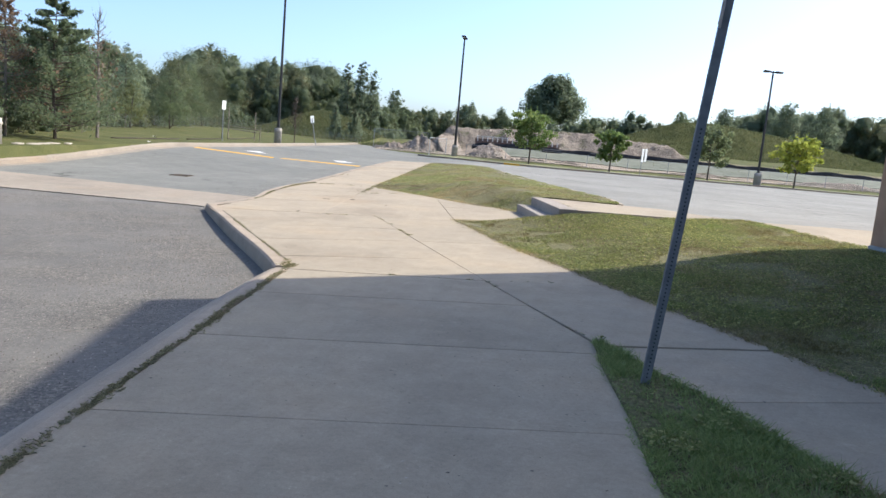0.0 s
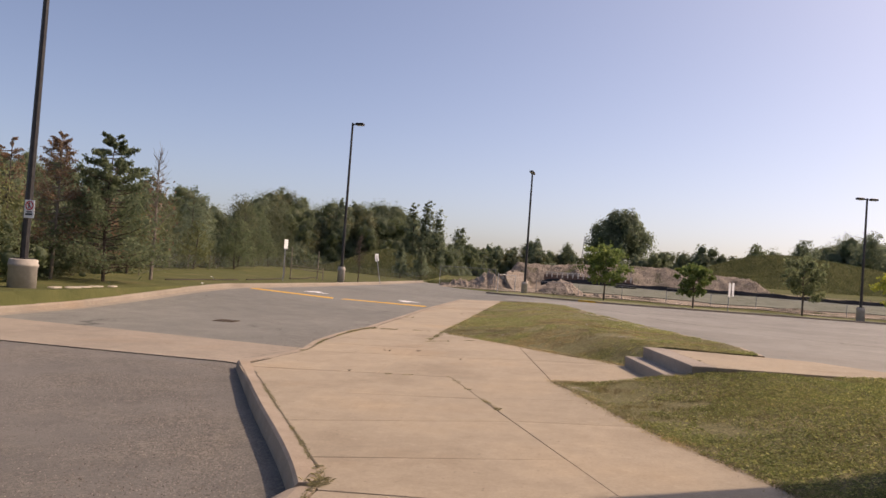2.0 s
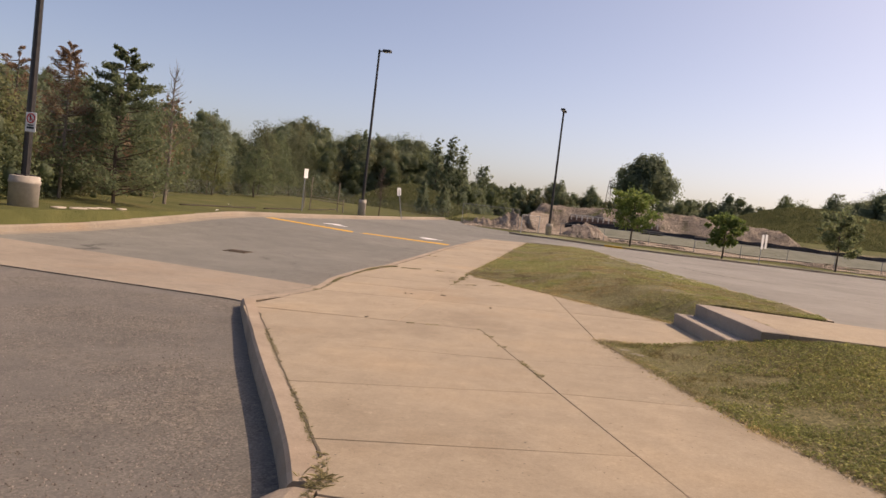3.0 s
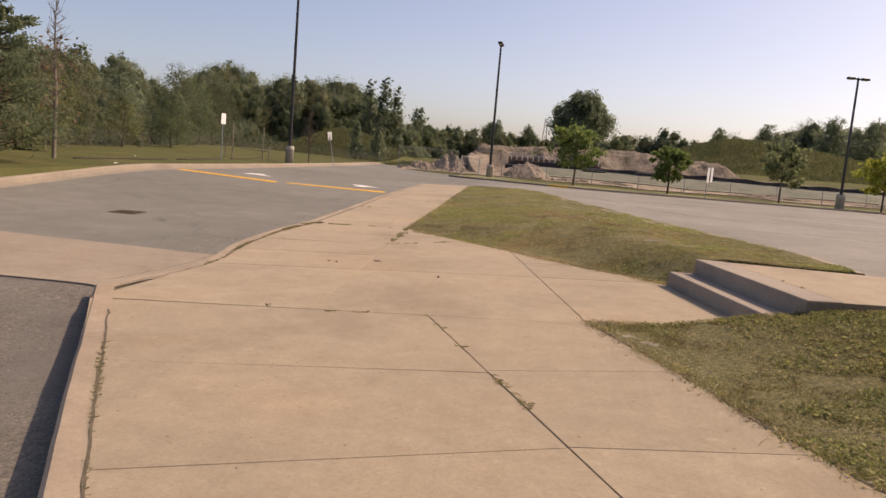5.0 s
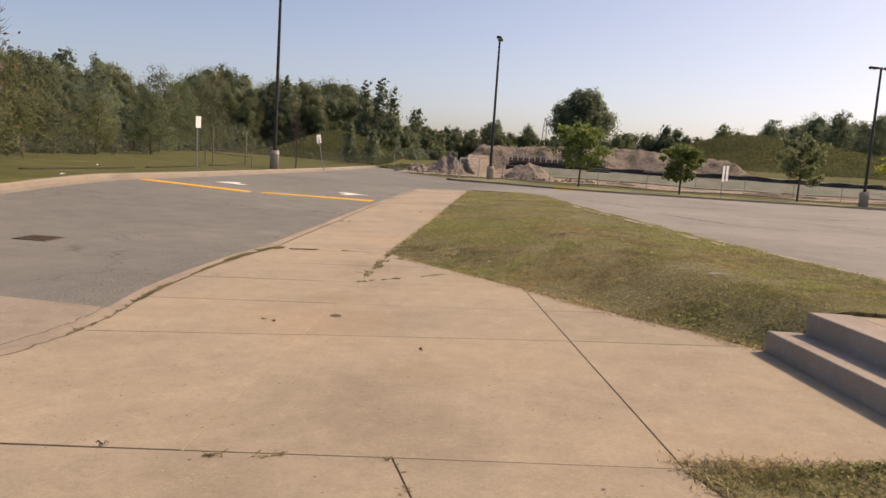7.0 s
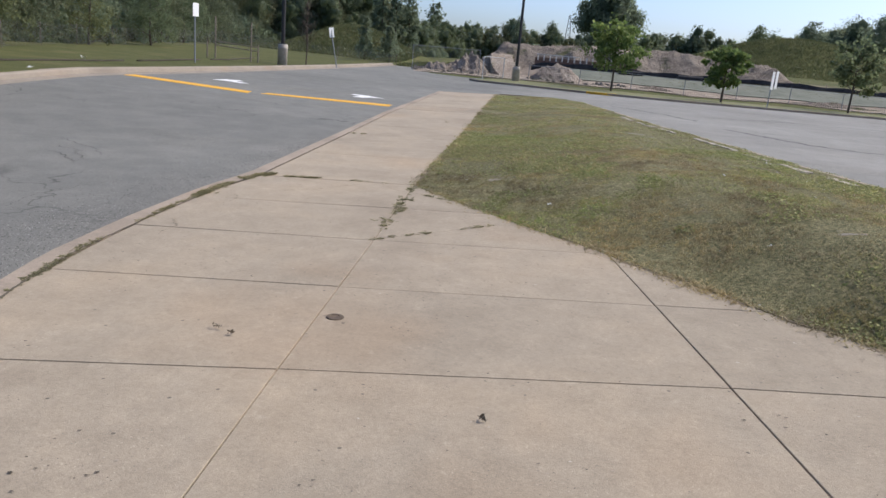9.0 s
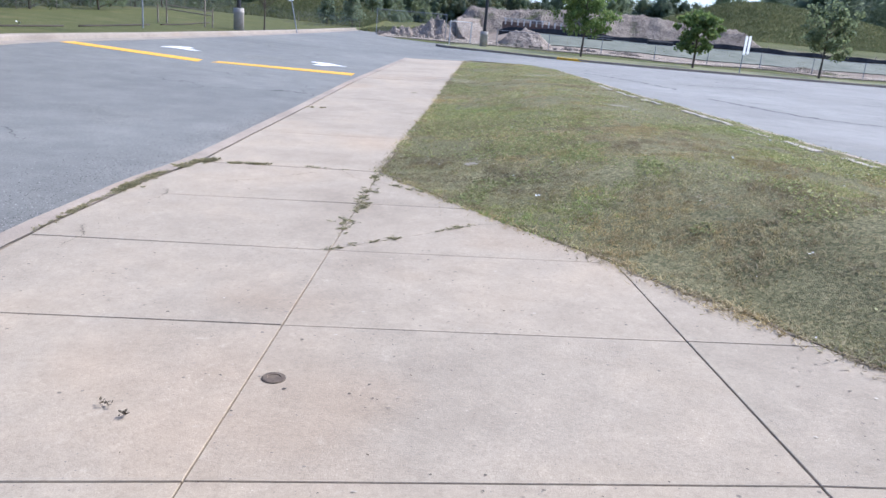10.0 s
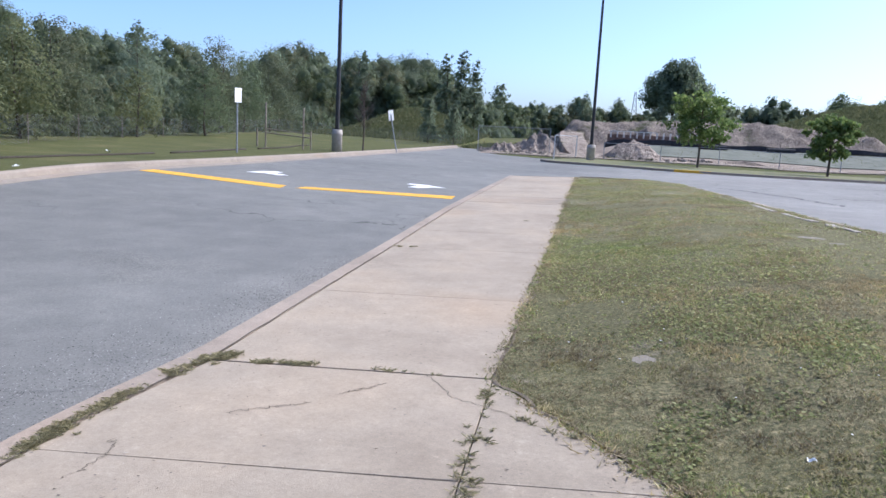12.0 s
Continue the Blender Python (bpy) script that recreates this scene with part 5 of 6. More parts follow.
# dark fibre log laid on the lawn against run-off
sock = [(-14.2, 33.2), (-14.1, 36.2), (-13.6, 40), (-13.5, 43), (-13.9, 49), (-14.6, 55.5)]
FIBRE = mat_plain("dark_coir", (0.035, 0.03, 0.022), (0.075, 0.062, 0.046), 12, 0.95, bump=0.01)
for a, b in ((0, 34), (37, 70), (74, 118)):
    P = resample(sock, 120)[a:b]
    bm = tube(bmesh.new(), [(x + 0.1 * wobble(x, y, 0.8), y, far_z(x, y) + 0.02) for x, y in P[::3]], 0.035, 8)
    tagged(new("fibre_log", bm_mesh("fibre_log", bm, FIBRE, True)), "dark brown fibre log lying across the lawn", "erosion log", "fibre logs")
for k, (x, y) in enumerate(((-11.7, 31.2), (-14.6, 38.4))):
    bm = bmesh.new()
    bmesh.ops.create_grid(bm, x_segments=4, y_segments=4, size=0.06)
    for q in bm.verts:
        q.co.z = 0.09 * noise.noise(q.co * 9 + Vector((k, 3, 0))) + 0.05
    ob = new("paper_scrap", bm_mesh("paper_scrap", bm, LITTER))
    ob.matrix_basis = pose(x, y, far_z(x, y) + 0.02, 12, 8, 60 * k)
    tagged(ob, "crumpled pale paper lying on the lawn", "litter")

# pale flat stones edging the lawn near the first lamp
for k in range(5):
    bm = box(bmesh.new(), -0.5, -0.5, -0.5, 0.5, 0.5, 0.5, 0.12)
    for v in bm.verts:
        v.co += Vector(r.normal(size=3) * 0.05)
    ob = new("edging_stone", bm_mesh("edging_stone", bm, PALEROCK, True))
    x, y = -12.05 + r.normal() * 0.08, 22.9 + k * 0.72
    ob.matrix_basis = Matrix.LocRotScale((x, y, far_z(x, y) + 0.0), Euler((0, 0, r.normal() * 0.2)), (0.2, 0.4 + 0.1 * r.random(), 0.07))
    tagged(ob, "flat pale stone lying in the grass", "stone", "edging stones")


# ---------------------------------------------------------------- grass and weeds
def blades(points, height, width, lean, r):
    """One bent blade at each point, as a triangle pair."""
    n = len(points)
    ang = r.uniform(0, math.tau, n)
    h = height * r.uniform(0.45, 1.25, n)   # height: one number, or one for each blade
    side = np.stack([np.cos(ang), np.sin(ang), np.zeros(n)], -1) * (width * r.uniform(0.6, 1.3, n))[:, None]
    la = r.uniform(0, math.tau, n)
    tip = np.stack([np.cos(la) * h * lean * r.uniform(0.1, 1.2, n), np.sin(la) * h * lean * r.uniform(0.1, 1.2, n), h], -1)
    v = np.stack([points - side, points + side, points + tip], 1).reshape(-1, 3)
    return v, np.arange(3 * n).reshape(n, 3)


# bare spots in the lawns: x, y, radius
BARE = [(-1.16, 24.86, 0.2), (-1.15, 24.2, 0.22), (-0.76, 24.57, 0.16), (-0.44, 23.1, 0.16), (-0.34, 22.55, 0.14), (-1.25, 23.7, 0.16), (-1.34, 23.1, 0.12), (1.28, 36.7, 0.3), (1.97, 28.3, 0.3),
        (2.16, 27.8, 0.25), (2.53, 32, 0.2), (-1.1, 30.7, 0.2), (0.88, 19.5, 0.2), (1.25, 18.7, 0.2), (2.4, 20.0, 0.35), (2.12, 27.6, 0.25), (-1.15, 25.1, 0.15), (1.6, 19.3, 0.15), (2.61, 19.5, 0.25),
        (3.05, 24, 0.25), (3.07, 19.1, 0.2), (2.9, 12.1, 0.2), (2.8, 13.3, 0.25), (4.1, 10.9, 0.25), (1.85, 14.1, 0.2), (1.55, 14.5, 0.22), (1.9, 14.5, 0.2), (2.25, 14.7, 0.16), (2.05, 13.7, 0.2), (2.45, 14.2, 0.18)]


# worn ground where the grass is thin: x, y, radius across, radius along, wear
WORN = [(-0.9, 24.2, 0.7, 1.3, 0.75), (2.7, 29.0, 1.7, 5.5, 0.92), (1.0, 33.0, 1.5, 3.5, 0.7), (0.2, 38.0, 2.0, 4.0, 0.6), (1.6, 19.2, 0.8, 0.7, 0.7), (2.5, 19.8, 0.9, 0.8, 0.75), (0.2, 22.6, 0.4, 0.5, 0.5), (2.9, 23.2, 0.7, 1.2, 0.5),
        (1.9, 14.2, 0.7, 0.6, 0.6), (3.2, 12.2, 0.8, 0.8, 0.4), (2.4, 17.9, 1.2, 0.3, 0.6)]


def worn(x, y):
    w = np.zeros(len(x))
    for cx, cy, rx, ry, k in WORN:
        w = np.maximum(w, k * np.exp(-((x - cx) / rx) ** 2 - ((y - cy) / ry) ** 2))
    # trodden margin along the parking lot
    ly, lx = zip(*LOT_EDGE)
    w = np.maximum(w, 0.85 * np.exp(-((np.interp(y, ly, lx) - x) / 0.5) ** 2) * (y > 18) * (y < 44))
    return np.clip(w * (1 + 0.9 * patches(x, y, 2.2, 4.1)), 0, 0.92)


def scatter(left, right, count, r, zf, weight=None):
    """Points strewn over a strip between two lines, evenly by area."""
    L, R = resample(left, 200), resample(right, 200)
    w = np.linalg.norm(R - L, axis=1) * np.r_[np.linalg.norm(np.diff((L + R) / 2, axis=0), axis=1), 0]
    mid = (L[:, 1] + R[:, 1]) / 2
    w = w * (1.0 if weight is None else 0.12 + np.interp(mid, *weight))
    i = r.choice(200, count, p=w / w.sum())
    i2 = np.minimum(i + 1, 199)
    a, t = r.uniform(0, 1, (count, 1)), r.uniform(-0.012, 1.012, (count, 1))
    l, q = L[i] + (L[i2] - L[i]) * a, R[i] + (R[i2] - R[i]) * a
    p = l + (q - l) * t
    keep = np.ones(count, bool)
    dens = patches(p[:, 0], p[:, 1], 1.1, 3.3) * 0.6
    keep &= r.uniform(0, 1, count) < np.clip(0.85 + 1.3 * (dens + 0.1) + 0.6 * patches(p[:, 0], p[:, 1], 3.0, 8.8), 0.12, 1)
    fine = patches(p[:, 0], p[:, 1], 3.4, 5.3) * 0.6
    keep &= r.uniform(0, 1, count) > worn(p[:, 0], p[:, 1])
    for hx, hy, hr in BARE:
        keep &= np.hypot(p[:, 0] - hx, (p[:, 1] - hy) * 0.8) > hr * np.clip(0.9 + 2.2 * fine, 0.1, 2) * r.uniform(0.5, 1.3, count)
    p = p[keep]
    return np.c_[p, zf(p[:, 0], p[:, 1])], dens[keep]


def grass(name, area_of, count, height, label, seed, zf, weight=None, clover=None, share=0.5, lush=0.0, blade=None):
    r = np.random.default_rng(seed)
    p, d = scatter(*area_of, count, r, zf, weight)
    dry = 0.6 * patches(p[:, 0], p[:, 1], 0.5, 1.0) + 0.4 * patches(p[:, 0], p[:, 1], 2.0, 6.0) + r.normal(size=len(p)) * 0.22
    loose = p.copy()
    # blades stand in loose tufts, some tall, some cropped
    cell = np.floor(p[:, :2] / 0.13)
    hub = (cell + 0.5 + 0.85 * np.sin(cell @ np.array([[12.9, 39.3], [78.2, 11.1]]) * 43.7)) * 0.13
    p[:, :2] = hub + (p[:, :2] - hub) * r.uniform(0.55, 1.25, (len(p), 1))
    p[:, 2] = zf(p[:, 0], p[:, 1])
    tall = np.clip(0.85 + 0.5 * patches(p[:, 0], p[:, 1], 2.4, 2.2) + 0.55 * patches(p[:, 0], p[:, 1], 9.0, 7.7), 0.25, 2.0)
    for sel, m, lab in ((dry < lush, blade or BLADE, "short green " + label), (dry >= lush, BLADEDRY, "dry straw-coloured " + label)):
        v, f = blades(p[sel], height * 0.66 * tall[sel], 0.0043, 1.7, r)
        tagged(new("grass", fast_mesh("grass", v, f, m)), lab, "grass", kind="stuff")
    # clover and broad weeds
    q = loose[r.uniform(size=len(p)) < share] + (0, 0, height * 0.5)
    q = q + np.c_[np.zeros((len(q), 2)), r.uniform(-0.01, 0.012, len(q))]
    q = q[patches(q[:, 0], q[:, 1], 0.7, 9.0) + 0.6 * patches(q[:, 0], q[:, 1], 3.0, 4.0) > -0.12]
    v, f = quads(q, None, (0.021 if clover else 0.02) * r.uniform(0.5, 1.4, len(q)) ** 1.5, aspect=0.9, r=r)
    zc = np.repeat(q[:, 2], 4)
    v[:, 2] = zc + (v[:, 2] - zc) * 0.5
    tagged(new("clover", fast_mesh("clover", v, f, clover or CLOVER)), "low clover leaves growing in the " + label, "clover", kind="stuff")


grass("lawn", LAWN_A, 360000, 0.042, "grass on the bank", 101, lawn_heights, ([-6, 3, 8, 15], [0.05, 0.3, 1, 1]), CLOVERBANK, 0.62, 0.25, BANKBLADE)
grass("lawn", LAWN_B, 540000, 0.028, "grass on the island lawn", 102, lawn_heights, ([17.5, 24, 30, 45], [1, 1, 0.5, 0.25]))
rf = np.random.default_rng(140)
fp, _ = scatter(*LAWN_B, 1500, rf, lawn_heights)
fp = fp[[noise.noise((x * 0.5, y * 0.5, 8.0)) > 0.02 for x, y, _ in fp]] + (0, 0, 0.03)
v, f = quads(fp[:450], None, 0.017, aspect=1.0, r=rf)
v[:, 2] = np.repeat(fp[:450, 2], 4) + (v[:, 2] - np.repeat(fp[:450, 2], 4)) * 0.25
tagged(new("clover_flowers", fast_mesh("clover_flowers", v, f, LITTER)), "small white clover flowers in the island lawn", "flowers", kind="stuff")
grass("lawn", STRIP, 90000, 0.07, "grass round the sign post", 103, lambda x, y: walk_z(x) + 0.015, ([-6, 2, 3, 7], [0.0, 0.1, 1, 1]), None, 0.35, 0.7, LUSH)


def weeds(path, number, height, spread, seed, clumps=9, label="weeds rooted in a joint of the walk", power=1.0, z=0.0):
    """Flat radiating tufts of weed along a joint, with small leaves between."""
    r = np.random.default_rng(seed)
    count = number
    P = resample(path, 240)
    at = r.uniform(0, 239, clumps)
    roots = max(6, count // 9)
    k = np.clip(r.choice(at, roots) + r.normal(size=roots) * 240 / clumps * 0.26 * power, 0, 239).astype(int)
    root = P[k] + r.normal(size=(roots, 2)) * spread * 0.7
    big = r.uniform(0.25, 1.25, roots) ** 1.2
    w = r.integers(0, roots, count)
    p = np.c_[root[w] + r.normal(size=(count, 2)) * 0.005, np.zeros(count)]
    p[:, 2] = z + walk_z(p[:, 0])
    ang, ln = r.uniform(0, math.tau, count), height * 1.5 * big[w] * r.uniform(0.4, 1.2, count)
    lift = r.uniform(0.03, 0.4, count)
    tip = np.stack([np.cos(ang) * ln, np.sin(ang) * ln, ln * lift + 0.004], -1)
    side = np.stack([-np.sin(ang), np.cos(ang), 0 * ang], -1) * (0.0014 + 0.03 * height * r.uniform(0.5, 1.2, count))[:, None]
    mid = tip * 0.55 + np.stack([0 * ang, 0 * ang, ln * 0.12], -1)
    v = np.stack([p - side * 0.6, p + side * 0.6, p + mid + side, p + tip, p + mid - side], 1).reshape(-1, 3)
    f = np.arange(5 * count).reshape(count, 5)
    q = p[: count // 3] + mid[: count // 3] * r.uniform(0.4, 1.3, (count // 3, 1))
    v2, f2 = quads(q, None, max(0.008, height * 0.34), aspect=0.55, r=r)
    v2[:, 2] = np.maximum(v2[:, 2], z + walk_z(v2[:, 0]) + 0.003)
    ob = tagged(new("weeds", fast_mesh("weeds", v, f, WEED)), label, "weeds", kind="stuff")
    tagged(new("weeds", fast_mesh("weeds", v2, f2, WEED)), label, "weeds", kind="stuff")
    return ob


weeds([(-0.43, 1), (-0.43, 4), (-0.48, 6.35), (-0.51, 7.5), (-0.48, 9.1)], 8000, 0.016, 0.02, 201, 60, "weeds along the kerb joint", 2.5)
weeds([(-0.43, 1.5), (-0.44, 5), (-0.48, 9.0)], 7000, 0.017, 0.03, 233, 70, "mossy weeds filling the kerb joint", 3.0)
weeds([(-0.44, 8.95), (-0.52, 9.35), (-0.62, 9.65)], 300, 0.04, 0.05, 202, 3, "tuft of weeds at the kerb corner")
weeds([(-0.62, 9.6), (-1.0, 10.4), (-1.75, 11.88), (-2.4, 13.2)], 2600, 0.013, 0.014, 203, 16, "weeds along the kerb joint", 2.0)
weeds([(0.58, 12.45), (0.33, 13.13), (-0.24, 14.8)], 420, 0.02, 0.022, 204, 9)
weeds([(-1.2, 14.74), (-0.8, 14.77)], 90, 0.029, 0.022, 205, 3)
weeds([(2.5, 6.85), (2.1, 8.0), (1.69, 9.12)], 130, 0.020, 0.02, 206, 6)
weeds([(-0.4, 9.05), (1.69, 9.12), (3.0, 9.35)], 110, 0.018, 0.012, 207, 10)
weeds([(-1.34, 19.9), (-1.345, 21), (-1.37, 22.5)], 620, 0.026, 0.03, 208, 12)
weeds([(-1.34, 19.89), (-1.2, 20.05), (-0.99, 20.21), (-0.77, 20.4), (-0.42, 20.74), (-0.1, 20.92)], 330, 0.024, 0.02, 209, 6)
weeds([(-1.37, 20.4), (-1.35, 21.3), (-1.36, 21.9)], 420, 0.03, 0.07, 231, 5, "withered weeds spreading from the joint")
weeds([(-3.22, 22.5), (-2.8, 22.6), (-2.3, 22.63)], 1100, 0.024, 0.026, 210, 7)
weeds([(-3.35, 20.6), (-3.36, 21.6), (-3.25, 22.55)], 2600, 0.024, 0.038, 232, 9, "leafy weeds crowding the kerb joint", 0.8)
weeds([(-3.3, 22.2), (-3.12, 22.68)], 1300, 0.032, 0.055, 220, 3, "leafy clump of weeds at the slab corner")
weeds([(-2.3, 22.63), (-1.4, 22.6)], 90, 0.029, 0.015, 211, 5)
weeds([(-3.14, 17.6), (-3.33, 19), (-3.37, 20.5), (-3.36, 21.6), (-3.24, 22.6)], 5200, 0.018, 0.024, 212, 16, "weeds along the kerb joint", 1.5)
weeds([(-1.36, 22.15), (-1.19, 22.01), (-0.92, 21.83), (-0.71, 21.79)], 120, 0.029, 0.02, 213, 4)
weeds([(-3.26, 27.62), (-2.7, 27.7)], 67, 0.034, 0.02, 214, 2)
weeds([(-1.8, 31.2), (-1.2, 31.2)], 52, 0.034, 0.02, 215, 2)
weeds([(1.22, 14.95), (1.9, 15.0), (2.75, 15.05)], 234, 0.043, 0.05, 216, 8, "ragged grass at the lawn's edge")
weeds([(3.13, 17.4), (3.25, 16.4), (3.43, 15.1)], 60, 0.02, 0.008, 217, 5, "weeds in the joint of the landing", z=0.338)
weeds([(-3.2, 15.4), (-3.05, 16.5), (-3.1, 17.8)], 67, 0.018, 0.02, 218, 6, "weeds along the kerb joint", z=-0.02)


def ribbon(name, pts, width, material, label, category, zf, seed=0, n=70, sway=0.05):
    """A thin irregular line: a crack or a seam of tar."""
    P = resample(pts, n)
    verts = []
    for i, p in enumerate(P):
        d = P[min(i + 1, n - 1)] - P[max(i - 1, 0)]
        q = np.array((-d[1], d[0])) / (np.linalg.norm(d) + 1e-9)
        p = p + q * sway * noise.noise((p[0] * 4, p[1] * 4, seed)) * min(1.0, width * 60)
        w = width * (0.55 + 0.75 * abs(noise.noise((p[0] * 9, p[1] * 9, seed + 3.0))))
        for s in (-0.5, 0.5):
            x, y = p + q * w * s
            verts.append((x, y, zf(x, y)))
    faces = [(2 * i, 2 * i + 1, 2 * i + 3, 2 * i + 2) for i in range(n - 1)]
    return tagged(new(name, mesh_of(name, verts, faces, material)), label, category)


mat_gap = mat_plain("dark_joint_dirt", (0.09, 0.076, 0.055), (0.165, 0.138, 0.1), 12, 0.95)
on_walk = lambda x, y: walk_z(x) + 0.0035


def jagged(pts, seed, n=26, amp=0.03):
    r = np.random.default_rng(seed)
    P = resample(pts, n)
    return [tuple(q + r.normal(size=2) * amp * (0 < i < n - 1)) for i, q in enumerate(P)]


for k, pts in enumerate(([(-1.77, 22.6), (-1.6, 22.27), (-1.35, 22.14), (-1.19, 22.01), (-0.92, 21.83), (-0.71, 21.79)], [(-1.34, 19.89), (-1.2, 20.05), (-0.99, 20.21), (-0.77, 20.4), (-0.42, 20.74), (-0.1, 20.92)],
                         [(-1.98, 22.39), (-2.09, 22.24), (-2.19, 22.15)], [(-2.3, 21.98), (-2.43, 21.9), (-2.67, 21.72)], [(-2.98, 20.95), (-2.95, 21.15), (-3.03, 21.3)],
                         [(-3.15, 20.1), (-3.0, 19.85), (-3.03, 19.6)])):
    ribbon("crack", jagged(pts, k + 30, 34, 0.014), 0.006, SOIL, "thin dark crack in a concrete slab", "crack", on_walk, k)
# open joints on both sides of the worn kerb
kz = lambda x, y: walk_z(x) + float(np.interp(y, [14.4, 14.8, 16.3, 17.3, 18.0, 18.6], [0.005, 0.002, 0.002, 0.002, 0.006, 0.005]))
for k, (pts, wd) in enumerate((([(-3.38, 15.3), (-3.2, 16.1), (-3.11, 16.7), (-3.1, 17.3), (-3.16, 17.9), (-3.29, 18.7)], 0.028), ([(-3.6, 15.5), (-3.42, 16.2), (-3.32, 16.9), (-3.3, 17.5), (-3.35, 17.9)], 0.02),
                               ([(-3.21, 22.75), (-3.235, 24.5), (-3.265, 27.6), (-3.31, 30), (-3.355, 33)], 0.016), ([(-3.24, 18.4), (-3.31, 18.9), (-3.35, 20), (-3.33, 21.5), (-3.23, 22.5)], 0.011), ([(-0.6, 9.6), (-1.0, 10.4), (-1.75, 11.88), (-2.4, 13.2), (-2.9, 14.2)], 0.022))):
    ribbon("joint_gap", jagged(pts, k + 70, 40, 0.012 if k < 2 else 0.004), wd, mat_gap, "dark open joint beside the worn kerb", "crack", kz, k + 3, 110, 0.03 if k < 2 else 0.006)
weeds([(-3.12, 16.6), (-3.1, 17.3), (-3.17, 17.9)], 240, 0.02, 0.02, 221, 6, "dry weeds in the open kerb joint")
lotz = lambda x, y: float(road_z(x, y)) + 0.006
for k, pts in enumerate(([(4.9, 33.2), (5.45, 31.3), (6.0, 30.0), (6.6, 29.5), (7.3, 29.4)], [(7.3, 25.7), (7.9, 25.35), (8.6, 24.9), (12.5, 22.8), (17, 21.5)], [(5.5, 39), (9, 41), (14, 41.5)],
                         [(10.2, 36.8), (11.2, 36.9), (12.0, 38), (14.0, 39.4), (20, 39)], [(14, 46), (22, 45), (30, 46)], [(12, 29.5), (18, 28), (25, 28.5)], [(3.2, 42), (4.4, 38.5), (4.9, 36.0)],
                         [(8, 47), (13, 49.5), (19, 50)], [(9.5, 33.5), (14, 32.5), (18, 33.5)])):
    ribbon("tar_seam", jagged(pts, k + 60, 40, 0.06), 0.15, mat_tar, "dark tar seam in the lot surface", "crack", lotz, k + 10, 120)


def spalls(count, seed):
    """Small pits and chips where the face of the slabs has scaled off."""
    r = np.random.default_rng(seed)
    y = r.uniform(2, 27, count)
    x0 = np.interp(y, [0, 9, 15, 22.4, 40], [-0.4, -0.4, -3.2, -3.1, -3.1])
    x1 = np.interp(y, [0, 6.8, 9.1, 14.9, 17.5, 20.05, 22.6, 40], [2.35, 2.4, 3.1, 1.15, 2.35, 0.45, -1.45, -1.25])
    x = x0 + (x1 - x0) * r.uniform(0.02, 0.98, count)
    d = np.array([noise.noise((a * 0.7, b * 0.7, 1.7)) + 0.5 * noise.noise((a * 2.5, b * 2.5, 4.0)) for a, b in zip(x, y)])
    keep = d + np.interp(y, [12, 16, 20, 23], [-0.15, 0.12, 0.12, -0.1]) > r.uniform(-0.2, 0.75, count)
    x, y = x[keep], y[keep]
    n = len(x)
    ang = r.uniform(0, math.tau, (n, 1)) + np.arange(6) * math.tau / 6
    rad = r.uniform(0.2, 1.4, (n, 6)) * (0.002 + 0.0055 * r.uniform(0, 1, (n, 1)) ** 3)
    v = np.stack([x[:, None] + np.cos(ang) * rad * 1.5, y[:, None] + np.sin(ang) * rad, np.full((n, 6), 0.0042)], -1).reshape(-1, 3)
    v[:, 2] += walk_z(v[:, 0])
    f = np.arange(6 * n).reshape(n, 6)
    m = Mat("chipped_concrete", 0.95)
    m = m.colour(m.ramp(m.island(), [(0.0, (0.07, 0.058, 0.045)), (0.35, (0.15, 0.125, 0.10)), (0.6, (0.24, 0.2, 0.155)), (0.85, (0.34, 0.29, 0.23)), (1.0, (0.5, 0.44, 0.36))]))
    tagged(new("spalling", fast_mesh("spalling", v, f, m)), "pits and chips scaled off the concrete slabs", "spalling", kind="stuff")


spalls(26000, 909)


def litter(count, seed):
    """Leaf scraps, twigs and grit strewn on the walk."""
    r = np.random.default_rng(seed)
    n = count
    y = r.uniform(0, 40, n)
    x0 = np.interp(y, [0, 9, 15, 22.4, 40], [-0.4, -0.4, -3.2, -3.1, -3.1])
    x1 = np.interp(y, [0, 6.8, 9.1, 14.9, 17.5, 20.05, 22.6, 40], [2.35, 2.4, 3.1, 1.15, 2.35, 0.45, -1.45, -1.25])
    x = x0 + (x1 - x0) * r.uniform(0.02, 0.98, n)
    v, f = quads(np.c_[x, y, np.full(n, 0.006)], None, 0.022, aspect=0.5, r=r)
    v[:, 2] = walk_z(v[:, 0]) + 0.004 + np.abs(v[:, 2] - 0.006) * 0.35
    tagged(new("leaf_litter", fast_mesh("leaf_litter", v, f, mat_plain("dead_leaf", (0.07, 0.05, 0.03), (0.16, 0.12, 0.075), 30, 0.9))), "dead leaf scraps and grit on the walk", "litter", kind="stuff")


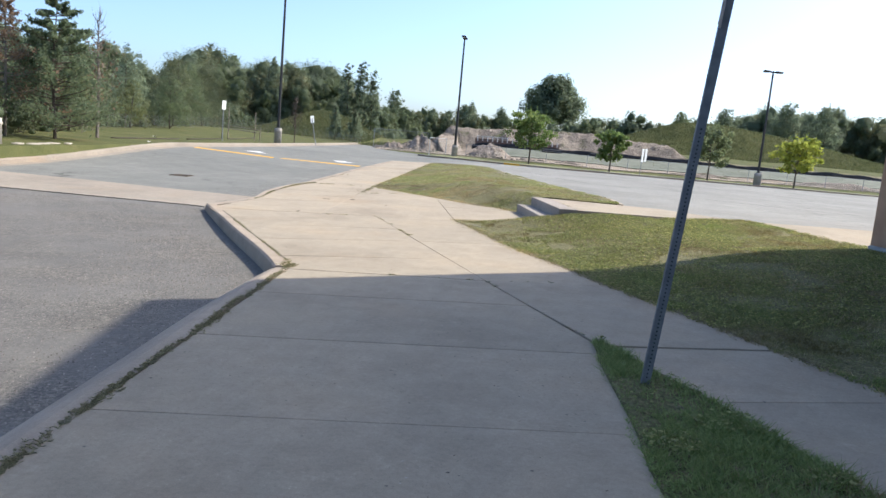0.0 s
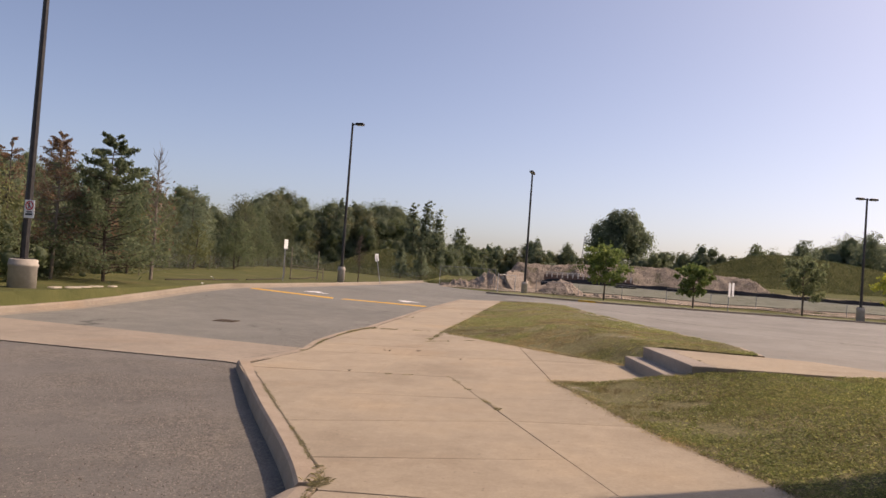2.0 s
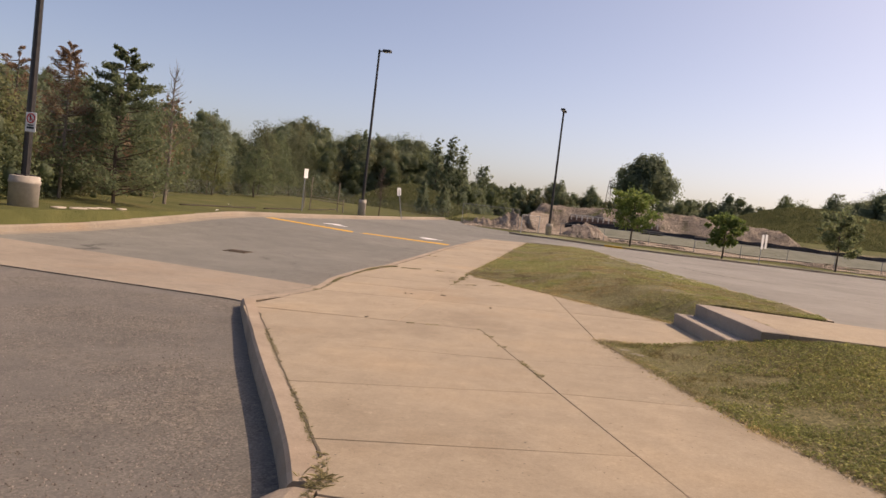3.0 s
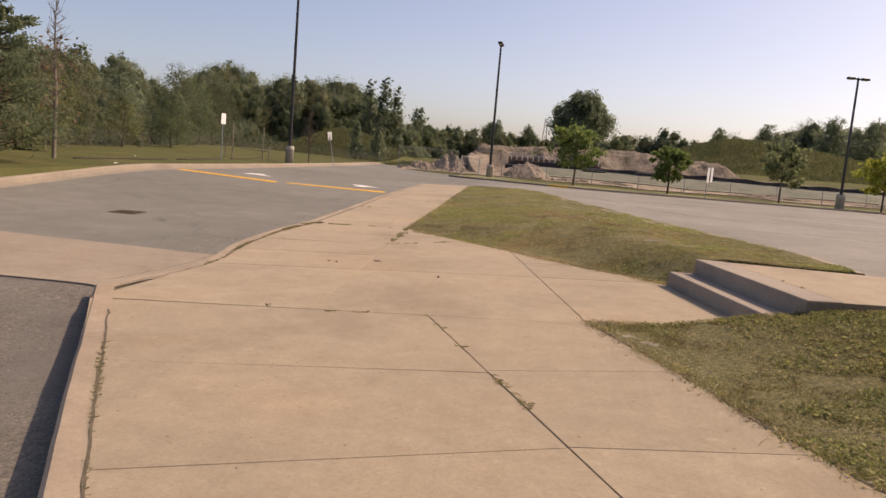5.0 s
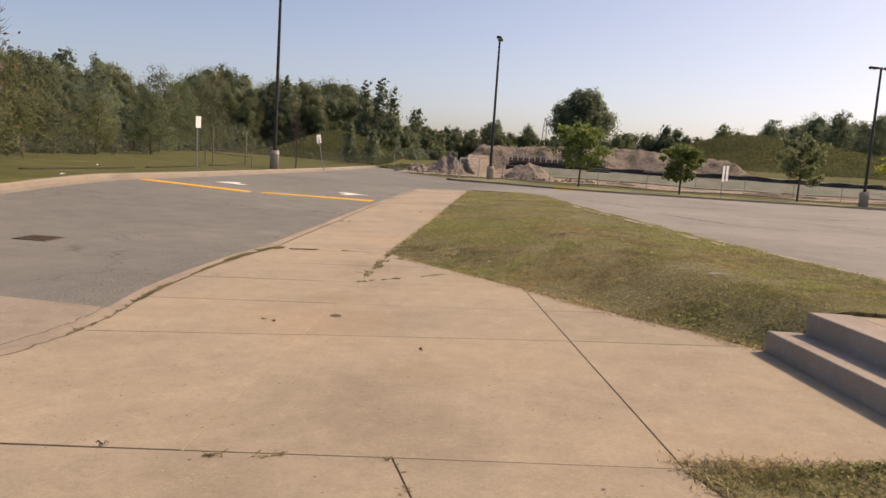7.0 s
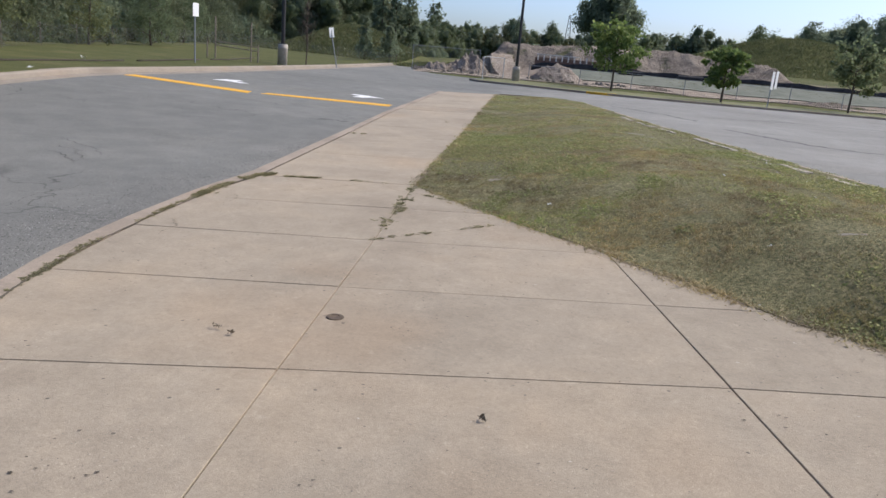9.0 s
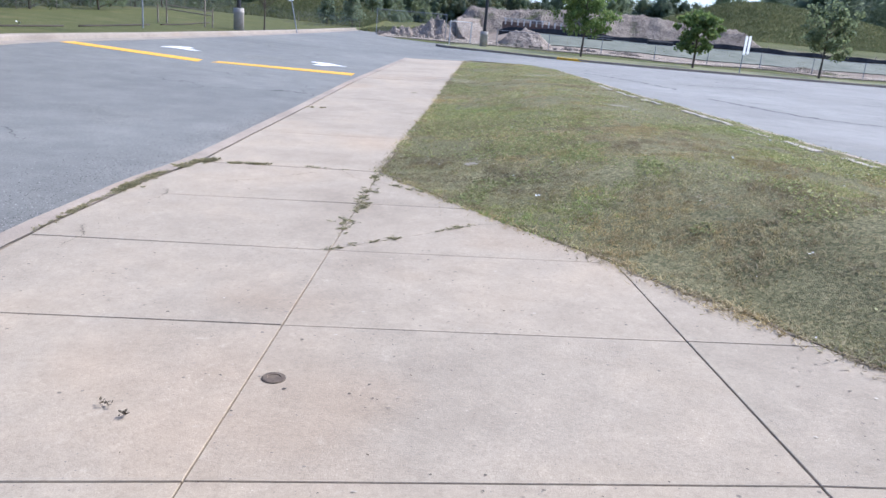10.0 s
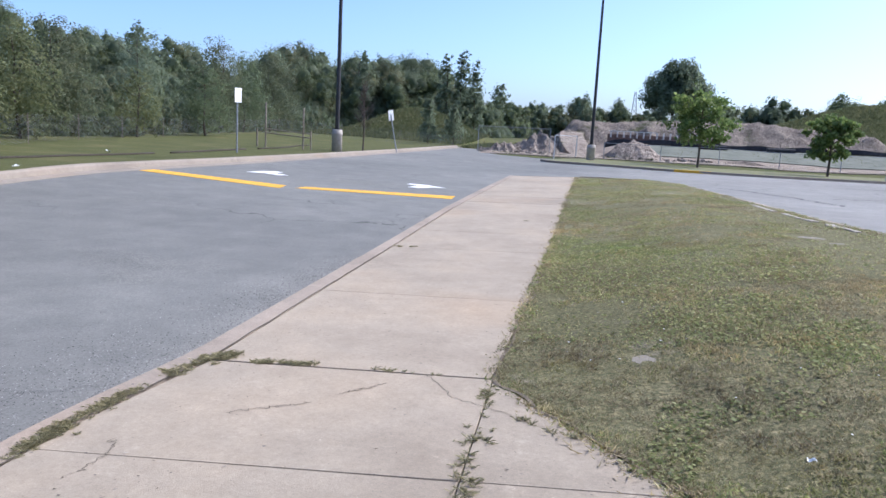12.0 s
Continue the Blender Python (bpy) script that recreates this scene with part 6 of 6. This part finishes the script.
# broken lengths of an old concrete edging, flush in the grass along the lot
rr = np.random.default_rng(88)
E = resample([(x, y) for y, x in LOT_EDGE[1:-1]], 400)
at = 60
while at < 215:
    ln = int(rr.uniform(5, 32))
    if rr.random() < (0.92 if at < 190 else 0.5):
        Q = E[at:at + ln:3] + (-0.3, -0.05)
        if len(Q) > 2:
            verts, k = [], len(Q)
            for s in (-1, 1):
                for x, y in Q:
                    o = s * rr.uniform(0.015, 0.075) + 0.07 * wobble(x, y, 2.0)
                    verts.append((x + o, y + o * 0.3, max(lawn_z(x, y), float(road_z(x, y))) + 0.010 + rr.uniform(0, 0.012)))
            verts += [(x, y, z - 0.12) for x, y, z in verts]
            faces = [(i + 1, i, k + i, k + i + 1) for i in range(k - 1)]
            rim = list(range(k)) + list(range(2 * k - 1, k - 1, -1))
            faces += [(rim[i], rim[(i + 1) % (2 * k)], rim[(i + 1) % (2 * k)] + 2 * k, rim[i] + 2 * k) for i in range(2 * k)]
            tagged(new("edging_slab", mesh_of("edging_slab", verts, faces, PALEROCK)), "crumbled length of pale concrete edging in the grass", "concrete edging", "edging slabs")
    at += ln + int(rr.uniform(0, 7))
BAREEARTH = mat_plain("bare_earth", (0.2, 0.175, 0.135), (0.3, 0.265, 0.21), 22, 0.95, bump=0.012)
for x, y, a, b in ((1.97, 28.3, 0.26, 0.13), (2.16, 27.8, 0.22, 0.1), (1.28, 36.7, 0.28, 0.18), (2.4, 20.0, 0.2, 0.12), (2.61, 19.5, 0.16, 0.1), (-1.16, 24.86, 0.09, 0.16), (-1.15, 24.2, 0.1, 0.16),
                   (-0.76, 24.57, 0.12, 0.07), (-0.44, 23.1, 0.09, 0.1)):
    a, b = a * 0.7, b * 0.7
    loft("bare_patch", [(x - a * 0.5, y - b), (x - a, y), (x - a * 0.6, y + b)], [(x + a * 0.6, y - b), (x + a, y), (x + a * 0.4, y + b)], lambda x, y: lawn_z(x, y) + 0.001, BAREEARTH,
         "small worn patch of bare earth in the lawn", "bare earth", 26, 7, 0.1, 0.04)
loft("bare_patch", [(1.44, 14.58), (1.5, 14.42), (1.62, 14.2)], [(1.54, 14.6), (1.64, 14.42), (1.7, 14.22)], lambda x, y: lawn_z(x, y) + 0.002, BAREEARTH, "bare patch of earth at the corner of the bank", "bare earth", 40, 7, 0.1, 0.05)


def grit(count, seed):
    """Loose stones washed against the kerb."""
    r = np.random.default_rng(seed)
    t, o = r.uniform(0, 1, count), np.abs(r.normal(size=count)) * 0.9
    x, y = -0.85 - 2.9 * t - o * 0.9 + r.normal(size=count) * 0.1, 9.0 + 5.6 * t - o * 0.6
    n2 = count // 3
    x[:n2], y[:n2] = -0.9 - np.abs(r.normal(size=n2)) * 1.3, r.uniform(4.5, 9.5, n2)
    z = road_z(x, y)
    s = r.uniform(0.004, 0.011, count)
    c = np.stack([x, y, z], -1)
    corners = np.array([(1, 0, 0), (-0.5, 0.87, 0), (-0.5, -0.87, 0), (0.1, 0.1, 0.9)])
    ang = r.uniform(0, math.tau, count)
    rot = np.stack([np.stack([np.cos(ang), -np.sin(ang), 0 * ang], -1), np.stack([np.sin(ang), np.cos(ang), 0 * ang], -1), np.stack([0 * ang, 0 * ang, 1 + 0 * ang], -1)], 1)
    v = (c[:, None] + np.einsum("nij,kj->nki", rot, corners) * s[:, None, None]).reshape(-1, 3)
    f = (np.arange(count)[:, None, None] * 4 + np.array([(0, 1, 3), (1, 2, 3), (2, 0, 3)])).reshape(-1, 3)
    tagged(new("grit", fast_mesh("grit", v, f, mat_grit)), "loose pale grit on the asphalt along the kerb", "grit", kind="stuff")


def ravel(count, seed):
    """Loosened stones where the asphalt breaks up beside the kerb."""
    r = np.random.default_rng(seed)
    y = r.uniform(17.8, 27.0, count)
    x = np.interp(y, [17.5, 19, 22.4, 33], [-3.25, -3.4, -3.25, -3.3]) - 0.05 - np.abs(r.normal(size=count)) * np.interp(y, [18, 22, 27], [0.7, 0.6, 0.2])
    keep = np.array([noise.noise((a * 0.9, b * 0.6, 2.0)) for a, b in zip(x, y)]) > r.uniform(-0.55, 0.3, count)
    x, y = x[keep], y[keep]
    n = len(x)
    s = r.uniform(0.004, 0.008, n)
    c = np.stack([x, y, road_z(x, y)], -1)
    corners = np.array([(1, 0, 0), (-0.5, 0.87, 0), (-0.5, -0.87, 0), (0.1, 0.1, 0.7)])
    v = (c[:, None] + corners[None] * s[:, None, None] * r.uniform(0.7, 1.3, (n, 1, 3))).reshape(-1, 3)
    f = (np.arange(n)[:, None, None] * 4 + np.array([(0, 1, 3), (1, 2, 3), (2, 0, 3)])).reshape(-1, 3)
    tagged(new("grit", fast_mesh("grit", v, f, mat_ravel)), "loosened pale stones of ravelled asphalt beside the kerb", "grit", kind="stuff")


mat_grit = Mat("grit_stone", 0.9)
mat_grit = mat_grit.colour(mat_grit.ramp(mat_grit.island(), [(0.0, (0.08, 0.072, 0.062)), (0.5, (0.17, 0.15, 0.13)), (1.0, (0.30, 0.27, 0.235))]))
mat_ravel = Mat("ravelled_stone", 0.9)
mat_ravel = mat_ravel.colour(mat_ravel.ramp(mat_ravel.island(), [(0.0, (0.05, 0.05, 0.048)), (0.5, (0.16, 0.156, 0.148)), (1.0, (0.36, 0.35, 0.33))]))
grit(6000, 333)
for k, pts in enumerate(([(-3.6, 22.3), (-4.1, 22.0), (-4.7, 21.9)], [(-3.5, 21.4), (-4.2, 21.3), (-5.0, 21.0), (-5.7, 21.1)], [(-3.6, 20.6), (-4.3, 20.3), (-4.9, 20.4)], [(-4.1, 22.0), (-4.2, 21.3), (-4.3, 20.3)],
                         [(-4.7, 21.9), (-5.0, 21.0), (-4.9, 20.4)], [(-3.5, 19.6), (-4.3, 19.5), (-4.9, 19.7)],
                         [(-6.76, 24.41), (-6.39, 24.09), (-6.03, 23.88), (-5.51, 23.36)], [(-6.45, 23.81), (-6.01, 23.52), (-5.68, 23.09)], [(-6.32, 23.32), (-6.11, 23.26), (-5.69, 22.84)])):
    ribbon("crack", jagged(pts, k + 90, 24, 0.03), 0.006 if k < 6 else 0.014, mat_tar, "dark crack in broken asphalt beside the kerb", "crack", lambda x, y: float(road_z(x, y)) + 0.004, k + 40)
ravel(26000, 334)
litter(520, 301)
for k, (x, y, s) in enumerate(((-1.79, 17.68, 0.05), (-1.69, 17.61, 0.035), (-1.69, 14.74, 0.05), (-0.32, 16.9, 0.03))):
    rr = np.random.default_rng(400 + k)
    v, f = quads(np.c_[x + rr.normal(size=16) * s * 0.28, y + rr.normal(size=16) * s * 0.28, 0.012 + np.abs(rr.normal(size=16)) * 0.008], None, 0.018, r=rr)
    v[:, 2] = walk_z(v[:, 0]) + np.maximum(v[:, 2], 0.003)
    tagged(new("leaf_clump", fast_mesh("leaf_clump", v, f, SOIL)), "small dark clump of withered leaves on concrete", "leaf clump", "leaf clumps")
for k, (x, y) in enumerate(((0.15, 21.6), (2.1, 22.6), (3.2, 24.6))):
    bm = bmesh.new()
    bmesh.ops.create_grid(bm, x_segments=5, y_segments=3, size=0.02)
    for q in bm.verts:
        q.co.y *= 0.35 + 9 * abs(q.co.x)
        q.co.z = 0.02 * noise.noise(q.co * 45 + Vector((k, 0, 0))) + 0.01
    ob = new("paper_scrap", bm_mesh("paper_scrap", bm, LITTER))
    ob.matrix_basis = pose(x, y, lawn_z(x, y) + 0.03, 10, 5, 40 * k)
    tagged(ob, "crumpled scrap of white paper on the grass", "litter")


def scrub(count, seed):
    """Tall rough grass and low bushes over the far banks."""
    r = np.random.default_rng(seed)
    xs, ys = r.uniform(14, 75, count), r.uniform(118, 138, count)
    xs[: count // 3], ys[: count // 3] = r.uniform(-26, -8, count // 3), r.uniform(78, 100, count // 3)
    p = np.array([(x, y, far_z(x, y)) for x, y in zip(xs, ys)])
    v, f = blades(p, 0.26, 0.06, 0.9, r)
    tagged(new("rough_grass", fast_mesh("rough_grass", v, f, BERM)), "rough grass covering the far banks", "rough grass", kind="stuff")
    b = p[r.choice(count, 60, replace=False)]
    v, f = puffs([(x, y, z + 0.1, a * 1.4, a, a * 0.5) for (x, y, z), a in zip(b, r.uniform(0.3, 0.9, 60))], 70, 0.25, r=r)
    tagged(new("bushes", fast_mesh("bushes", v, f, BERM)), "low green bushes on the far banks", "bushes", kind="stuff")


scrub(90000, 501)
rb = np.random.default_rng(777)
tp = np.array([(x, y, far_z(x, y)) for x, y in zip(rb.uniform(3, 40, 3500), rb.uniform(76.5, 82.5, 3500)) if noise.noise((x * 0.3, y * 0.3, 3.0)) > 0.0])
v, f = blades(tp, 0.1, 0.05, 1.0, rb)
tagged(new("rough_grass", fast_mesh("rough_grass", v, f, BERM)), "tufts of weeds over the bare building site", "rough grass", kind="stuff")


def fringe(path, count, seed, width=0.07):
    """Dry thatch along the edge of a lawn, over the margin of the concrete."""
    r = np.random.default_rng(seed)
    P = resample(path, 300)
    k = r.integers(0, 299, count)
    keep = np.array([noise.noise((P[i][0] * 1.7, P[i][1] * 1.7, 4.4)) for i in k]) > r.uniform(-0.5, 0.35, count)
    k = k[keep]
    p = np.c_[P[k] + r.normal(size=(len(k), 2)) * width, np.zeros(len(k))]
    p[:, 2] = walk_z(p[:, 0]) + 0.006
    v, f = blades(p, 0.02, 0.006, 3.0, r)
    tagged(new("thatch", fast_mesh("thatch", v, f, BLADEDRY)), "dry thatch fraying over the edge of the walk", "dry grass", kind="stuff")
    e = ribbon("soil_edge", path, width * 0.5, SOIL, "crumbs of brown soil along the lawn edge", "soil", lambda x, y: walk_z(x) + 0.0045, seed * 0.1, 260)
    tagged(e, kind="stuff")


EA = [(x, y) for x, y in LAWN_A[0]]
fringe(EA, 9000, 601)
fringe(LAWN_B[0][:9], 7000, 602)
fringe(LAWN_B[0][8:], 6000, 603, 0.05)
fringe([(1.22, 14.95), (1.9, 15.0), (2.75, 15.05)], 2500, 604)


# ---------------------------------------------------------------- walk slabs
def clip(poly, p, n):
    """The side of a polygon that lies towards n from the line through p."""
    out = []
    for i, a in enumerate(poly):
        b = poly[(i + 1) % len(poly)]
        da, db = (a[0] - p[0]) * n[0] + (a[1] - p[1]) * n[1], (b[0] - p[0]) * n[0] + (b[1] - p[1]) * n[1]
        if da >= 0:
            out.append(a)
        if da * db < 0:
            t = da / (da - db)
            out.append((a[0] + (b[0] - a[0]) * t, a[1] + (b[1] - a[1]) * t))
    return out


def cut(polys, a, b):
    n = (-(b[1] - a[1]), b[0] - a[0])
    res = []
    for q in polys:
        for s in (1, -1):
            c = clip(q, a, (n[0] * s, n[1] * s))
            if len(c) > 2:
                res.append(c)
    return res


def area(q):
    return 0.5 * sum(a[0] * b[1] - b[0] * a[1] for a, b in zip(q, q[1:] + q[:1]))


def inset(q, d):
    q = q if area(q) > 0 else q[::-1]
    lines = []
    for a, b in zip(q, q[1:] + q[:1]):
        l = math.hypot(b[0] - a[0], b[1] - a[1])
        if l < 0.02:
            continue
        n = (-(b[1] - a[1]) / l, (b[0] - a[0]) / l)
        lines.append(((a[0] + n[0] * d, a[1] + n[1] * d), ((b[0] - a[0]) / l, (b[1] - a[1]) / l)))
    out = []
    for (p, u), (s, w) in zip(lines[-1:] + lines[:-1], lines):
        det = u[0] * w[1] - u[1] * w[0]
        if abs(det) < 0.02:
            out.append(s)
            continue
        t = ((s[0] - p[0]) * w[1] - (s[1] - p[1]) * w[0]) / det
        out.append((p[0] + u[0] * t, p[1] + u[1] * t))
    return out


pavement = tagged(new("walk"), "pale concrete walk of cast slabs with weedy joints", "pavement", kind="structure")

def slab(q, gap=0.003, h=0.0):
    q1, q0 = inset(q, gap + 0.0025), inset(q, gap)
    if len(q1) < 3 or len(q1) != len(q0) or area(q1) < 0.01:
        return
    c = np.mean(q0, axis=0)
    tilt = (rng.normal() * 0.0012, rng.normal() * 0.0012)
    z = lambda p: walk_z(p[0]) + h + (p[0] - c[0]) * tilt[0] + (p[1] - c[1]) * tilt[1]
    k = len(q0)
    v = [(x - c[0], y - c[1], z((x, y))) for x, y in q1] + [(x - c[0], y - c[1], z((x, y)) - 0.004) for x, y in q0] + [(x - c[0], y - c[1], -0.12) for x, y in q0]
    f = [tuple(range(k))] + [(k + i, k + (i + 1) % k, (i + 1) % k, i) for i in range(k)] + [(2 * k + i, 2 * k + (i + 1) % k, k + (i + 1) % k, k + i) for i in range(k)]
    ob = part("slab", mesh_of("slab", v, f, CONCRETE), CONCRETE, pavement)
    ob.location = (c[0], c[1], 0)


def line_at(c, s):
    return (-8.0, c - 8 * s), (8.0, c + 8 * s)


def laid(poly, cuts):
    polys = [poly]
    for a, b in cuts:
        polys = cut(polys, a, b)
    for q in polys:
        slab(q)


laid([(-0.38, -12), (2.42, -12), (2.46, 5.0), (2.5, 6.8), (1.69, 9.12), (-0.45, 9.06)], [line_at(6.33 - 1.545 * k, 0.065) for k in range(12)] + [line_at(7.86, 0.065)])
laid([(-0.45, 9.08), (1.69, 9.12), (-0.25, 14.83), (-3.3, 14.62)], [line_at(c, s) for c, s in ((10.1, 0.26), (11.65, 0.33), (13.1, 0.14))])
laid([(4.0, 6.97), (3.5, 8.1), (2.63, 10.6), (1.95, 12.42), (1.65, 13.55), (1.2, 14.92), (-0.25, 14.83), (1.69, 9.12), (2.55, 6.74)], [line_at(c, s) for c, s in ((9.0, 0.08), (11.81, 0.12), (13.12, 0.23))])
laid([(2.62, 6.72), (4.02, 6.93), (4.32, 6.03), (9.3, -6), (6.7, -6), (5.3, -1.5), (3.38, 4.43), (3.05, 5.6), (2.82, 6.18)], [line_at(5.0 - 1.5 * k, 0.19) for k in range(8)])
laid([(-3.3, 14.64), (-1.29, 14.76), (-1.32, 17.24), (-3.1, 17.0), (-3.12, 16.6)], [])
laid([(-1.29, 14.76), (-0.25, 14.83), (1.2, 14.92), (0.88, 17.5), (-1.32, 17.24)], [])
laid([(-3.1, 17.0), (-1.32, 17.24), (-1.37, 22.6), (-3.18, 22.55), (-3.32, 21.5), (-3.34, 20), (-3.29, 19)], [line_at(18.68, 0.07), line_at(19.95, 0.05), line_at(21.31, 0.06)])
laid([(-1.32, 17.24), (0.88, 17.5), (0.57, 20.03), (-0.14, 20.9), (-1.37, 22.6)], [line_at(c, s) for c, s in ((18.685, 0.075), (19.975, 0.07), (21.31, 0.06))])
laid([(1.2, 14.92), (2.8, 15.0), (2.47, 17.5), (2.08, 18.1), (1.52, 18.7), (0.57, 20.03)], [line_at(c, 0.075) for c in (17.435, 18.69)])
laid([(-3.2, 22.57), (-1.38, 22.62), (-1.31, 25), (-1.24, 28), (-1.17, 36.2), (-1.0, 45.6), (-3.22, 45.4), (-3.34, 33), (-3.25, 27.6)], [line_at(c, 0.0) for c in (24.8, 27.65, 29.4, 31.2, 32.8, 34.5, 36.2, 37.9, 39.6, 41.3, 43.0)])
bed = quad_prism([(-0.38, -12), (2.45, -12), (2.5, 6.75), (9.2, -6), (9.4, -6), (4.05, 6.95), (2.65, 10.6), (1.22, 14.95), (2.8, 15.0), (2.46, 17.5), (0.57, 20.0), (-1.36, 22.55), (-1.0, 45.6), (-3.2, 45.4), (-3.3, 33),
                  (-3.22, 22.4), (-3.3, 19), (-3.1, 16.6), (-3.36, 15.1), (-0.46, 9.2)], -0.4, -0.02, 0)
for vert in bed.verts:
    vert.co.z += walk_z(vert.co.x)
tagged(new("soil_bed", bm_mesh("soil_bed", bed, SOIL)), "dark soil showing in the joints of the walk", "soil", kind="structure")
